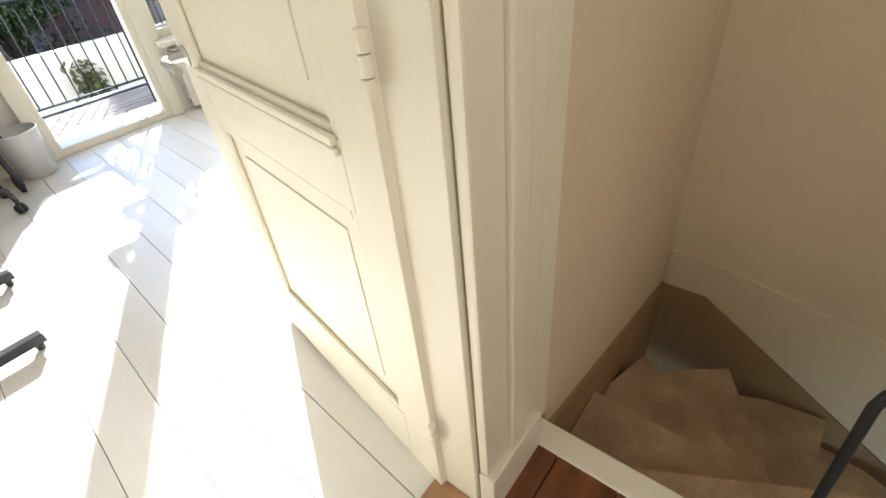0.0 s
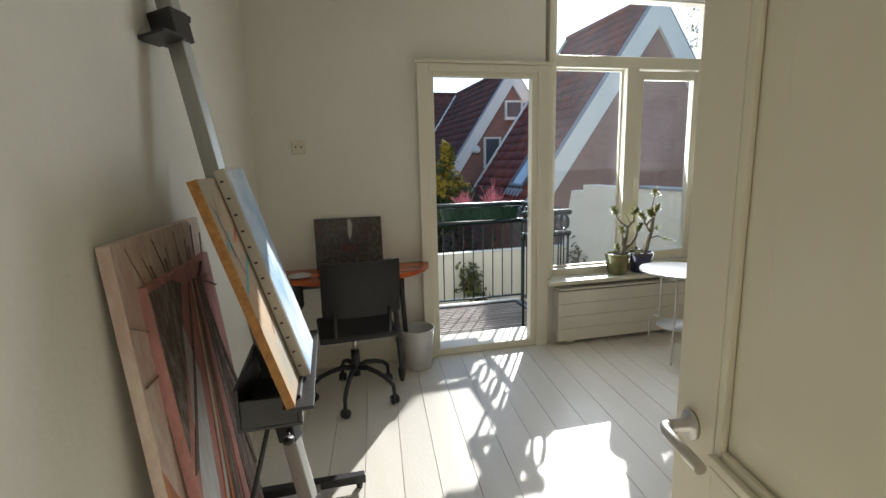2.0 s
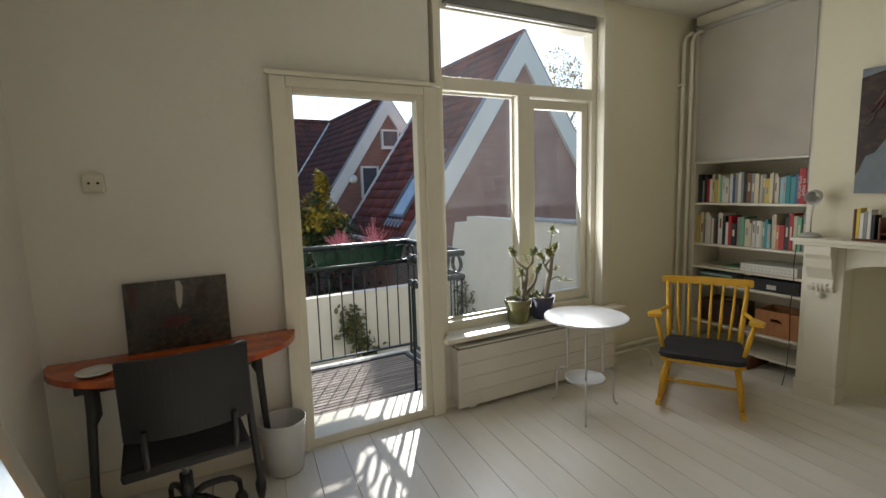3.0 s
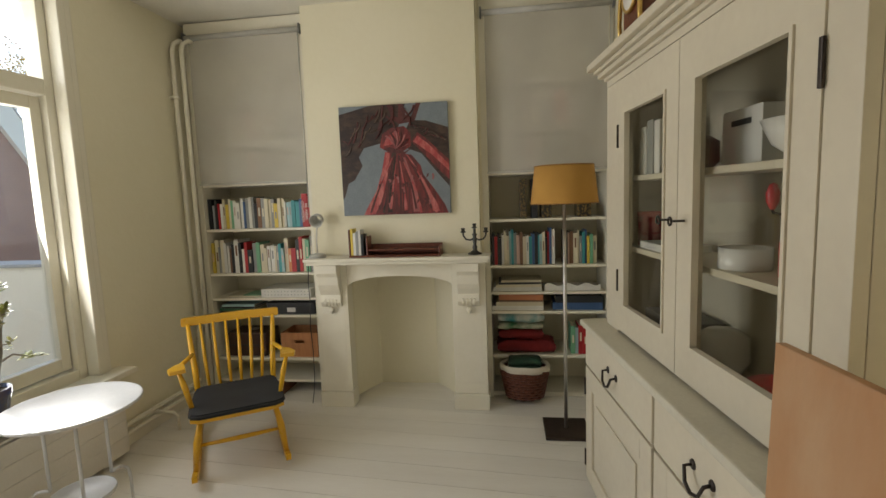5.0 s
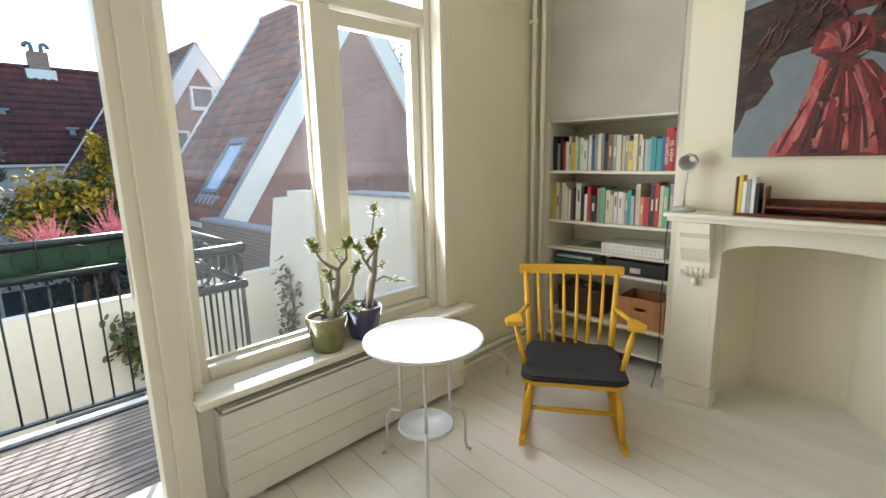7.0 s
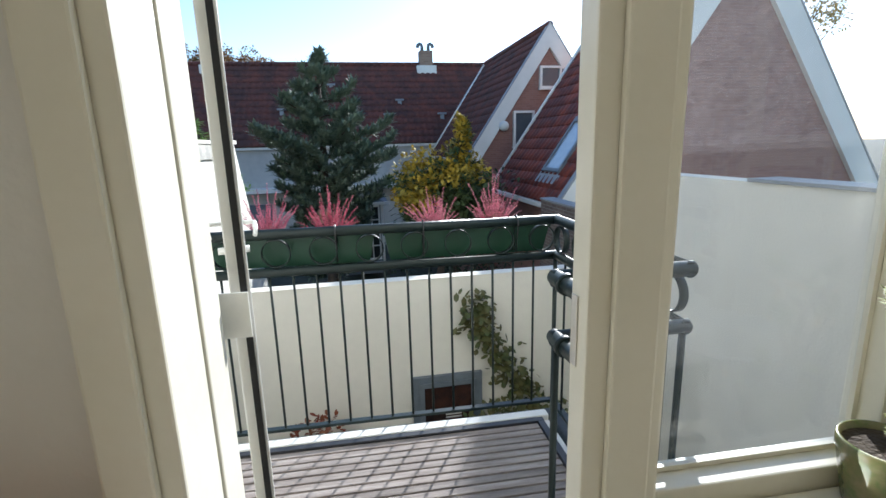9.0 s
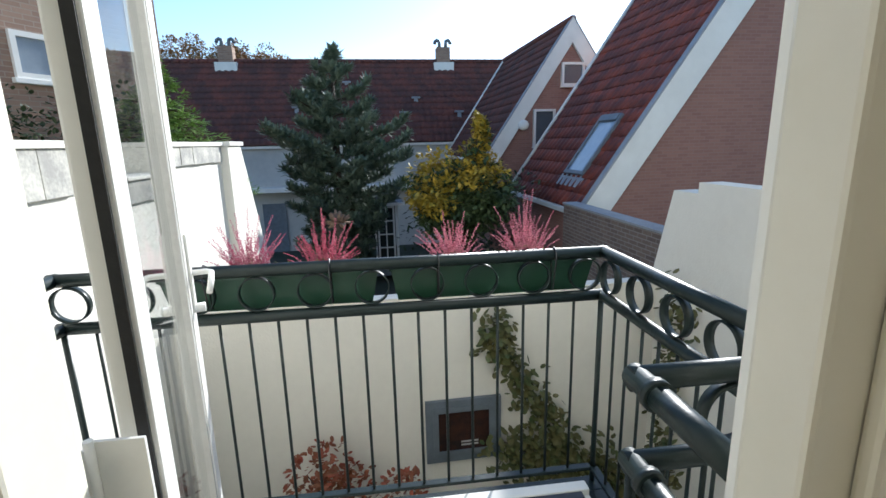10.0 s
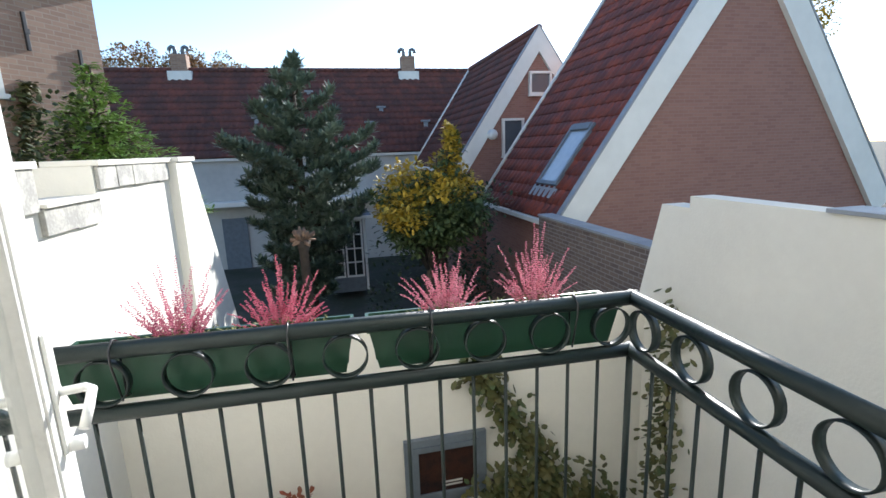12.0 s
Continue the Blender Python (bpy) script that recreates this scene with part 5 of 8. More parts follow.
for s in (-1, 1):
    bm = bmesh.new()
    tube(bm, [(s * 0.225, 0.175, 0.34), (s * 0.235, 0.22, 0.50), (s * 0.255, 0.31, 0.69), (s * 0.262, 0.345, 0.775)], [0.017, 0.019, 0.016, 0.012], 10)
    part("post", bm, M_YEL, rc)
    bm = bmesh.new()
    tube(bm, [(s * 0.20, -0.20, 0.346), (s * 0.225, -0.225, 0.22), (s * 0.245, -0.24, 0.045)], [0.014, 0.021, 0.014], 10)
    part("leg", bm, M_YEL, rc)
    bm = bmesh.new()
    tube(bm, [(s * 0.19, 0.15, 0.346), (s * 0.215, 0.20, 0.22), (s * 0.245, 0.25, 0.045)], [0.014, 0.021, 0.014], 10)
    part("leg", bm, M_YEL, rc)
    bm = bmesh.new()
    cur = [(-0.34 + 0.85 * q, 0.002 + 0.24 * (q - 0.45) ** 2) for q in (j / 12 for j in range(13))]
    prism(bm, cur + [(u, v + 0.035) for u, v in reversed(cur)], "x", s * 0.245 - 0.014, s * 0.245 + 0.014)
    part("rocker", bm, M_YEL, rc)
    bm = bmesh.new()
    tube(bm, [(s * 0.245, 0.25, 0.595), (s * 0.265, 0.10, 0.61), (s * 0.295, -0.04, 0.615)], [0.012, 0.014, 0.013], 10)
    prism(bm, [(s * 0.255, -0.14), (s * 0.335, -0.15), (s * 0.35, -0.10), (s * 0.32, -0.03), (s * 0.285, 0.0), (s * 0.268, -0.04)], "z", 0.605, 0.627)
    part("armrest", bm, M_YEL, rc)
    bm = bmesh.new()
    tube(bm, [(s * 0.298, -0.09, 0.606), (s * 0.27, -0.12, 0.52), (s * 0.235, -0.14, 0.36)], [0.011, 0.017, 0.012], 10)
    part("arm_support", bm, M_YEL, rc)
    bm = bmesh.new()
    tube(bm, [(s * 0.222, -0.215, 0.20), (s * 0.218, 0.0, 0.19), (s * 0.213, 0.19, 0.20)], [0.008, 0.012, 0.008], 8)
    part("side_stretcher", bm, M_YEL, rc)
for k in range(6):
    f = (k - 2.5) / 2.5
    bm = bmesh.new()
    tube(bm, [(f * 0.155, 0.185, 0.36), (f * 0.175, 0.25, 0.55), (f * 0.19, 0.34, 0.775)], [0.009, 0.0115, 0.007], 8)
    part("spindle", bm, M_YEL, rc)
bm = bmesh.new()
top = [(-0.30 + 0.6 * q, 0.335 + 0.03 * math.sin(math.pi * q)) for q in (j / 14 for j in range(15))]
prism(bm, [(u, v) for u, v in top] + [(u, v + 0.024) for u, v in reversed(top)], "z", 0.762, 0.818)
bmesh.ops.bevel(bm, geom=[e for e in bm.edges if abs(e.verts[0].co.z - e.verts[1].co.z) < 1e-4], offset=0.006, segments=2, affect="EDGES")
part("top_rail", bm, M_YEL, rc)
bm = bmesh.new()
tube(bm, [(-0.225, -0.22, 0.20), (0, -0.22, 0.198), (0.225, -0.22, 0.20)], [0.009, 0.015, 0.009], 8)
part("front_stretcher", bm, M_YEL, rc)

# ---- white side table ----
M_TABW = surf("white_powder_coat", (0.60, 0.60, 0.59), rough=0.35, bump=0.02)
st = thing("side_table", "round white metal side table with curled legs", "table", (2.372, 3.795, 0), 84)
part("tabletop", lathe(bmesh.new(), [(0.0, 0.645), (0.263, 0.648), (0.271, 0.648), (0.275, 0.651), (0.275, 0.663), (0.270, 0.664), (0.265, 0.660), (0.0, 0.660)], 48, cap=False), M_TABW, st)
part("lower_shelf", lathe(bmesh.new(), [(0.0, 0.218), (0.125, 0.218), (0.132, 0.222), (0.132, 0.238), (0.127, 0.238), (0.122, 0.228), (0.0, 0.226)], 36, cap=False), M_TABW, st)
for k in range(3):
    a = 2 * math.pi * k / 3 + 0.4
    ca, sa = math.cos(a), math.sin(a)
    bm = bmesh.new()
    tube(bm, [(r * ca, r * sa, z) for r, z in ((0.135, 0.646), (0.135, 0.40), (0.135, 0.26))], 0.0075, 10)
    tube(bm, [(r * ca, r * sa, z) for r, z in ((0.135, 0.26), (0.15, 0.262), (0.19, 0.26), (0.215, 0.235), (0.225, 0.18), (0.225, 0.06), (0.235, 0.02), (0.255, 0.006))], 0.0075, 10)
    part("leg", bm, M_TABW, st)

# ---- jade plants on the sill ----
M_LEAF = surf("jade_leaf", (0.06, 0.11, 0.025), (0.17, 0.17, 0.03), rough=0.5, scale=9, fine=30, amount=0.7)
M_LEAF_Y = surf("jade_leaf_yellow", (0.27, 0.23, 0.03), (0.13, 0.15, 0.03), rough=0.5, scale=9, amount=0.7)
M_BARK = surf("grey_jade_stem", (0.26, 0.23, 0.18), (0.15, 0.13, 0.10), rough=0.8, scale=20, bump=0.3)
M_SOIL = surf("potting_soil", (0.04, 0.028, 0.02), (0.07, 0.05, 0.03), rough=1.0, scale=40, bump=0.8)


def leaf_disc(bm, c, n, ln, w, th=0.004):
    """One fleshy or flat leaf: a lens-shaped blade from c along n."""
    n = n.normalized()
    s = n.cross(Vector((0, 0, 1)))
    s = s.normalized() if s.length > 0.1 else Vector((1, 0, 0))
    u = s.cross(n)
    rim = [c, c + n * ln * 0.35 + s * w * 0.5, c + n * ln * 0.75 + s * w * 0.45, c + n * ln, c + n * ln * 0.75 - s * w * 0.45, c + n * ln * 0.35 - s * w * 0.5]
    vs = [bm.verts.new(p) for p in rim]
    a, b = bm.verts.new(c + n * ln * 0.5 + u * th), bm.verts.new(c + n * ln * 0.5 - u * th)
    for i in range(6):
        bm.faces.new((vs[i], vs[(i + 1) % 6], a))
        bm.faces.new((vs[(i + 1) % 6], vs[i], b))


def jade(at, pot_col, label, seed, branches, rad_pot, h_pot, leafmat):
    """A potted jade plant; each branch: points in the plane of the sill, start and end radius, leaves, leaf length."""
    random.seed(seed)
    t = thing("potted_plant", label, "plant", at, group="jade plants on the sill")
    r = rad_pot
    part("pot", lathe(bmesh.new(), [(0.0, 0), (r * 0.68, 0), (r * 0.72, 0.006), (r * 0.97, h_pot * 0.80), (r * 1.0, h_pot * 0.82), (r * 1.01, h_pot * 0.98), (r * 0.98, h_pot), (r * 0.92, h_pot), (r * 0.9, h_pot - 0.02), (0, h_pot - 0.02)], 32, cap=False), pot_col, t)
    part("soil", lathe(bmesh.new(), [(0.0, h_pot - 0.012), (r * 0.9, h_pot - 0.018)], 20, cap=False), M_SOIL, t)
    lv = bmesh.new()
    for i, (pts, r0, r1, n, ln) in enumerate(branches):
        P = [Vector((x + rnd(-0.003, 0.003), y, z + h_pot - 0.03)) for x, y, z in pts]
        P = [p for a, b in zip(P, P[1:]) for p in (a, a.lerp(b, 0.5) + Vector((rnd(-0.004, 0.004), rnd(-0.004, 0.004), 0)))] + [P[-1]]
        rs = [0.66 * r0 + (0.8 * r1 - 0.66 * r0) * k / (len(P) - 1) * rnd(0.92, 1.08) for k in range(len(P))]
        part("stem", tube(bmesh.new(), P, rs, 9), M_BARK, t)
        d = (P[-1] - P[-3]).normalized()
        for k in range(int(n * 1.5)):
            a = k * 2.4 + rnd(-0.4, 0.4)
            q = k / (n * 1.5)
            v = d * (0.1 + 0.9 * q) + Vector((math.cos(a), math.sin(a), rnd(-0.2, 0.6)))
            leaf_disc(lv, P[-1] - d * 0.06 * (1 - q), v, ln * rnd(0.6, 1.1), ln * rnd(0.36, 0.55), 0.004)
    part("foliage", lv, leafmat, t, kind="stuff")
    random.seed(7)


M_POTG = surf("green_glaze", (0.10, 0.15, 0.04), (0.26, 0.20, 0.10), rough=0.2, scale=14, amount=0.6, bump=0.02)
M_POTB = surf("blue_glaze", (0.03, 0.05, 0.16), (0.09, 0.07, 0.08), rough=0.18, scale=12, amount=0.6, bump=0.02)
jade((2.17, 4.275, 0.5405), M_POTG, "small jade plant in a green glazed pot on the sill", 11,
     [([(0.035, 0, 0), (0.05, 0, 0.08), (0.07, 0, 0.17), (0.08, 0, 0.245)], 0.040, 0.019, 0, 0.04), ([(0.08, 0, 0.24), (0.03, 0, 0.275), (-0.01, 0, 0.31), (-0.03, 0, 0.36), (-0.055, 0, 0.395)], 0.017, 0.006, 26, 0.048),
      ([(0.08, 0, 0.24), (0.14, 0, 0.29), (0.145, 0.01, 0.35), (0.175, 0.01, 0.37)], 0.017, 0.006, 26, 0.045), ([(0.04, 0, 0.10), (0.02, -0.02, 0.2), (0.0, -0.03, 0.245)], 0.018, 0.007, 24, 0.045),
      ([(0.06, 0, 0.05), (0.14, -0.01, 0.13), (0.165, -0.01, 0.20), (0.195, -0.02, 0.255)], 0.024, 0.007, 24, 0.045), ([(0.02, 0, 0.01), (-0.02, -0.03, 0.07), (-0.03, -0.03, 0.10)], 0.007, 0.004, 16, 0.042),
      ([(0.04, -0.02, 0.01), (0.10, -0.05, 0.05), (0.13, -0.06, 0.06)], 0.007, 0.004, 18, 0.042), ([(0.11, 0, 0.27), (0.085, 0, 0.31), (0.07, 0.01, 0.345)], 0.006, 0.004, 5, 0.04)], 0.100, 0.175, M_LEAF)
jade((2.395, 4.28, 0.5405), M_POTB, "taller jade plant in a dark blue glazed pot on the sill", 23,
     [([(0.02, 0, 0), (0.05, 0, 0.10), (0.08, 0, 0.19), (0.10, 0, 0.30), (0.12, 0, 0.36), (0.145, 0, 0.40)], 0.042, 0.008, 14, 0.046), ([(0.08, 0, 0.18), (0.035, 0, 0.25), (0.01, 0, 0.30), (-0.02, 0, 0.34)], 0.018, 0.007, 34, 0.048),
      ([(0.04, 0, 0.25), (0.08, -0.02, 0.31), (0.05, -0.02, 0.37)], 0.013, 0.006, 40, 0.052), ([(0.07, 0, 0.34), (0.09, 0, 0.43), (0.105, 0, 0.50), (0.10, 0, 0.535)], 0.009, 0.004, 11, 0.062), ([(0.09, 0, 0.14), (0.14, -0.01, 0.16), (0.20, -0.02, 0.13), (0.25, -0.03, 0.115)], 0.010, 0.004, 18, 0.052),
      ([(0.10, 0, 0.22), (0.14, 0, 0.215), (0.155, 0, 0.235)], 0.006, 0.004, 5, 0.042), ([(0.0, 0, 0.02), (-0.06, -0.04, 0.02), (-0.09, -0.05, 0.03)], 0.006, 0.004, 18, 0.042)], 0.098, 0.170, M_LEAF_Y)

# ---- desk corner ----
M_ORANGE = surf("orange_marbled_top", (0.68, 0.15, 0.02), (0.36, 0.05, 0.01), rough=0.22, scale=5, fine=14, stretch=(1, 3, 1), amount=0.8, coat=0.3)
dk = thing("half_round_desk", "half-round orange varnished desk with black turned legs", "desk", (-0.01, 4.283, 0))
bm = bmesh.new()
prism(bm, [(0.57 * math.cos(a), -0.45 * math.sin(a) ** 0.9 if math.sin(a) > 0 else 0.0) for a in (math.pi * k / 32 for k in range(33))], "z", 0.735, 0.765)
bmesh.ops.bevel(bm, geom=[e for e in bm.edges if abs(e.verts[0].co.z - e.verts[1].co.z) < 1e-4], offset=0.008, segments=2, affect="EDGES")
part("tabletop", bm, M_ORANGE, dk)
for x, y, dx in ((0.26, -0.33, 0.035), (-0.35, -0.33, -0.035), (0.35, -0.06, 0.03), (-0.40, -0.06, -0.03)):
    bm = bmesh.new()
    tube(bm, [(x, y, 0.734), (x, y, 0.60), (x + dx * 0.3, y - 0.01, 0.56), (x + dx, y - 0.03, 0.12), (x + dx, y - 0.03, 0.085), (x + dx, y - 0.03, 0.05), (x + dx, y - 0.03, 0.002)], [0.028, 0.03, 0.019, 0.017, 0.026, 0.024, 0.014], 14)
    part("leg", bm, M_BLACK, dk)
part("apron", bx(((-0.42, -0.30, 0.69), (0.30, -0.05, 0.734)), bevel=0.004), M_BLACK, dk)
sau = thing("saucer", "small white saucer on the desk", "saucer", (-0.35, 4.02, 0.7655))
part("dish", lathe(bmesh.new(), [(0.0, 0.0), (0.045, 0.0), (0.075, 0.014), (0.073, 0.018), (0.045, 0.006), (0.0, 0.006)], 28, cap=False), M_PORC, sau)
M_NIGHT = surf("dark_street_paint", (0.012, 0.012, 0.014), (0.05, 0.035, 0.025), rough=0.25, scale=9, fine=30, amount=0.9, bump=0.1)
dp = thing("small_painting", "unframed dark street painting leaning on the desk wall", "painting", (-0.245, 4.228, 0.7665), 0, rx=-7)
part("canvas", bx(((0, 0, 0), (0.47, 0.018, 0.355)), bevel=0.003), M_NIGHT, dp)
for a, mt in (([(.06, .66), (.10, .68), (.11, .93), (.06, .95)], M_PDK), ([(.49, .66), (.51, .56), (.54, .64), (.56, .88), (.53, .97), (.49, .97)], M_PALE), ([(.66, .5), (.78, .6), (.80, .92), (.70, .85)], M_PBR), ([(.34, .3), (.58, .35), (.60, .46), (.36, .46)], M_PDK)):
    bm = bmesh.new()
    prism(bm, [(u * 0.47, v * 0.355) for u, v in a], "y", -0.0012, 0.0)
    part("paint_shape", bm, mt, dp)
# office chair
M_LEATH = surf("black_chair_plastic", (0.011, 0.0115, 0.012), (0.018, 0.018, 0.019), spec=0.35, rough=0.45, fine=120, bump=0.08, bump_scale=200)
oc = thing("office_chair", "black swivel office chair on castors at the desk", "chair", (-0.03, 3.78, 0), 4)


def bent_sheet(w, h, th, curve, nx=10):
    bm = bmesh.new()
    a = [(-w / 2 + w * k / nx, curve * (2 * k / nx - 1) ** 2) for k in range(nx + 1)]
    prism(bm, a + [(u, v + th) for u, v in reversed(a)], "z", 0, h)
    bmesh.ops.bevel(bm, geom=bm.edges[:], offset=0.006, segments=2, affect="EDGES")
    return bm


bm = bent_sheet(0.455, 0.335, 0.022, 0.035)
bmesh.ops.transform(bm, matrix=pose(0.03, -0.262, 0.615, 8, 0, 0), verts=bm.verts[:])
part("backrest", bm, M_LEATH, oc)
part("seat", bx(((-0.22, -0.22, 0.455), (0.25, 0.20, 0.50)), bevel=0.016), M_LEATH, oc)
bm = bmesh.new()
for s in (-0.13, 0.19):
    tube(bm, [(s, -0.255, 0.66), (s, -0.25, 0.55), (s, -0.20, 0.47), (s, -0.05, 0.452)], 0.011, 8)
part("back_bracket", bm, M_BLACK, oc)
bm = bmesh.new()
tube(bm, [(0, 0, 0.30), (0, 0, 0.455)], 0.016, 12)
part("gas_lift", bm, M_CHROME, oc)
bm = bmesh.new()
tube(bm, [(0, 0, 0.15), (0, 0, 0.32)], 0.027, 14)
part("column", bm, M_BLACK, oc)
bm = bmesh.new()
tube(bm, [(0.04, -0.05, 0.44), (0.20, -0.06, 0.435), (0.27, -0.06, 0.43)], 0.006, 8)
part("lever", bm, M_BLACK, oc)
for k in range(5):
    a = radians(-112 + 72 * k)
    ca, sa = math.cos(a), math.sin(a)
    bm = bmesh.new()
    tube(bm, [(r * ca, r * sa, z) for r, z in ((0.02, 0.20), (0.08, 0.21), (0.16, 0.19), (0.23, 0.16), (0.27, 0.12), (0.275, 0.07))], [0.017, 0.017, 0.015, 0.014, 0.013, 0.012], 10)
    lg = part("leg", bm, M_BLACK, oc)
    bm = bmesh.new()
    for s in (-0.013, 0.013):
        m = Matrix.Translation((0.275 * ca, 0.275 * sa, 0.03)) @ pose(0, 0, 0, 0, 90, math.degrees(a) + 60) @ Matrix.Translation((0, 0, s))
        for v in lathe(bm, [(0.0, -0.009), (0.026, -0.009), (0.029, 0.0), (0.026, 0.009), (0.0, 0.009)], 16, cap=False).verts[-80:]:
            v.co = m @ v.co
    tube(bm, [(0.275 * ca, 0.275 * sa, 0.08), (0.275 * ca, 0.275 * sa, 0.04)], 0.012, 8)
    part("castor", bm, M_BLACK, lg)
bn = thing("waste_bin", "white plastic waste bin beside the desk", "bin", (0.44, 4.13, 0))
part("body", lathe(bmesh.new(), [(0.0, 0.002), (0.095, 0.002), (0.10, 0.01), (0.122, 0.285), (0.127, 0.30), (0.123, 0.303), (0.117, 0.29), (0.096, 0.014), (0.0, 0.012)], 36, cap=False), M_TABW, bn)

# ---- easel with canvases ----
room_things = set(scene.objects)
M_ALU = surf("brushed_aluminium", (0.50, 0.51, 0.50), rough=0.38, metal=0.85, stretch=(1, 1, 0.1))
ea = thing("easel", "black and aluminium studio easel standing by the wall", "easel", (0, 0, 0))
for y, x1 in ((2.985, -0.105), (2.39, -0.16)):
    part("foot_bar", bx(((x1 - 0.56, y - 0.02, 0.03), (x1, y + 0.02, 0.07)), bevel=0.004), M_BLACK, ea)
    for x in (x1 - 0.03, x1 - 0.53):
        part("foot_pad", lathe(bmesh.new(), [(0.014, 0.001), (0.016, 0.02), (0.010, 0.03)], 10, (x, y, 0)), M_BLACK, ea)
part("cross_bar", bx(((-0.345, 2.411, 0.035), (-0.31, 2.964, 0.065)), bevel=0.004), M_ALU, ea)
MB, MT = Vector((-0.325, 2.69, 0.10)), Vector((-0.69, 2.84, 2.12))


def mast_at(q):
    return MB.lerp(MT, q)


bm = bmesh.new()
ax = (MT - MB).normalized()
rot = ax.to_track_quat("Z", "Y").to_matrix().to_4x4()
box(bm, (-0.022, -0.03, 0.0), (0.022, 0.03, (MT - MB).length), 0.004, Matrix.Translation(MB) @ rot)
part("mast", bm, M_ALU, ea)
bm = bmesh.new()
box(bm, (-0.03, -0.036, -0.04), (0.03, 0.036, 0.10), 0.004, Matrix.Translation(MB) @ rot)
part("hinge_sleeve", bm, M_BLACK, ea)
bm = bmesh.new()
box(bm, (-0.03, -0.036, 0.36), (0.03, 0.036, 0.46), 0.004, Matrix.Translation(MB) @ rot)
part("slide_clamp", bm, M_BLACK, ea)
bm = bmesh.new()
box(bm, (-0.032, -0.05, 1.84), (0.055, 0.04, 1.94), 0.004, Matrix.Translation(MB) @ rot)
box(bm, (0.02, -0.06, 1.84), (0.13, 0.05, 1.85), 0.002, Matrix.Translation(MB) @ rot)
part("top_clamp", bm, M_BLACK, ea)
bm = bmesh.new()
p = mast_at(0.96)
tube(bm, [p + Vector((0.0, 0.04, -0.03)), p + Vector((0.02, 0.10, -0.02))], 0.007, 8)
lathe(bm, [(0.0, -0.012), (0.022, -0.01), (0.024, 0.008), (0.0, 0.012)], 12, p + Vector((0.02, 0.11, -0.02)), cap=False)
part("knob", bm, M_BLACK, ea)
bm = bmesh.new()
p = mast_at(0.2)
tube(bm, [p, p + Vector((0.01, -0.09, 0.0))], 0.007, 8)
lathe(bm, [(0.0, -0.012), (0.020, -0.01), (0.022, 0.008), (0.0, 0.012)], 12, p + Vector((0.01, -0.10, 0)), cap=False)
part("knob", bm, M_BLACK, ea)
bm = bmesh.new()
tube(bm, [(-0.60, 2.62, 0.06), (-0.50, 2.66, 0.40), (-0.44, 2.70, 0.62)], 0.009, 8)
part("rear_strut", bm, M_BLACK, ea)
part("paint_tray", bx(((-0.50, 2.36, 0.70), (-0.31, 2.80, 0.712)), ((-0.322, 2.36, 0.7125), (-0.31, 2.80, 0.80)), ((-0.50, 2.36, 0.7125), (-0.488, 2.80, 0.84)), ((-0.487, 2.36, 0.7125), (-0.323, 2.372, 0.80)), bevel=0.003), M_BLACK, ea)
part("canvas_ledge", bx(((-0.36, 2.30, 0.778), (-0.27, 2.98, 0.79)), bevel=0.002), M_BLACK, ea)
M_BOARD = surf("paint_smeared_board", (0.46, 0.29, 0.15), (0.30, 0.27, 0.21), rough=0.7, scale=7, fine=22, amount=0.75, stretch=(1, 1, 0.7))
M_SKYP = surf("painted_clouds", (0.18, 0.34, 0.56), (0.66, 0.70, 0.72), rough=0.5, scale=5, fine=18, amount=0.55)
M_LINEN = surf("raw_canvas_edge", (0.66, 0.62, 0.54), rough=0.9, fine=200)
lean = 16.4
bd = thing("painting_board", "wooden board smeared with paint on the easel", "board", (-0.345, 2.295, 0.791), ry=-lean)
part("panel", bx(((0, 0, 0), (0.024, 0.68, 0.69)), bevel=0.002), M_BOARD, bd)
for mt, z0, y0, z1, y1, w in ((BOOK_MAT["t"], 0.36, 0.02, 0.44, 0.20, 0.011), (BOOK_MAT["b"], 0.40, 0.09, 0.62, 0.03, 0.006), (BOOK_MAT["g"], 0.52, 0.03, 0.66, 0.10, 0.005), (BOOK_MAT["r"], 0.50, 0.12, 0.53, 0.19, 0.007),
                              (BOOK_MAT["d"], 0.46, 0.06, 0.60, 0.05, 0.004), (BOOK_MAT["t"], 0.49, 0.01, 0.53, 0.10, 0.007), (BOOK_MAT["n"], 0.20, 0.12, 0.26, 0.20, 0.008), (BOOK_MAT["l"], 0.10, 0.10, 0.18, 0.17, 0.006), (BOOK_MAT["b"], 0.40, 0.55, 0.46, 0.61, 0.007)):
    bm = bmesh.new()
    prism(bm, [(y0, z0 - w), (y0 + 0.006, z0 + w), (y1, z1 + w * 0.6), (y1 + 0.004, z1 - w * 0.5)], "x", 0.0242, 0.0247)
    part("paint_stroke", bm, mt, bd)
part("raw_edge", bx(((-0.001, -0.004, 0.0), (0.025, -0.0005, 0.69))), surf("chipboard_edge", (0.50, 0.26, 0.08), (0.30, 0.14, 0.05), rough=0.8, scale=50), bd)
sk = thing("canvas", "sky painting with clouds on stapled canvas on the easel", "painting", (-0.318, 2.50, 0.791), ry=-lean)
part("stretched_canvas", bx(((0, 0, 0), (0.034, 0.31, 0.715)), bevel=0.003), M_LINEN, sk)
part("paint_layer", bx(((0.0342, 0.006, 0.006), (0.036, 0.304, 0.709))), M_SKYP, sk)
bm = bmesh.new()
for k in range(13):
    box(bm, (0.008, -0.0012, 0.04 + k * 0.053), (0.018, -0.0002, 0.046 + k * 0.053))
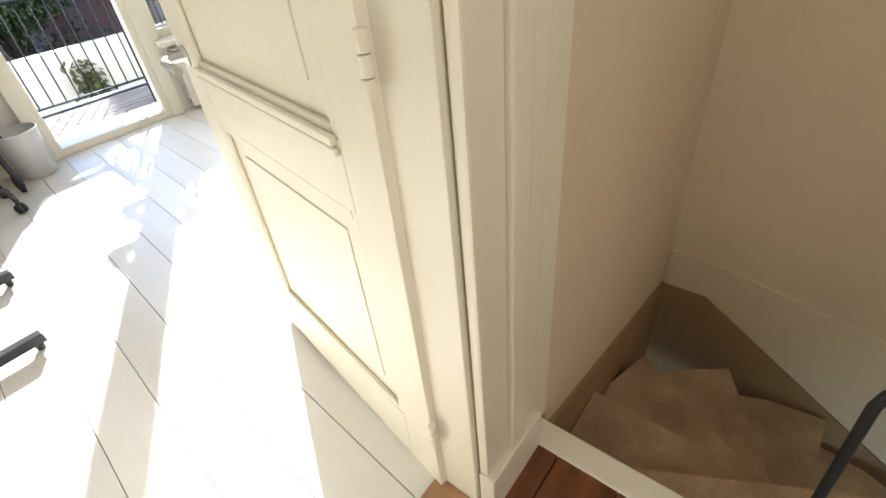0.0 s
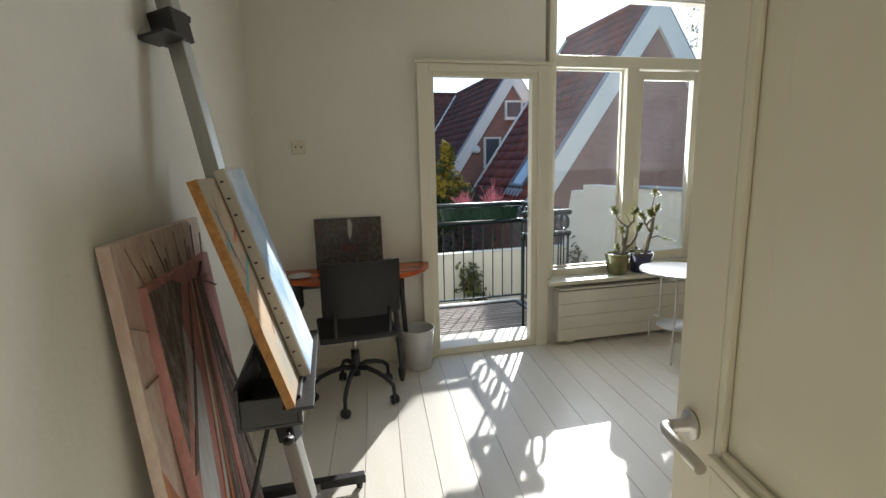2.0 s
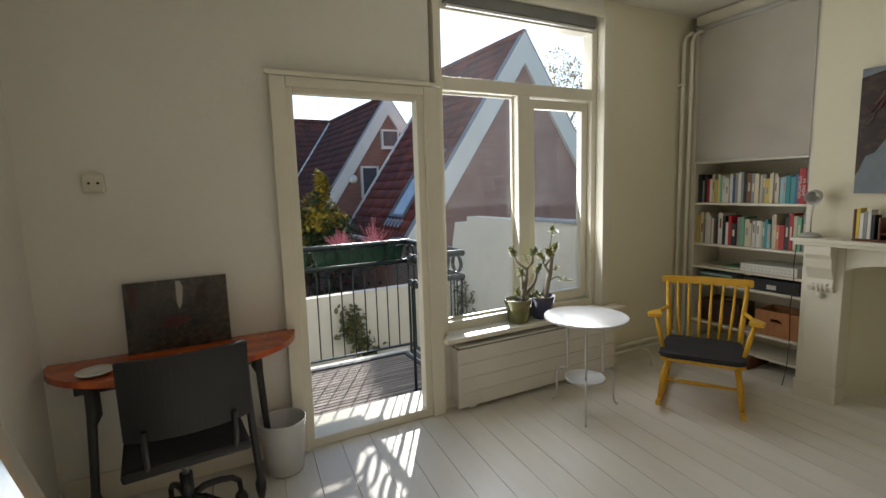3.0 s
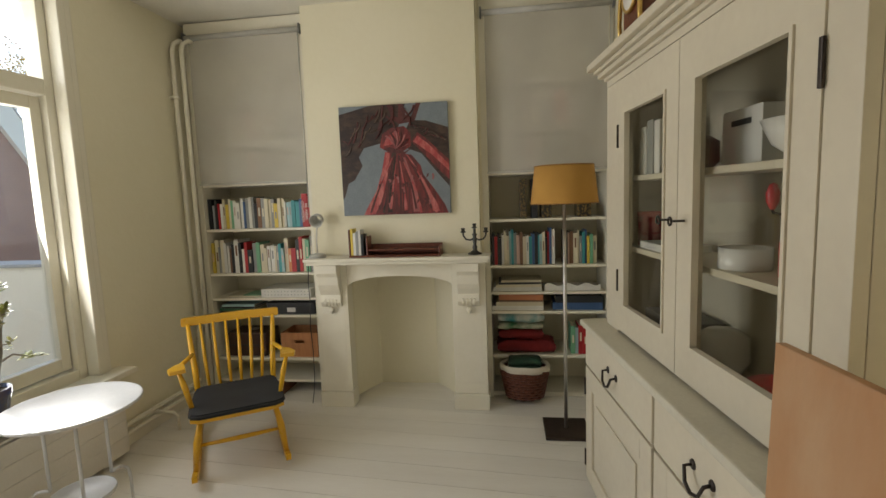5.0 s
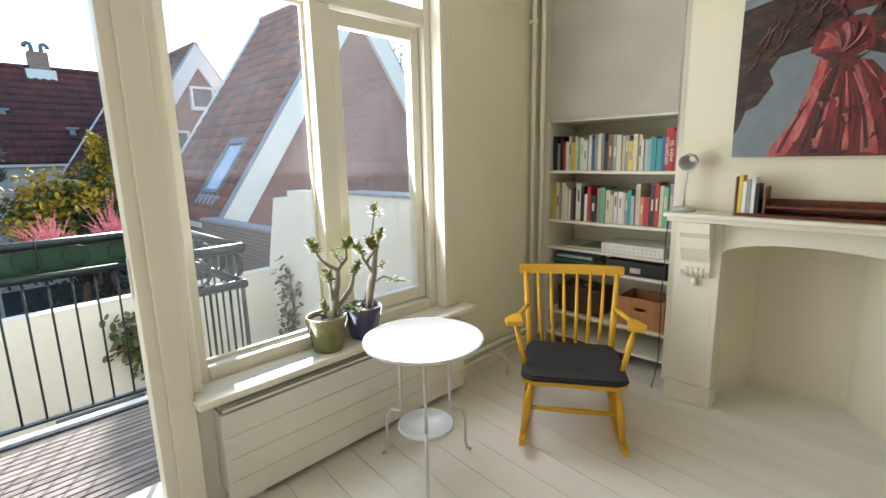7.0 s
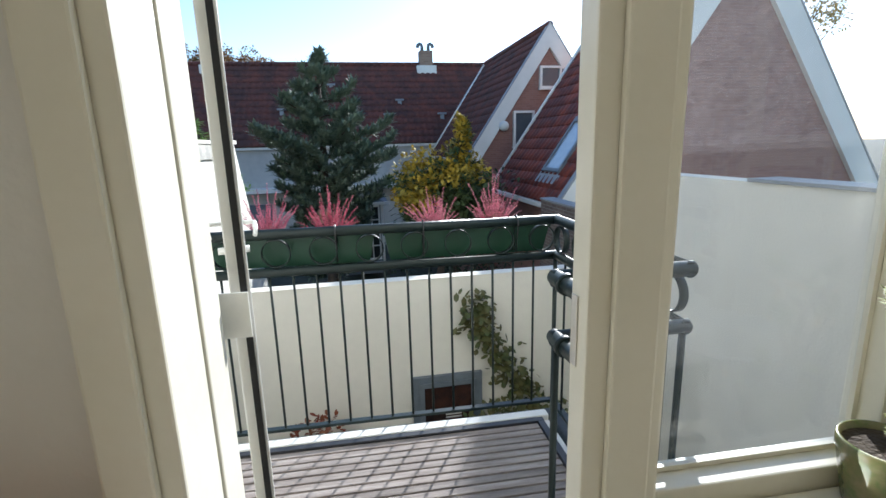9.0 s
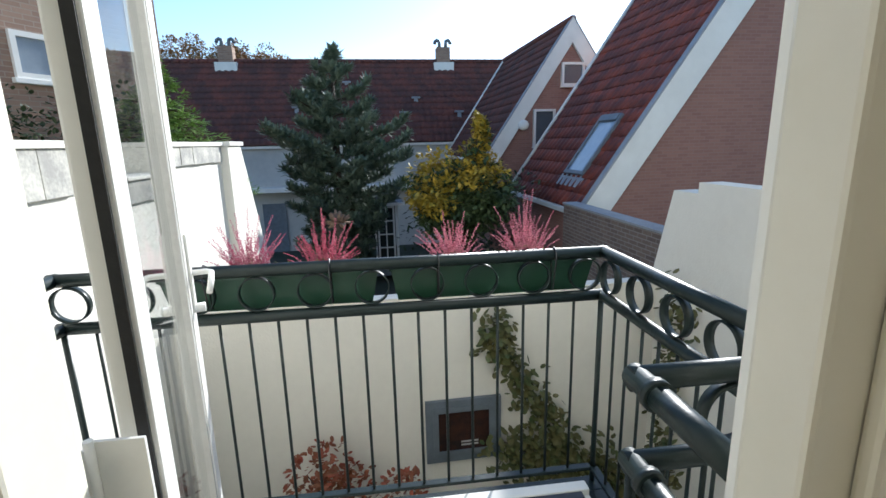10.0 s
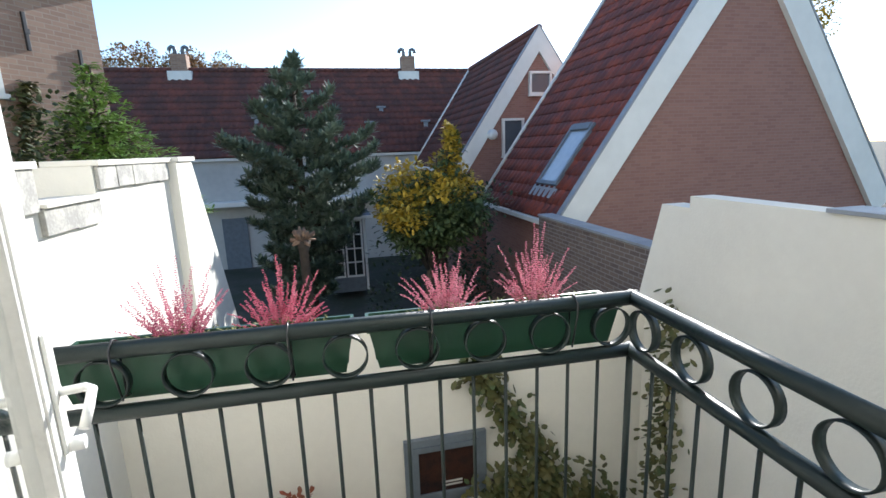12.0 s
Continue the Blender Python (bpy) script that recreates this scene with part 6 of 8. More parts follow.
part("staples", bm, M_BLACK, sk)

for ob in sorted(set(scene.objects) - room_things, key=lambda o: o.name):
    if ob.parent is None:
        ob.matrix_world = Matrix.Translation((0.06, -0.11, 0)) @ ob.matrix_world

M_PKB, M_PKL, M_BRN, M_ORG, M_PBL = (surf("acrylic_" + n, a, b, rough=0.55, scale=16, fine=60, bump=0.2, amount=0.8, stretch=(1, 2.5, 0.5)) for n, a, b in (
    ("dusty_pink", (0.60, 0.30, 0.28), (0.42, 0.20, 0.18)), ("pale_pink", (0.76, 0.68, 0.58), (0.62, 0.46, 0.40)), ("bark", (0.14, 0.085, 0.06), (0.42, 0.31, 0.26)), ("orange", (0.66, 0.24, 0.07), (0.40, 0.16, 0.09)), ("ice_blue", (0.58, 0.68, 0.74), (0.54, 0.50, 0.50))))


def wall_canvas(label, y0, w, h, foot, tilt, roll, polys, base):
    t = new("canvas")
    t.matrix_world = pose(left_x(y0) + foot, y0, 0.004, 0, 0, -2.9) @ pose(0, 0, 0, roll, -tilt, 0)
    tagged(t, label, "painting")
    part("stretched_canvas", bx(((0, 0, 0), (0.034, w, h)), bevel=0.003), base, t)
    for i, (mt, pts) in enumerate(polys):
        bm = bmesh.new()
        prism(bm, [(u * w, v * h) for u, v in pts], "x", 0.0342, 0.0350 + 0.0004 * i)
        part("paint_shape", bm, mt, t)
    return t


def trunk(u0, v0, u1, v1, w0, w1):
    return [(u0 - w0, v0), (u0 + w0, v0), ((u0 + u1) / 2 + (w0 + w1) / 2 + 0.01, (v0 + v1) / 2), (u1 + w1, v1), (u1 - w1, v1), ((u0 + u1) / 2 - (w0 + w1) / 2 + 0.01, (v0 + v1) / 2)]


wall_canvas("large unframed pink painting of bare trees against the wall", 2.15, 0.69, 1.30, 0.105, 4.2, 0.0,
            [(M_ORG, [(0.0, 0.0), (.12, 0.0), (.14, .36), (0.0, .52)])] + [(M_BRN, trunk(.50 + .04 * k + rnd(-.03, .03), .62 + .04 * (k % 3), .10 + .125 * k, .985 - .03 * (k % 2), .011, .003)) for k in range(8)] + [(M_BRN, trunk(.38 + .1 * k, .80, .28 + .16 * k, .93, .006, .002)) for k in range(4)] + [(M_BRN, trunk(.2, .78, .01, .83, .008, .004)), (M_BRN, trunk(.5, .70, .02, .70, .012, .006))], M_PKL)
def fan_strip(u0, v0, u1, v1, w0, w1, bow):
    """A tapering painted trunk, slightly bowed and knotted, from its foot to its crown."""
    A, B = [], []
    for k in range(9):
        q = k / 8
        u, v, w = u0 + (u1 - u0) * q + bow * math.sin(math.pi * q), v0 + (v1 - v0) * q, (w0 + (w1 - w0) * q) * rnd(0.8, 1.2)
        A.append((min(max(u - w, 0), 1), v))
        B.append((min(max(u + w, 0), 1), v))
    return A + B[::-1]


random.seed(77)
M_GRYP = surf("acrylic_grey_bark", (0.34, 0.31, 0.28), (0.12, 0.09, 0.08), rough=0.55, scale=22, fine=70, bump=0.2, amount=0.8, stretch=(1, 2.5, 0.6))
M_DRKP = surf("acrylic_dark_bark", (0.07, 0.045, 0.035), (0.16, 0.10, 0.08), rough=0.55, scale=22, bump=0.2, amount=0.7)
wall_canvas("unframed painting of pink and brown tree trunks leaning in front", 2.24, 0.56, 1.17, 0.165, 6.0, 0.0,
            [(M_GRYP, [(0.0, .55), (.42, .96), (.30, .985), (0.0, .985)]), (M_PBL, [(.02, .42), (.30, .86), (.38, .70), (.22, .30), (.06, .22)]), (M_ORG, [(0.0, 0.0), (.22, 0.0), (.24, .22), (.12, .30), (0.0, .34)]),
             (M_GRYP, [(.66, .93), (.995, .55), (.995, .10), (.90, .05)])]
            + [(mt, fan_strip(u, v, .52 + .18 * u, .95, w, .008, bw)) for mt, u, v, w, bw in (
                (M_DRKP, .03, .50, .030, .03), (M_ORG, .20, .06, .035, .04), (M_DRKP, .24, .02, .018, .04), (M_PBL, .29, .20, .022, .02), (M_ORG, .33, .0, .030, .01), (M_DRKP, .37, .0, .012, .02), (M_GRYP, .44, .0, .045, .0), (M_DRKP, .50, .0, .016, .0),
                (M_DRKP, .40, .0, .010, .02), (M_PKB, .64, .0, .075, .0), (M_DRKP, .76, .0, .022, -.02), (M_GRYP, .84, .0, .040, -.03), (M_DRKP, .90, .0, .022, -.02), (M_DRKP, .985, .22, .022, -.05), (M_GRYP, .98, .40, .022, -.04), (M_DRKP, .985, .52, .018, -.03))]
            + [(M_DRKP, fan_strip(.66, .94, .8 + .1 * k, .985 - .05 * k, .010, .003, .02)) for k in range(3)], M_PKB)
# board with paint marks leaning near the cabinet
pb = thing("wooden_board", "brown wooden board with white paint marks by the cabinet", "panel", (1.50, 1.315, 0.001), 4, rx=1.5)
part("panel", bx(((-0.55, 0, 0), (0.0, 0.02, 1.24)), bevel=0.003), surf("old_varnished_panel", (0.40, 0.19, 0.075), (0.52, 0.36, 0.22), rough=0.5, scale=5, fine=25, amount=0.35, stretch=(1, 1, 0.4)), pb)

# ---- balcony ----
room_things = set(scene.objects)
M_PVC = surf("white_door_paint", (0.80, 0.79, 0.74), (0.74, 0.73, 0.68), rough=0.4, scale=4, bump=0.04)
bal = structure("balcony_slab", bx(((-0.16, 4.475, -0.22), (2.0, 5.80, -0.135)), ((-0.16, 5.74, -0.134), (2.0, 5.80, -0.06)), ((1.96, 4.475, -0.134), (2.0, 5.739, -0.09)), bevel=0.006), M_WHITE, "white balcony slab with a slatted wooden deck", "balcony")
# black sheet added over the white slab as shade in the slat gaps
part("membrane", bx(((-0.12, 4.50, -0.1345), (1.95, 5.735, -0.122))), M_BLACK, bal)
k, y = 0, 4.58
while y < 5.69:
    part("slat", bx(((-0.12, y, -0.105), (1.92, y + 0.039, -0.08)), bevel=0.002), M_DECK, bal)
    y += 0.0515
for a, b in (((-0.12, 5.70, -0.12), (1.96, 5.738, -0.065)), ((1.922, 4.50, -0.12), (1.958, 5.699, -0.065)), ((-0.155, 4.50, -0.12), (-0.122, 5.738, -0.065))):
    part("edge_frame", bx((a, b), bevel=0.003), M_BLACK, bal)
part("edge_beam", bx(((-0.16, 5.801, -0.25), (2.1, 5.90, -0.12)), ((2.001, 4.475, -0.25), (2.1, 5.80, -0.12)), bevel=0.005), M_RAIL, bal)
RZ, RL, RB = 1.02, 0.825, -0.045
rail = thing("balcony_railing", "dark green-grey iron balcony railing with rings", "railing", (0, 0, 0))
RP = [(-0.13, 4.475), (-0.13, 5.868), (2.07, 5.868), (2.07, 4.79), (1.63, 4.79), (1.63, 4.475)]
for z, r in ((RZ, 0.026), (RL, 0.024)):
    for (ax_, ay_), (bx_, by_) in zip(RP, RP[1:]):
        bm = bmesh.new()
        d = Vector((bx_ - ax_, by_ - ay_, 0)).normalized() * 0.018
        tube(bm, [Vector((ax_, ay_, z)) - d, Vector((bx_, by_, z)) + d], r, 16)
        part("rail_bar", bm, M_RAIL, rail)
for (ax_, ay_), (bx_, by_) in zip(RP[:4], RP[1:5]):
    bm = bmesh.new()
    lo, hi = (min(ax_, bx_) - 0.018, min(ay_, by_) - 0.018, RB - 0.008), (max(ax_, bx_) + 0.018, max(ay_, by_) + 0.018, RB + 0.008)
    box(bm, lo, hi, 0.002)
    part("bottom_bar", bm, M_RAIL, rail)
for cx, cz in ((1.63, RZ), (1.63, RL)):
    bm = bmesh.new()
    tube(bm, [(cx, 4.71, cz), (cx, 4.735, cz)], 0.033, 16)
    part("sleeve", bm, M_RAIL, rail)


def baluster(x, y):
    bm = bmesh.new()
    tube(bm, [(x, y, RB + 0.008), (x, y, RL - 0.02)], 0.0065, 8)
    part("baluster", bm, M_RAIL, rail)


def ring(x, y, along):
    bm = bmesh.new()
    n, R, w, th = 28, 0.0715, 0.016, 0.005
    prof = [(R, -w), (R, w), (R - th, w), (R - th, -w)]
    loops = []
    for j in range(n):
        a = 2 * math.pi * j / n
        loops.append([bm.verts.new((x + (r * math.cos(a) if along == "x" else q), y + (r * math.cos(a) if along == "y" else q), (RZ + RL) / 2 + r * math.sin(a))) for r, q in prof])
    for j in range(n):
        A, B = loops[j], loops[(j + 1) % n]
        for i in range(4):
            f = bm.faces.new((A[i], A[(i + 1) % 4], B[(i + 1) % 4], B[i]))
            f.smooth = True
    part("ring", bm, M_RAIL, rail)


x = 0.334 - 4 * 0.115
while x < 2.03:
    baluster(x, 5.868)
    x += 0.115
for i in range(10):
    ring(-0.085 + i * 0.2305, 5.868, "x")
y = 4.87
while y < 5.84:
    baluster(2.07, y)
    baluster(-0.13, y)
    y += 0.108
for i in range(5):
    ring(2.07, 5.794 - i * 0.232, "y")
for x in (1.70, 1.80, 1.90, 2.0):
    baluster(x, 4.79)
ring(1.85, 4.79, "x")
for x, y in ((2.07, 5.868), (2.07, 4.79), (1.63, 4.79), (-0.13, 5.868)):
    bm = bmesh.new()
    tube(bm, [(x, y, -0.22), (x, y, RL)], 0.012, 10)
    part("post", bm, M_RAIL, rail)

# flower boxes with heather
M_PLANT = surf("green_plastic", (0.012, 0.055, 0.03), (0.02, 0.07, 0.04), rough=0.4, scale=6, bump=0.04)
M_HEATH = [surf("heather_" + n, a, b, rough=0.8, scale=40, amount=0.9) for n, a, b in (("rose", (0.36, 0.05, 0.12), (0.52, 0.16, 0.23)), ("crimson", (0.40, 0.04, 0.10), (0.55, 0.14, 0.20)), ("pink", (0.48, 0.10, 0.17), (0.62, 0.24, 0.30)))]
M_HGREEN = surf("heather_green", (0.12, 0.16, 0.05), (0.30, 0.30, 0.12), rough=0.8, scale=30, amount=0.8)


def planter(x0, x1, label, clumps):
    t = thing("planter_box", label, "planter", ((x0 + x1) / 2, 5.985, 0.84), group="planters on the railing")
    h = (x1 - x0) / 2
    a, b, zt = h - 0.035, 0.06, 0.15
    bm = bmesh.new()
    V = [[bm.verts.new(p) for p in ((-w, -d, z), (w, -d, z), (w, d, z), (-w, d, z))] for w, d, z in ((a, b, 0.0), (h - 0.008, 0.078, zt - 0.015), (h, 0.086, zt - 0.014), (h, 0.086, zt), (h - 0.012, 0.074, zt), (a + 0.01, 0.055, 0.03))]
    bm.faces.new(list(reversed(V[0])))
    for A, B in zip(V, V[1:]):
        for i in range(4):
            bm.faces.new((A[i], A[(i + 1) % 4], B[(i + 1) % 4], B[i]))
    bm.faces.new(V[-1])
    part("box", bm, M_PLANT, t)
    part("soil", bx(((-h + 0.03, -0.06, 0.09), (h - 0.03, 0.06, 0.125))), M_SOIL, t)
    for s in (-0.55, 0.55):
        bm = bmesh.new()
        tube(bm, [(s * h, -0.115, 0.02), (s * h, -0.150, 0.15), (s * h, -0.148, 0.19), (s * h, -0.118, 0.212), (s * h, -0.09, 0.20), (s * h, -0.088, 0.02), (s * h, 0.06, -0.004)], 0.0035, 6)
        part("hanger", bm, M_BLACK, t)
    for cx, mi, ht, spread in clumps:
        p = thing("heather_plant", f"{('rose', 'crimson', 'pink')[mi]} flowering heather in a green planter box", "plant", (cx, 5.985, 0.955), group="heather plants")
        fl_, gr_ = bmesh.new(), bmesh.new()
        for s in range(58):
            a = rnd(0, 6.283)
            r = rnd(0, 1) ** 0.7
            base = Vector((math.cos(a) * 0.05 * r, math.sin(a) * 0.035 * r, 0.0))
            tip = Vector((math.cos(a) * spread * r * rnd(0.7, 1.15) + rnd(-0.03, 0.03), math.sin(a) * 0.09 * r, ht * (rnd(0.85, 1.12) if s % 7 == 0 else rnd(0.38, 0.84)) * (1 - 0.30 * r)))
            n = int(22 * tip.length / 0.22)
            for k in range(n):
                q = 0.15 + 0.85 * k / n
                c = base.lerp(tip, q) + Vector((-0.10 * tip.x * q * (1 - q), 0, 0.05 * q * (1 - q)))
                w = 0.011 * (1.15 - 0.75 * q)
                for _ in range(3):
                    aa = rnd(0, 6.283)
                    nn = Vector((math.cos(aa), math.sin(aa), rnd(-0.2, 0.7)))
                    leaf_disc(fl_ if k > 3 or rnd(0, 1) < 0.4 else gr_, c, nn, w * rnd(0.8, 1.3), w * 0.7, 0.0022)
        for s in range(160):
            a = rnd(0, 6.283)
            c = Vector((rnd(-spread, spread) * 0.9, rnd(-0.06, 0.06), rnd(0.0, 0.05)))
            leaf_disc(gr_, c, Vector((math.cos(a), math.sin(a), rnd(0.2, 1.2))), rnd(0.012, 0.028), 0.006, 0.0015)
        part("blossom", fl_, M_HEATH[mi], p, kind="stuff")
        part("foliage", gr_, M_HGREEN, p, kind="stuff")


random.seed(5)
planter(0.22, 1.10, "dark green plastic planter box hung outside the railing", [(0.556, 0, 0.30, 0.19), (0.866, 1, 0.29, 0.17)])
planter(1.14, 2.05, "dark green plastic planter box hung by the railing corner", [(1.426, 2, 0.27, 0.17), (1.755, 2, 0.33, 0.20)])

# balcony door leaf, swung out
lf = thing("balcony_door", "white glazed balcony door swung open to the outside", "door", (0.725, 4.64, 0.07), 105.5)
LW, LH = 0.70, 2.0
part("stile", bx(((0.004, -0.048, 0), (0.09, 0, LH)), bevel=0.004), M_PVC, lf)
ls = part("stile", bx(((LW - 0.09, -0.048, 0), (LW, 0, LH)), bevel=0.004), M_PVC, lf)
part("rail", bx(((0.0905, -0.048, 0), (LW - 0.0905, 0, 0.12)), bevel=0.004), M_PVC, lf)
part("rail", bx(((0.0905, -0.048, LH - 0.09), (LW - 0.0905, 0, LH)), bevel=0.004), M_PVC, lf)
part("bead", bx(((0.0905, -0.044, 0.12), (0.105, -0.004, LH - 0.0905)), ((LW - 0.105, -0.044, 0.12), (LW - 0.0905, -0.004, LH - 0.0905)), bevel=0.003), M_PALE, lf)
g = part("pane", bx(((0.1055, -0.027, 0.1205), (LW - 0.1055, -0.022, LH - 0.0905))), M_GLASS, lf, "clear door pane")
g.visible_shadow = False
part("seal", bx(((-0.004, -0.040, 0.0), (0.0035, -0.024, LH))), M_RUBBER, lf)
for side in (-1, 1):
    y0 = -0.048 if side < 0 else 0.0
    part("handle_plate", bx(((LW - 0.065, min(y0, y0 + side * 0.008), 0.99), (LW - 0.03, max(y0, y0 + side * 0.008), 1.21)), bevel=0.004), M_PVC, ls)
    bm = bmesh.new()
    tube(bm, [(LW - 0.048, y0, 1.10), (LW - 0.048, y0 + side * 0.045, 1.10), (LW - 0.06, y0 + side * 0.056, 1.099), (LW - 0.10, y0 + side * 0.056, 1.085), (LW - 0.125, y0 + side * 0.050, 1.06)], 0.008, 10)
    part("handle", bm, M_PVC, ls, "white lever handle")
    bm = bmesh.new()
    tube(bm, [(LW - 0.048, y0, 1.0), (LW - 0.048, y0 + side * 0.03, 1.0)], 0.013, 12)
    part("lock_cylinder", bm, M_PVC, ls)
to_leaf = pose(0.725, 4.64, 0.07, 0, 0, 105.5).inverted()
for z in (0.27, 0.98, 1.76):
    bm = bmesh.new()
    box(bm, (0.702, 4.616, z), (0.772, 4.6225, z + 0.115), 0.001)
    box(bm, (0.672, 4.562, z + 0.01), (0.679, 4.606, z + 0.105), 0.001)
    prism(bm, [(0.672, 4.606), (0.679, 4.603), (0.704, 4.617), (0.702, 4.6225)], "z", z + 0.01, z + 0.105)
    tube(bm, [(0.698, 4.614, z - 0.004), (0.698, 4.614, z + 0.119)], 0.007, 10)
    bmesh.ops.transform(bm, matrix=to_leaf, verts=bm.verts[:])
    part("hinge", bm, M_PVC, lf, "white painted plate hinge")

# where the balcony hangs against the door
for ob in sorted(set(scene.objects) - room_things, key=lambda o: o.name):
    if ob.parent is None:
        ob.matrix_world = Matrix.Translation((-0.08, 0, 0)) @ ob.matrix_world

# ---- yard ----
house_things = set(scene.objects) - yard_walls
structure("wall_cap_east", bx(((4.27, 4.58, 1.061), (4.58, 6.9, 1.091)), bevel=0.005), M_LEAD, "grey lead capping on the garden wall", "trim")
structure("wall_cap_yard", bx(((-0.86, 8.712, -0.099), (4.29, 8.88, -0.082)), bevel=0.005), M_RENDER, "plain capping of the yard wall", "trim")
PWX = -0.87
pw = structure("wall_cap_west", bx(((-1.25, 4.58, 1.521), (PWX + 0.06, 8.20, 1.57)), ((-1.25, 9.08, 1.521), (PWX + 0.06, 11.0, 1.57)), ((-1.25, 11.01, 1.521), (PWX + 0.14, 11.76, 1.58)), bevel=0.008), M_RENDER, "cream coping slabs on the party wall", "trim")
for y0, y1, z0, z1 in ((4.6, 8.18, 1.22, 1.52), (9.10, 10.95, 1.32, 1.52), (8.2, 9.06, 1.05, 1.25)):
    n = max(int((y1 - y0) / 0.32), 2)
    for k in range(n):
        a, b = y0 + (y1 - y0) * k / n, y0 + (y1 - y0) * (k + 1) / n
        part("facing_stone", bx(((PWX + 0.001, a + 0.004, z0 + rnd(-0.012, 0.012)), (PWX + 0.035 + rnd(0, 0.01), b - 0.004, z1)), bevel=0.006), M_CAP, pw)
part("niche_shelf", bx(((-1.2, 8.2, 1.251), (PWX + 0.07, 9.08, 1.28)), bevel=0.005), M_RENDER, pw)
bm = bmesh.new()
prism(bm, [(11.0, -3.2), (14.37, -3.2), (11.68, 1.52), (11.0, 1.52)], "x", PWX, PWX + 0.11)
structure("party_wall_pier", bm, M_RENDER, "cream rendered pier at the raked wall end", "wall")
# framed panel on the yard wall
M_SLATE = surf("slate_blue_paint", (0.16, 0.19, 0.22), (0.11, 0.13, 0.15), rough=0.5, scale=6, bump=0.1)
fp2 = thing("framed_mirror", "slate blue framed dark mirror hung on the yard wall", "frame", (1.60, 8.719, -2.06))
part("frame", wall_cells(bmesh.new(), 0, 0.86, 0, 0.76, -0.05, 0.0, [(0.12, 0.74, 0.12, 0.64)]), M_SLATE, fp2)
part("inner_moulding", wall_cells(bmesh.new(), 0.08, 0.78, 0.08, 0.68, -0.065, -0.0505, [(0.14, 0.72, 0.14, 0.62)]), M_SLATE, fp2)
part("panel", bx(((0.12, -0.02, 0.12), (0.74, -0.002, 0.64))), surf("dark_mirror", (0.02, 0.015, 0.015), (0.07, 0.03, 0.02), rough=0.12, scale=7, bump=0.0), fp2)
part("lettering", bx(((0.40, -0.024, 0.17), (0.60, -0.0205, 0.19)), ((0.40, -0.024, 0.21), (0.60, -0.0205, 0.23))), M_PALE, fp2)

# ---- foliage ----
M_VINE = surf("vine_leaf", (0.05, 0.085, 0.025), (0.11, 0.10, 0.03), rough=0.6, scale=7, fine=20, amount=0.8)
M_PINE = surf("blue_pine_needles", (0.055, 0.10, 0.068), (0.15, 0.20, 0.14), rough=0.7, scale=2.5, fine=10, amount=0.8)
M_CONI = surf("bright_conifer", (0.12, 0.22, 0.04), (0.20, 0.32, 0.06), rough=0.7, scale=3, fine=12, amount=0.8)
M_YELLOW = surf("yellowing_leaf", (0.20, 0.18, 0.02), (0.52, 0.36, 0.04), rough=0.6, scale=1.3, fine=6, amount=0.9)
M_AUTUMN = surf("autumn_leaf", (0.40, 0.19, 0.08), (0.28, 0.20, 0.09), rough=0.7, scale=0.8, fine=3, amount=0.9)
M_REDL = surf("red_acer_leaf", (0.26, 0.04, 0.02), (0.18, 0.06, 0.02), rough=0.6, scale=6, amount=0.8)
M_DKL = surf("dark_shrub_leaf", (0.02, 0.04, 0.015), (0.04, 0.06, 0.02), rough=0.6, scale=3, amount=0.8)
M_TRUNK = surf("tree_bark", (0.10, 0.075, 0.055), (0.05, 0.04, 0.03), rough=0.9, scale=9, bump=0.5)


def leaf_cloud(bm, c, rad, n, size, droop=0.0, squash=1.0):
    """Leaves scattered through an uneven clump."""
    for _ in range(n):
        d = Vector((random.gauss(0, 1), random.gauss(0, 1), random.gauss(0, 1)))
        d = d.normalized() * rnd(0.35, 1.0) ** 0.5 * rad
        d.z *= squash
        nn = d.normalized() * 0.7 + Vector((rnd(-1, 1), rnd(-1, 1), rnd(-0.8, 0.6) - droop))
        leaf_disc(bm, Vector(c) + d, nn, size * rnd(0.7, 1.3), size * rnd(0.4, 0.7), size * 0.06)


def tree(name, label, at, trunk_pts, clumps, leafmat, size, per):
    t = thing(name, label, "tree", at)
    bm = bmesh.new()
    for pts, r0, r1 in trunk_pts:
        k = len(pts)
        tube(bm, pts, [r0 + (r1 - r0) * i / (k - 1) for i in range(k)], 8)
    part("trunk", bm, M_TRUNK, t)
    lv = bmesh.new()
    for c, r in clumps:
        leaf_cloud(lv, c, r, int(per * (r / 0.4) ** 2), size, squash=0.8)
    part("crown", lv, leafmat, t, kind="stuff")
    return t


random.seed(31)
# tall blue pine: whorls of upswept branches with needle tufts
def needle_tuft(bm, c, d, n, ln):
    """A tuft of long needles bunched round a shoot."""
    for _ in range(n):
        v = d * rnd(0.3, 1.2) + Vector((rnd(-1, 1), rnd(-1, 1), rnd(-0.6, 0.9)))
        leaf_disc(bm, c - d * rnd(0, 0.16), v, ln * rnd(0.7, 1.2), ln * 0.24, ln * 0.03)


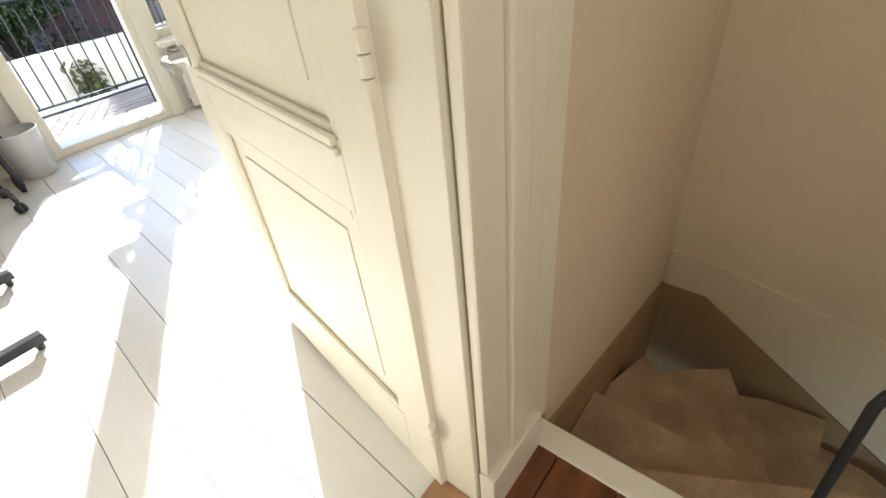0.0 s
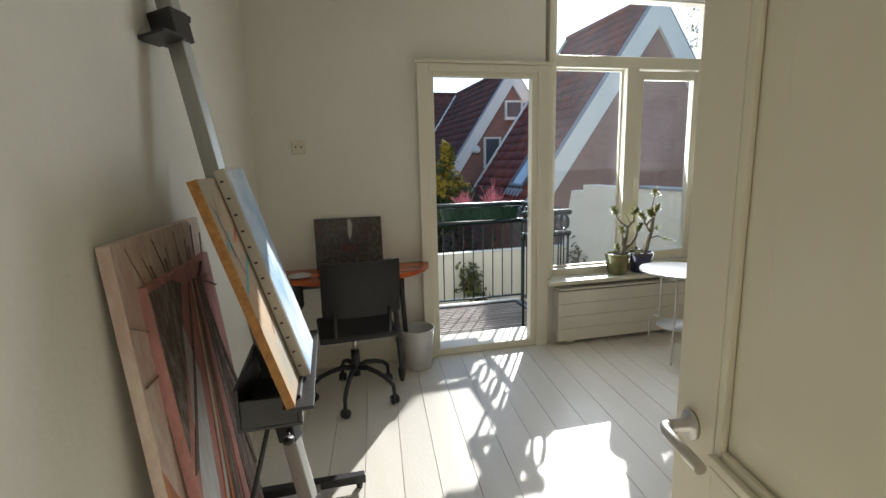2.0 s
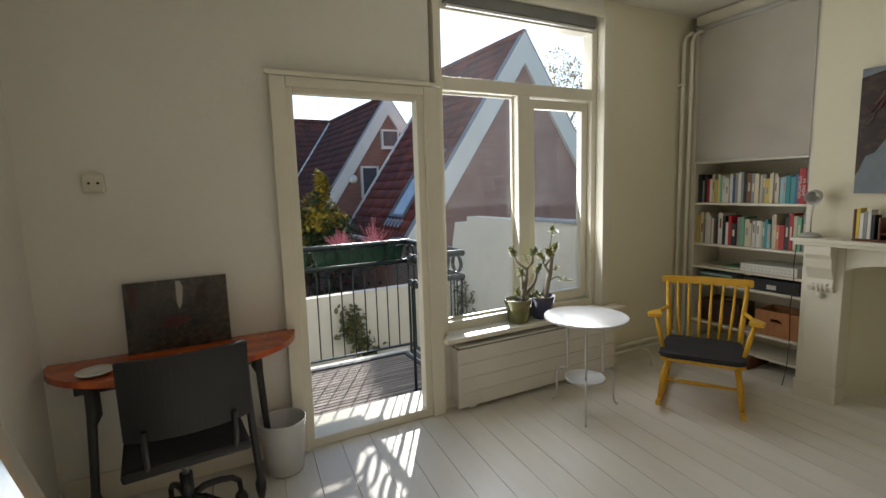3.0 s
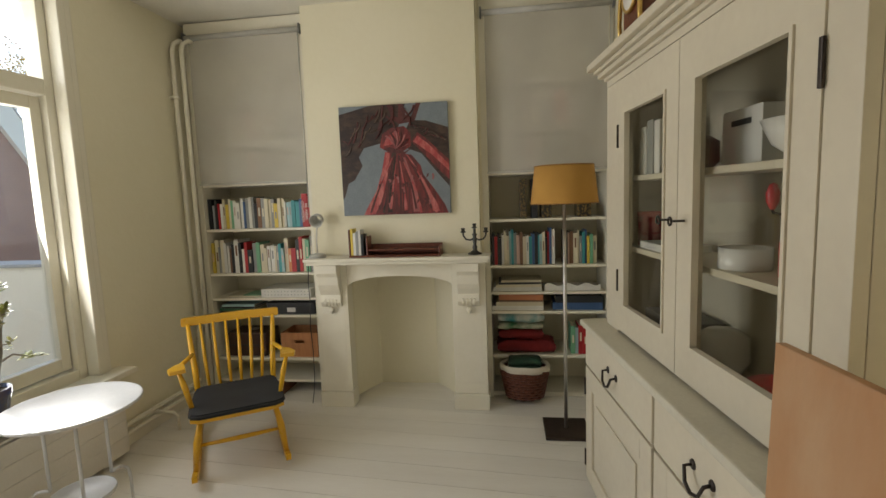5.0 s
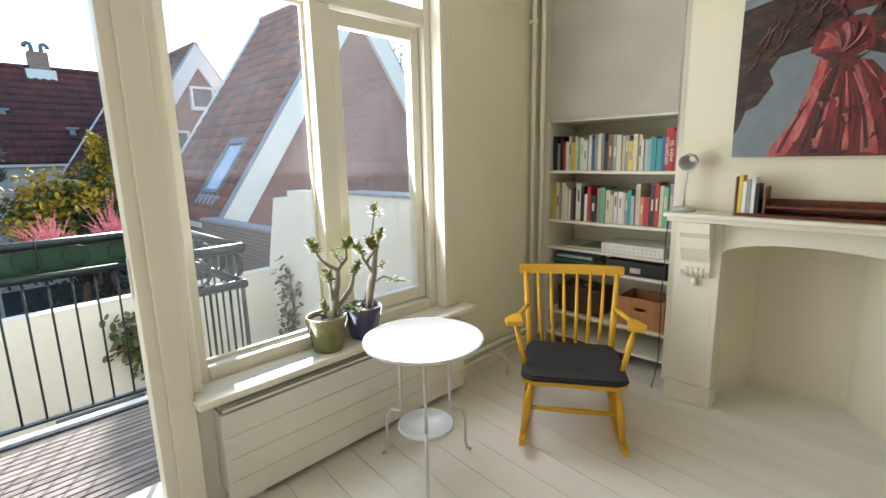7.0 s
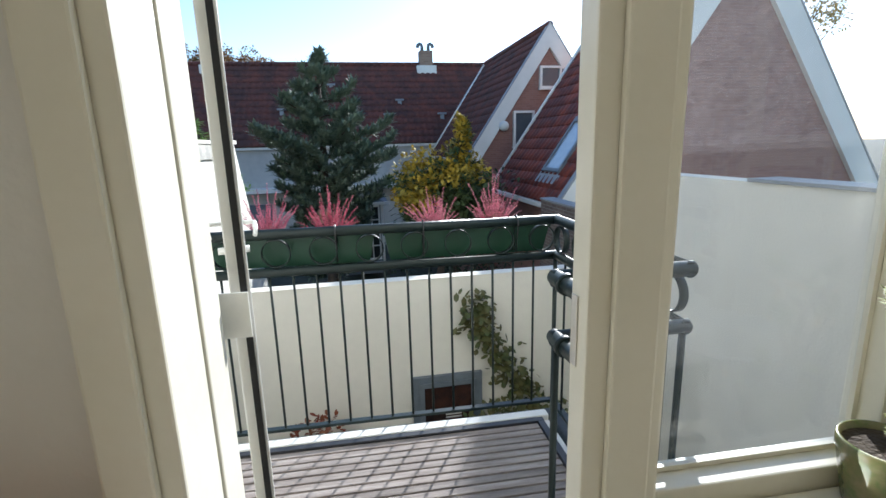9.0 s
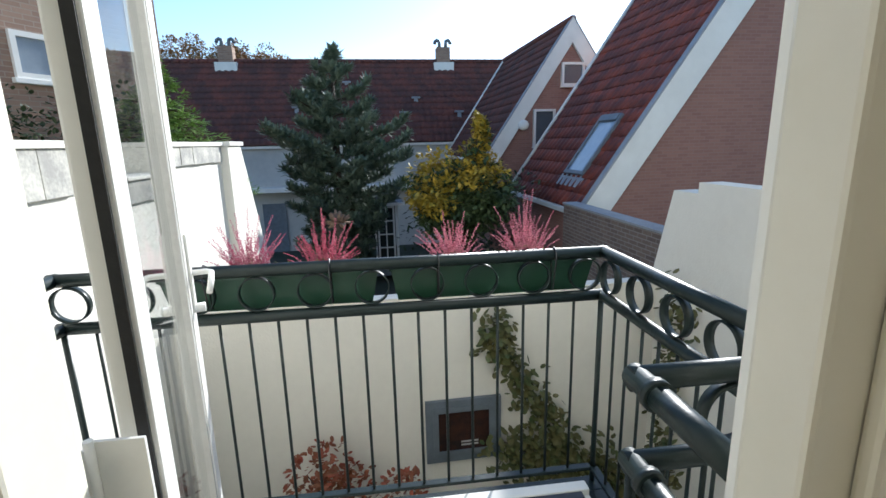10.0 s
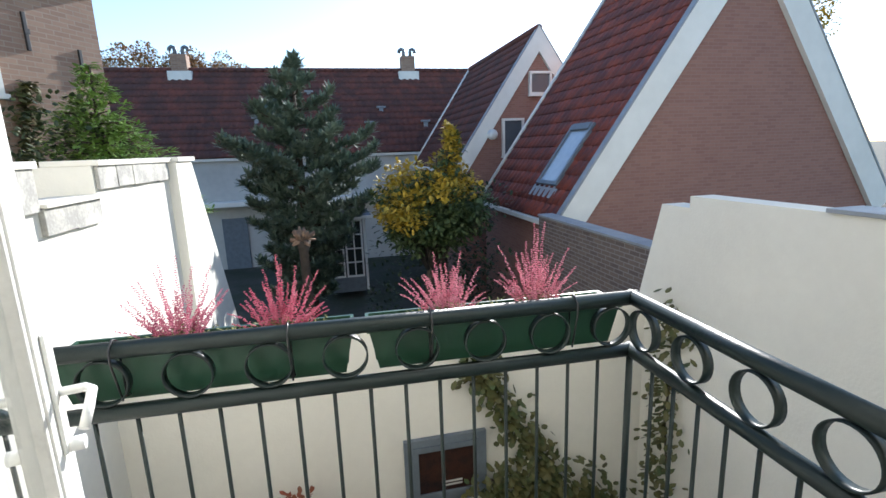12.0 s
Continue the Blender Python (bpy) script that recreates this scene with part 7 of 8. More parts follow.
pine = thing("pine_tree", "tall blue-green pine tree in the shaded garden", "tree", (0.35, 17.0, -2.97))
wood, lv = bmesh.new(), bmesh.new()
tube(wood, [(0, 0, -0.23), (0.04, 0, 2.2), (-0.02, 0.02, 4.6), (0.02, 0, 6.75)], [0.17, 0.13, 0.08, 0.015], 10)
for lev in range(17):
    q = lev / 16
    z = 0.9 + 5.75 * q
    reach = float(np.interp(q, (0.0, 0.2, 0.42, 0.56, 0.68, 0.83, 1.0), (1.0, 1.2, 1.7, 1.9, 1.5, 0.85, 0.15)))
    for k in range(7 if q < 0.8 else 5):
        a = k * 6.283 / 7 + lev * 1.9 + rnd(-0.35, 0.35)
        R = max(reach * rnd(0.55, 1.12), 0.12)
        up = 0.28 * R + rnd(-0.15, 0.15)
        tip = Vector((R * math.cos(a), R * math.sin(a), z + up))
        tube(wood, [(0, 0, z), (tip.x * 0.5, tip.y * 0.5, z + up * 0.25), tip], [0.035 * (1.2 - q), 0.02, 0.008], 5)
        m = max(int(R / 0.20), 2)
        for j in range(m):
            f = 0.28 + 0.72 * (j + 1) / m
            c = Vector((tip.x * f, tip.y * f, z + up * f * f))
            for s in (-1, 0, 1):
                off = Vector((-math.sin(a), math.cos(a), 0)) * s * 0.22 * (1.3 - f) * min(R, 1.2)
                needle_tuft(lv, c + off + Vector((0, 0, rnd(-0.06, 0.10))), Vector((math.cos(a) * 0.6, math.sin(a) * 0.6, 0.7)), 19, 0.23)
needle_tuft(lv, Vector((0.02, 0, 6.75)), Vector((0, 0, 1)), 30, 0.22)
part("trunk", wood, M_TRUNK, pine)
part("crown", lv, M_PINE, pine, kind="stuff")
# broadleaf: yellow in the upper clumps, green below
bt = thing("broadleaf_tree", "rounded tree yellowing at the top beside the brick house", "tree", (2.85, 14.0, -3.2))
wood, top, low = bmesh.new(), bmesh.new(), bmesh.new()
tube(wood, [(0, 0, 0), (0.05, 0, 1.3), (0.15, 0, 2.6), (0.35, 0, 4.6)], [0.12, 0.10, 0.07, 0.015], 8)
for k in range(150):
    if k < 22:
        q = k / 21
        c = Vector((0.38 + 0.10 * q + rnd(-0.16, 0.16) * (1.3 - q), rnd(-0.2, 0.2), 3.55 + 1.1 * q))
        rad, n = 0.26 - 0.14 * q, 60
    else:
        a, e, r = k * 2.399, math.asin(2 * ((k - 22) / 128) - 1), rnd(0.6, 1.0)
        c = Vector((1.15 * r * math.cos(a) * math.cos(e), 0.95 * r * math.sin(a) * math.cos(e), 3.05 + 0.85 * r * math.sin(e) + 0.12 * math.sin(3 * a)))
        rad, n = rnd(0.20, 0.34), 85
    if k % 4 == 0:
        tube(wood, [(0.12, 0, 2.2), (c.x * 0.6 + 0.1, c.y * 0.6, 1.4 + c.z * 0.6), c + Vector((0.15, 0, 0.5))], [0.03, 0.018, 0.006], 5)
    yellow = k < 22 or c.z > 3.35 or (c.z > 2.8 and c.x < -0.35)
    if yellow and k % 4 == 2:
        yellow = False
    leaf_cloud(top if yellow else low, c + Vector((0.15, 0, 0.5)), rad, n, 0.115, squash=0.8)
part("trunk", wood, M_TRUNK, bt)
part("crown", top, M_YELLOW, bt, "yellowing upper leaves", kind="stuff")
part("crown", low, surf("tree_leaf_green", (0.04, 0.075, 0.025), (0.08, 0.11, 0.035), rough=0.6, scale=2, fine=8, amount=0.8), bt, "dark green lower leaves", kind="stuff")
# bright conifer behind the party wall: layered drooping sprays
cf = thing("conifer", "bright green conifer rising behind the party wall", "tree", (-1.95, 12.0, -3.45))
wood, lv = bmesh.new(), bmesh.new()
tube(wood, [(0, 0, 0), (0, 0, 4), (0.03, 0, 6.25)], [0.13, 0.09, 0.012], 8)
for lev in range(16):
    q = lev / 15
    z = 4.2 + 1.95 * q
    for k in range(9 if q < 0.7 else 6):
        a = k * 6.283 / 9 + lev * 1.3 + rnd(-0.3, 0.3)
        R = (1.05 * (1 - q) ** 0.85 + 0.05) * rnd(0.7, 1.1) * (1 + 0.25 * max(math.cos(a), 0) * (1 - q))
        for j in range(max(int(R / 0.09), 2)):
            f = (j + 1) / max(int(R / 0.09), 2)
            c = Vector((R * f * math.cos(a), R * f * math.sin(a), z + 0.12 * math.sin(f * 2.6) - 0.10 * f * f + rnd(-0.03, 0.03)))
            for _ in range(12):
                leaf_disc(lv, c + Vector((rnd(-0.07, 0.07), rnd(-0.07, 0.07), rnd(-0.04, 0.04))), Vector((math.cos(a) + rnd(-0.8, 0.8), math.sin(a) + rnd(-0.8, 0.8), rnd(-0.5, 0.5))), 0.12 * rnd(0.6, 1.2), 0.035, 0.004)
        tube(wood, [(0, 0, z), (R * 0.9 * math.cos(a), R * 0.9 * math.sin(a), z + 0.02)], [0.02, 0.006], 5)
part("trunk", wood, M_TRUNK, cf)
part("crown", lv, M_CONI, cf, kind="stuff")
# autumn trees far behind the roofs
for at, s in (((-8.6, 36, -3.2), 1.0), ((-5.6, 38, -3.2), 0.9)):
    cl = [((rnd(-2.6, 2.6) * s, rnd(-1.5, 1.5), 7.6 + rnd(0, 3.2) * s), rnd(0.4, 0.75)) for _ in range(72)]
    tree("autumn_tree", "brown autumn tree behind the tiled roof", at, [([(0, 0, 0), (0, 0, 7), (0.3, 0, 10)], 0.25, 0.05)] + [([(0, 0, 6.5), c[0]], 0.06, 0.015) for c in cl[::3]], cl, M_AUTUMN, 0.17, 75)
cl = [((rnd(-2.2, 2.2), rnd(-1.5, 1.5), 7.0 + rnd(0, 4.0)), rnd(0.4, 0.8)) for _ in range(40)]
tree("garden_tree", "sparse green tree behind the brick gable", (18.6, 21.5, -3.2), [([(0, 0, 0), (0, 0, 6), (0.3, 0, 10)], 0.2, 0.04)] + [([(0, 0, 6.0), c[0]], 0.05, 0.012) for c in cl[::3]], cl, M_YELLOW, 0.15, 40)
# climbers
def climber(label, pts, wid, n, size, mt, wallnormal):
    t = thing("climbing_plant", label, "plant", (0, 0, 0))
    bm, lv = bmesh.new(), bmesh.new()
    tube(bm, pts, 0.012, 6)
    P = [Vector(p) for p in pts]
    wn = Vector(wallnormal)
    for _ in range(n):
        i = random.randrange(len(P) - 1)
        c = P[i].lerp(P[i + 1], random.random()) + Vector((random.gauss(0, wid) * (1 - abs(wn.x)), random.gauss(0, wid) * (1 - abs(wn.y)), random.gauss(0, wid))) + wn * rnd(0.01, 0.10)
        leaf_disc(lv, c, wn * 0.7 + Vector((rnd(-1, 1), rnd(-1, 1), rnd(-1.2, 0.2))), size * rnd(0.7, 1.3), size * 0.6, 0.004)
    part("stem", bm, M_TRUNK, t)
    part("leaves", lv, mt, t, kind="stuff")


climber("leafy climber trailing over the cream yard wall", [(2.35, 8.70, -0.35), (2.45, 8.69, -0.7), (2.75, 8.69, -1.2), (3.1, 8.69, -1.7), (3.3, 8.69, -2.4), (3.3, 8.69, -3.2)], 0.10, 700, 0.105, M_VINE, (0, -1, 0))
climber("leafy climber spreading at the foot of the yard wall", [(2.5, 8.68, -1.9), (3.0, 8.68, -2.2), (3.7, 8.68, -2.3), (4.1, 8.68, -3.2)], 0.20, 900, 0.10, M_VINE, (0, -1, 0))
climber("thin climber growing up the cream garden wall", [(4.28, 8.25, -0.05), (4.28, 8.2, -0.6), (4.28, 8.3, -1.2), (4.28, 8.2, -1.9), (4.28, 8.2, -3.2)], 0.13, 420, 0.09, M_VINE, (-1, 0, 0))
sh = thing("red_shrub", "red-leaved shrub at the foot of the yard wall", "shrub", (0.80, 8.35, -3.2))
bm, lv = bmesh.new(), bmesh.new()
for k in range(9):
    e = (rnd(-0.6, 0.6), rnd(-0.25, 0.25), rnd(0.7, 1.6))
    tube(bm, [(0, 0, 0), (e[0] * 0.4, e[1] * 0.4, e[2] * 0.6), e], [0.02, 0.014, 0.005], 6)
    leaf_cloud(lv, e, 0.26, 90, 0.08)
part("stems", bm, M_TRUNK, sh)
part("leaves", lv, M_REDL, sh, kind="stuff")
hd = thing("dark_hedge", "dark ivy and shrubs below the brown brick house", "hedge", (-2.9, 11.6, -3.2))
lv = bmesh.new()
for k in range(26):
    leaf_cloud(lv, (rnd(-1.2, 0.9), rnd(-0.5, 0.8), rnd(3.8, 5.3)), 0.38, 70, 0.10)
part("leaves", lv, M_DKL, hd, kind="stuff")
part("stem", tube(bmesh.new(), [(0, 0, 0), (0, 0, 5)], 0.1, 8), M_TRUNK, hd)
hd = thing("garden_shrubs", "dark shrubs along the shaded garden wall", "hedge", (2.6, 15.4, -3.2))
lv = bmesh.new()
for k in range(50):
    leaf_cloud(lv, (rnd(-0.4, 2.6), rnd(-1.2, 1.5), rnd(0.3, 3.6)), 0.5, 60, 0.12)
part("leaves", lv, M_DKL, hd, kind="stuff")
part("stem", tube(bmesh.new(), [(1, 0, 0), (1, 0, 3)], 0.08, 8), M_TRUNK, hd)
po = thing("pollard_tree", "small pollarded trunk with a knobbly head", "tree", (0.45, 14.0, -2.95))
part("trunk", tube(bmesh.new(), [(0, 0, -0.25), (0.02, 0, 1.4), (0, 0, 2.6), (0.01, 0, 2.85)], [0.12, 0.10, 0.09, 0.14], 10), M_TRUNK, po)
bm = bmesh.new()
for k in range(26):
    a, e = rnd(0, 6.28), rnd(-0.2, 1.2)
    d = Vector((math.cos(a) * math.cos(e), math.sin(a) * math.cos(e), math.sin(e)))
    tube(bm, [Vector((0, 0, 2.85)) + d * 0.05, Vector((0, 0, 2.85)) + d * rnd(0.18, 0.32)], [0.05, 0.025], 6)
part("knob", bm, surf("pollard_head", (0.34, 0.22, 0.14), (0.20, 0.13, 0.09), rough=0.9), po)

# ---- neighbouring houses ----
def pantiles(bm, o, along, up, n_along, n_up, tile_w, tile_l):
    """A tiled slope: rolls across, a lap at every course. o: lower corner; along, up: unit vectors in the slope."""
    o, along, up = Vector(o), Vector(along).normalized(), Vector(up).normalized()
    nrm = along.cross(up).normalized()
    if nrm.z < 0:
        nrm = -nrm
    S = 6
    wave = [0.0, 0.018, 0.030, 0.030, 0.016, 0.004]
    for r in range(n_up):
        A, B = [], []
        for c in range(n_along * S + 1):
            p = o + along * (c / S * tile_w)
            h = wave[c % S]
            A.append(bm.verts.new(p + up * (r * tile_l - 0.02) + nrm * (h + 0.028)))
            B.append(bm.verts.new(p + up * ((r + 1) * tile_l) + nrm * (h + 0.004)))
        for c in range(n_along * S):
            f = bm.faces.new((A[c], A[c + 1], B[c + 1], B[c]))
            f.smooth = True
        F = [bm.verts.new(v.co - nrm * 0.026) for v in A]
        for c in range(n_along * S):
            bm.faces.new((F[c], F[c + 1], A[c + 1], A[c]))
    return bm


def slope_slab(bm, p0, p1, p2, p3, th):
    n = (Vector(p1) - Vector(p0)).cross(Vector(p3) - Vector(p0)).normalized()
    if n.z > 0:
        n = -n
    A = [bm.verts.new(Vector(p)) for p in (p0, p1, p2, p3)]
    B = [bm.verts.new(Vector(p) + n * th) for p in (p0, p1, p2, p3)]
    bm.faces.new(A)
    bm.faces.new(list(reversed(B)))
    for i in range(4):
        bm.faces.new((A[i], B[i], B[(i + 1) % 4], A[(i + 1) % 4]))
    return bm


def small_window(parent, x0, x1, z0, z1, y, depth=0.08):
    w = part("window", wall_cells(bmesh.new(), x0, x1, z0, z1, y - 0.05, y + depth, [(x0 + 0.07, x1 - 0.07, z0 + 0.07, z1 - 0.07)]), M_WHITE, parent)
    part("pane", bx(((x0 + 0.07, y + 0.02, z0 + 0.07), (x1 - 0.07, y + 0.03, z1 - 0.07))), M_DARKGLASS, w)
    part("sill", bx(((x0 - 0.04, y - 0.09, z0 - 0.05), (x1 + 0.04, y - 0.001, z0 - 0.001))), M_WHITE, w)
    return w


M_DARKGLASS = surf("far_window_glass", (0.10, 0.12, 0.14), rough=0.06, bump=0.0, spec=0.8)
M_SKYLIGHT = surf("skylight_glass", (0.30, 0.36, 0.42), rough=0.05, bump=0.0, spec=1.0)
M_SOFFIT = surf("dark_underlay", (0.05, 0.03, 0.025), rough=0.9)


def gable_house(label, y0, y1, xl, zl, xa, za, xr, zr, barge, tile, brick, group=""):
    """A house whose brick gable faces the balcony, with white barge boards and a tiled slope on its near side."""
    h = thing("brick_house", label, "house", (0, 0, 0))
    bm = bmesh.new()
    prism(bm, [(xl + 0.12, -3.2), (xr - 0.12, -3.2), (xr - 0.12, zr - 0.05), (xa, za - 0.15), (xl + 0.12, zl - 0.02)], "y", y0 + 0.10, y1)
    part("wall", bm, brick, h)
    sl = Vector((xa - xl, 0, za - zl))
    L = sl.length
    up = sl.normalized()
    rf = part("roof", slope_slab(bmesh.new(), (xl, y0 + 0.05, zl), (xl, y1, zl), (xa, y1, za), (xa, y0 + 0.05, za), 0.06), M_SOFFIT, h)
    na, nu = int((y1 - y0 - 0.05) / 0.235), int(L / 0.33)
    part("tiles", pantiles(bmesh.new(), (xl, y0 + 0.05, zl), (0, 1, 0), up, na, nu, (y1 - y0 - 0.05) / na, L / nu), tile, rf, kind="stuff")
    part("roof", slope_slab(bmesh.new(), (xr, y0 + 0.05, zr), (xr, y1, zr), (xa, y1, za), (xa, y0 + 0.05, za), 0.06), tile, h)
    bm = bmesh.new()
    tube(bm, [(xa, y0, za + 0.05), (xa, y1, za + 0.05)], 0.11, 10)
    part("ridge", bm, tile, h)
    n1 = Vector((-up.z, 0, up.x))
    for (xe, ze), s in (((xl, zl), 1), ((xr, zr), -1)):
        d = Vector((xa - xe, 0, za - ze)).normalized()
        m = Vector((d.z, 0, -d.x)) * s * barge
        e0 = Vector((xe, 0, ze)) - d * 0.18 + Vector((0, 0, 0.10))
        e1 = Vector((xa, 0, za + 0.10))
        vert = Vector((0, 0, -barge / abs(d.x)))
        bm = bmesh.new()
        prism(bm, [(e0.x, e0.z), (e1.x, e1.z), (e1.x, e1.z + vert.z), ((e0 + m).x, (e0 + m).z)], "y", y0 - 0.02, y0 + 0.09)
        part("barge_board", bm, M_WHITE, h)
        bm = bmesh.new()
        prism(bm, [(e0.x, e0.z + 0.01), (e1.x, e1.z + 0.01), (e1.x, e1.z + 0.05), (e0.x - 0.03 * s, e0.z + 0.04)], "y", y0 - 0.035, y0 + 0.12)
        part("verge_strip", bm, M_LEAD, h)
    bm = bx(((xl - 0.10, y0 - 0.02, zl - 0.13), (xl + 0.02, y1, zl - 0.02)), bevel=0.02)
    part("gutter", bm, M_WHITE, h)
    bm = bmesh.new()
    e0, e1 = Vector((xl - 0.02, y1, zl + 0.05)), Vector((xa, y1, za + 0.10))
    tube(bm, [e0, e1], 0.05, 8)
    part("verge_far", bm, M_WHITE, h)
    return h, up, rf


house, up, rf = gable_house("red brick house with white barge boards and skylight", 12.55, 17.4, 5.2, 0.13, 9.12, 5.75, 13.1, 0.20, 0.50, M_TILE, M_BRICK)
# skylight in its slope
n = Vector((-up.z, 0, up.x))
sm = Matrix.Identity(4)
for i, v in enumerate((Vector((0, -1, 0)), up, n)):
    for j in range(3):
        sm[j][i] = v[j]
sm.translation = Vector((5.62, 13.92, 0.704))
sky_w = part("skylight", bmesh.new(), M_SLATE, house)
bm = bmesh.new()
for a, b in (((-0.48, 0, 0), (-0.39, 1.5, 0.12)), ((0.39, 0, 0), (0.48, 1.5, 0.12)), ((-0.388, 0, 0), (0.388, 0.09, 0.12)), ((-0.388, 1.34, 0), (0.388, 1.5, 0.14))):
    box(bm, a, b, 0.01, sm)
bm.to_mesh(sky_w.data)
bm.free()
bm = bmesh.new()
box(bm, (-0.388, 0.092, 0.05), (0.388, 1.338, 0.085), 0, sm)
part("pane", bm, M_SKYLIGHT, sky_w)
bm = bmesh.new()
box(bm, (-0.62, -0.28, 0.036), (0.55, -0.002, 0.055), 0.004, sm)
part("flashing", bm, M_LEAD, sky_w)

house2, up2, rf2 = gable_house("further brick house with white barge boards", 18.5, 25.8, 4.75, 0.95, 7.42, 4.95, 10.2, 0.95, 0.40, M_TILE_D, M_BRICK)
small_window(house2, 7.12, 7.85, 3.10, 3.78, 18.53)
small_window(house2, 6.25, 6.95, 1.30, 2.42, 18.53)
bm = bmesh.new()
bmesh.ops.create_uvsphere(bm, u_segments=16, v_segments=10, radius=0.16, matrix=Matrix.Translation((5.90, 18.42, 1.95)))
part("globe_lamp", bm, M_WHITE, house2)

# long low house at the back
row_h = thing("terrace_house", "long low house with dark red tiled roof", "house", (0, 0, 0))
# whitish wall with its shade put into the grey colour
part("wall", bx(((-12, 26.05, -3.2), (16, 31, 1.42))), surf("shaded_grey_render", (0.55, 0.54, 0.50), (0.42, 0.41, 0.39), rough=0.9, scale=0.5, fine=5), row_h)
part("gutter", bx(((-12, 25.85, 1.40), (16, 26.06, 1.55)), bevel=0.02), M_WHITE, row_h)
upf = Vector((0, 3.3, 3.87)).normalized()
Lf = Vector((0, 3.3, 3.87)).length
rr = part("roof", slope_slab(bmesh.new(), (-12, 25.8, 1.55), (16, 25.8, 1.55), (16, 29.1, 5.42), (-12, 29.1, 5.42), 0.06), M_SOFFIT, row_h)
part("tiles", pantiles(bmesh.new(), (-12, 25.8, 1.55), (1, 0, 0), upf, 100, 13, 0.28, Lf / 13), M_TILE_D, rr, kind="stuff")
part("roof", slope_slab(bmesh.new(), (-12, 32.4, 1.55), (16, 32.4, 1.55), (16, 29.1, 5.42), (-12, 29.1, 5.42), 0.06), M_TILE_D, row_h)
for k in range(70):
    bm = bmesh.new()
    tube(bm, [(-12 + k * 0.4, 29.1, 5.45), (-12 + k * 0.4 + 0.4, 29.1, 5.47)], [0.13, 0.11], 8)
    part("ridge_tile", bm, M_TILE_D, row_h)
for cx in (5.15, -5.15):
    ch = part("chimney", bx(((cx - 0.50, 28.70, 4.9), (cx + 0.50, 29.45, 5.38)), bevel=0.02), M_WHITE, row_h)
    part("brickwork", bx(((cx - 0.33, 28.8, 5.381), (cx + 0.33, 29.4, 6.1)), bevel=0.02), M_BRICK_O, ch)
    for s in (-0.16, 0.16):
        bm = bmesh.new()
        tube(bm, [(cx + s, 29.1, 6.1), (cx + s, 29.1, 6.3), (cx + s * 1.1, 29.1, 6.42), (cx + s * 1.7, 29.1, 6.46), (cx + s * 2.3, 29.1, 6.40), (cx + s * 2.5, 29.1, 6.28)], 0.085, 10)
        part("cowl", bm, M_SLATE, ch)
for vx, vz in ((0.35, 3.9), (3.55, 3.1), (5.5, 2.4), (-1.9, 2.7), (-0.35, 2.6), (2.9, 2.4)):
    v = part("roof_vent", bx(((vx - 0.22, 26.9 + (vz - 2.7) * 0.93, vz - 0.1), (vx + 0.22, 27.2 + (vz - 2.7) * 0.93, vz + 0.1)), ((vx - 0.09, 26.95 + (vz - 2.7) * 0.93, vz + 0.1), (vx + 0.09, 27.15 + (vz - 2.7) * 0.93, vz + 0.45)), ((vx - 0.2, 26.9 + (vz - 2.7) * 0.93, vz + 0.451), (vx + 0.2, 27.2 + (vz - 2.7) * 0.93, vz + 0.53)), bevel=0.01), M_LEAD, row_h)
part("dark_door", bx(((-3.6, 25.98, -3.2), (-2.6, 26.04, -1.0)), bevel=0.01), M_SLATE, row_h)
part("pent_roof", bx(((-4.5, 25.2, -0.45), (3.0, 26.04, -0.25)), bevel=0.02), M_WHITE, row_h)

# old brown brick building
old = thing("old_brick_building", "tall old brown brick building with iron wall ties", "house", (-2.75, 14.6, -3.2), 0)
ANG = math.atan2(4.6, 2.3)
old.matrix_world = pose(-2.75, 14.6, -3.2, 0, 0, math.degrees(ANG) - 180)
part("wall", wall_cells(bmesh.new(), 0.0, 9.0, 0.0, 7.6, -3.0, 0.0, []), M_BRICK_O, old)
part("gutter", bx(((-0.15, -3.0, 7.6), (9.0, 0.15, 7.75)), bevel=0.02), M_WHITE, old)
w = part("window", wall_cells(bmesh.new(), 1.75, 2.65, 5.78, 6.45, 0.002, 0.06, [(1.83, 2.57, 5.86, 6.37)]), M_WHITE, old)
part("pane", bx(((1.83, 0.003, 5.86), (2.57, 0.02, 6.37))), M_SKYLIGHT, w)
part("sill", bx(((1.7, 0.002, 5.70), (2.7, 0.09, 5.779)), bevel=0.01), M_WHITE, w)
for tx, tz in ((1.25, 6.75), (0.42, 6.35)):
    part("wall_tie", bx(((tx - 0.025, 0.001, tz - 0.28), (tx + 0.025, 0.04, tz + 0.28)), ((tx - 0.04, 0.041, tz - 0.04), (tx + 0.04, 0.055, tz + 0.04)), bevel=0.004), M_BLACK, old)
iv = thing("ivy", "ivy climbing on the old brown brick wall", "plant", (0, 0, 0))
iv.matrix_world = old.matrix_world.copy()
lv = bmesh.new()
random.seed(3)
for _ in range(700):
    q = random.random()
    c = Vector((1.45 + random.gauss(0, 0.10) + 0.2 * q, rnd(0.02, 0.14), 4.4 + 1.6 * (1 - q)))
    leaf_disc(lv, c, Vector((rnd(-1, 1), rnd(0.2, 1), rnd(-1, 0.2))), rnd(0.06, 0.12), 0.07, 0.004)
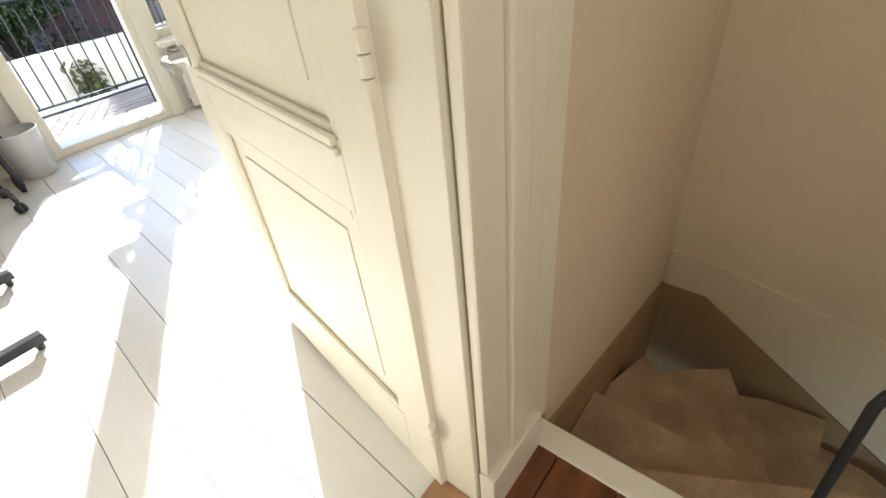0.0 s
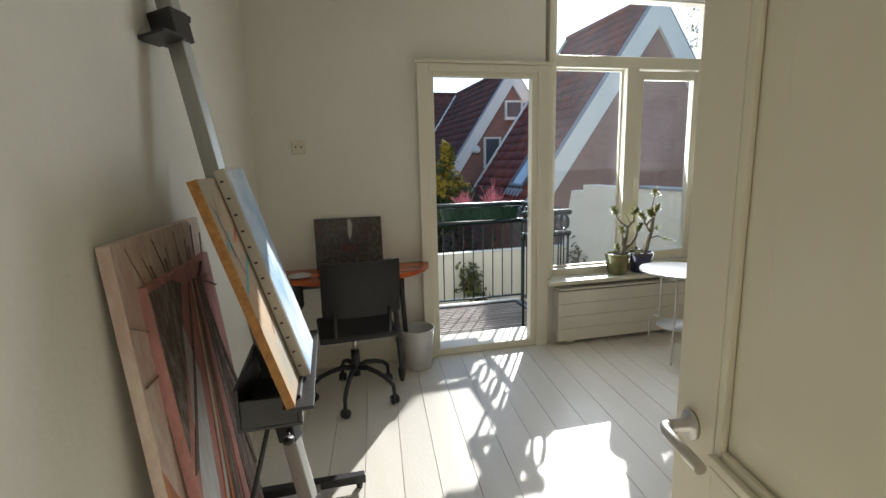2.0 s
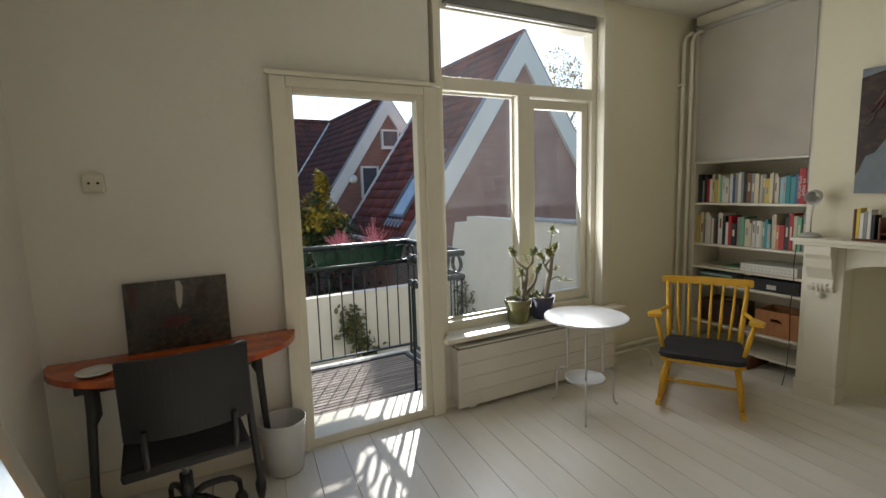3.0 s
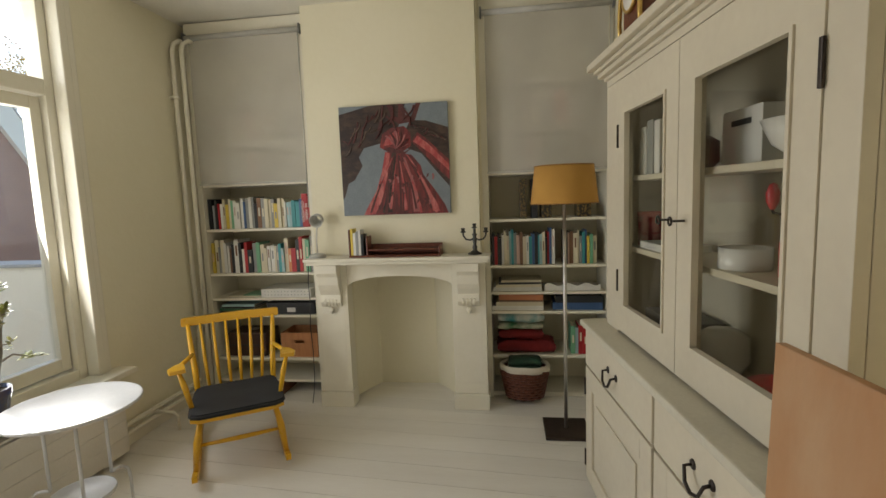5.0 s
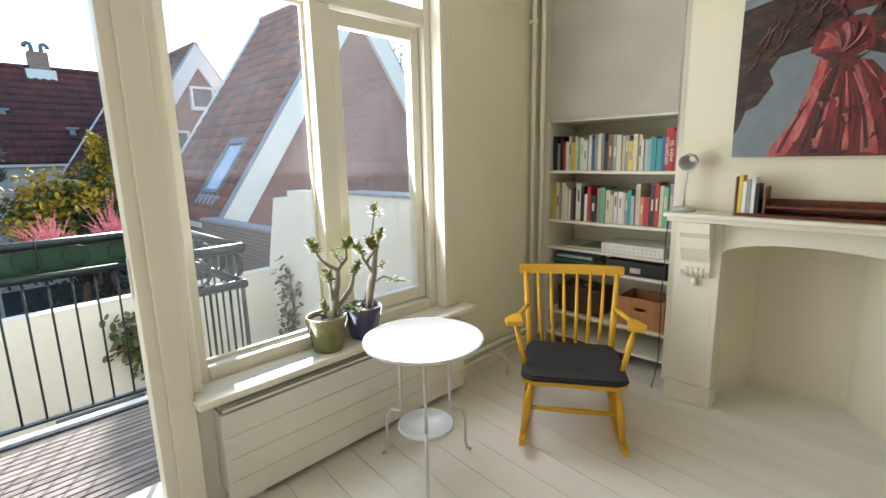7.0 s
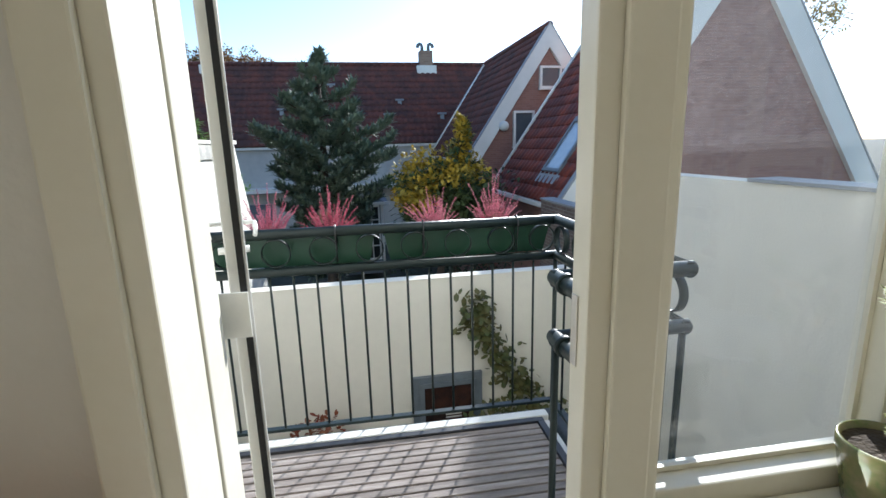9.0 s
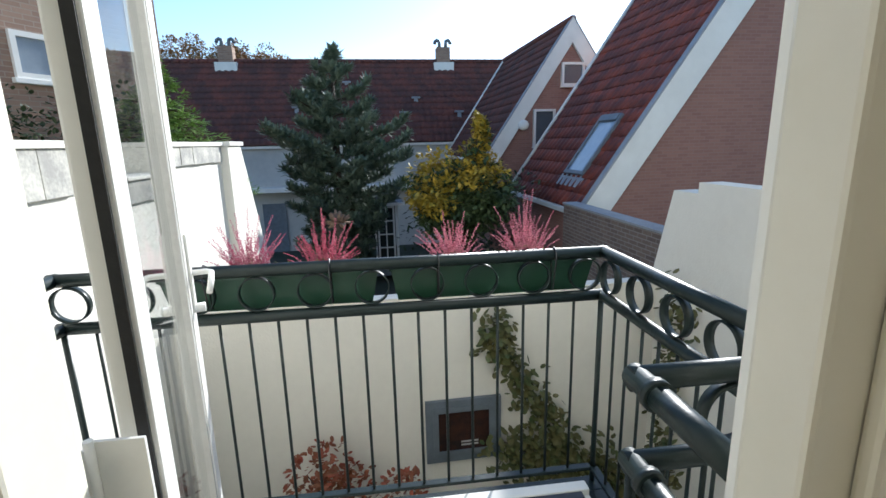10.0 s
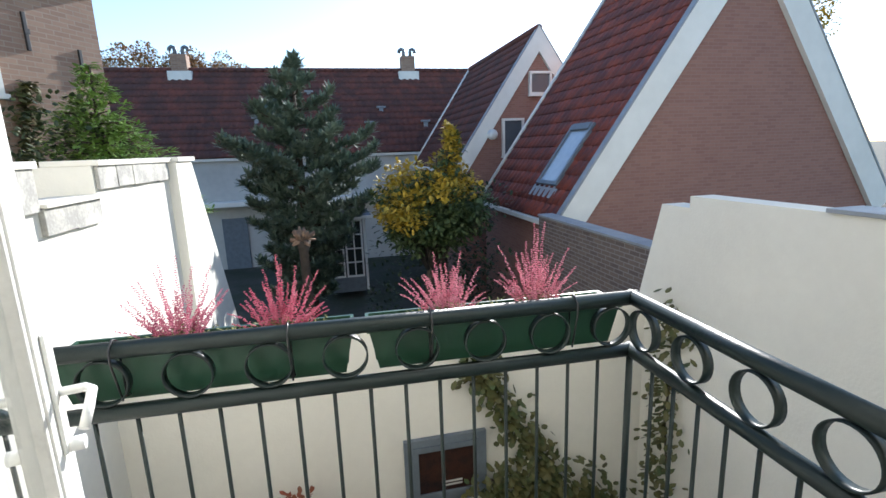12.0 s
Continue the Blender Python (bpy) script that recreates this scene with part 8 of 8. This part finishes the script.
for _ in range(1200):
    c = Vector((rnd(0.2, 4.5), rnd(0.02, 0.22), 3.8 + abs(random.gauss(0, 0.45))))
    leaf_disc(lv, c, Vector((rnd(-1, 1), rnd(0.2, 1), rnd(-1, 0.2))), rnd(0.06, 0.12), 0.07, 0.004)
part("leaves", lv, M_VINE, iv, kind="stuff")
part("stem", tube(bmesh.new(), [(1.6, 0.02, 0), (1.6, 0.03, 4.4), (1.45, 0.03, 6.0)], 0.03, 6), M_TRUNK, iv)

# dark garden wall and greenhouse
gw = structure("garden_wall", bx(((4.82, 9.0, -3.2), (5.05, 12.64, 0.28))), M_BRICK_G, "dark weathered brick garden wall", "wall")
part("coping", bx(((4.79, 8.98, 0.281), (5.08, 12.64, 0.32)), bevel=0.006), M_LEAD, gw)
gh = thing("garden_pavilion", "white lattice garden pavilion with a dark roof", "pavilion", (0.72, 20.0, -2.98))
for k in range(2):
    x0 = 0.0 + k * 0.62
    part("door", wall_cells(bmesh.new(), x0, x0 + 0.58, 0.5, 2.45, 0.0, 0.05, [(x0 + 0.06 + i * 0.25, x0 + 0.27 + i * 0.25, 0.56 + j * 0.46, 0.98 + j * 0.46) for i in range(2) for j in range(4)]), M_WHITE, gh)
part("post", bx(((1.24, -0.02, 0), (1.32, 0.06, 2.5)), bevel=0.005), M_WHITE, gh)
part("post", bx(((-0.10, -0.02, 0), (-0.02, 0.06, 2.5)), bevel=0.005), M_WHITE, gh)
part("plinth", bx(((0.0, 0.0, 0.001), (1.22, 0.05, 0.499)), bevel=0.005), M_SLATE, gh)
# solid block, coloured near-black for the shade behind the lattice
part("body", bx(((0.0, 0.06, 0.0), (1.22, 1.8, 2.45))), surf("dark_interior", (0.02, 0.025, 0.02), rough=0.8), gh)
bm = bmesh.new()
prism(bm, [(-0.35, 2.46), (0.6, 2.95), (1.55, 2.46)], "y", -0.2, 2.0)
part("roof", bm, M_SLATE, gh)
part("fascia", bx(((-0.35, -0.24, 2.46), (1.55, -0.201, 2.56)), bevel=0.005), M_WHITE, gh)

# the skew of the yard
for ob in sorted(set(scene.objects) - house_things, key=lambda o: o.name):
    if ob.parent is None:
        ob.matrix_world = YARD @ ob.matrix_world
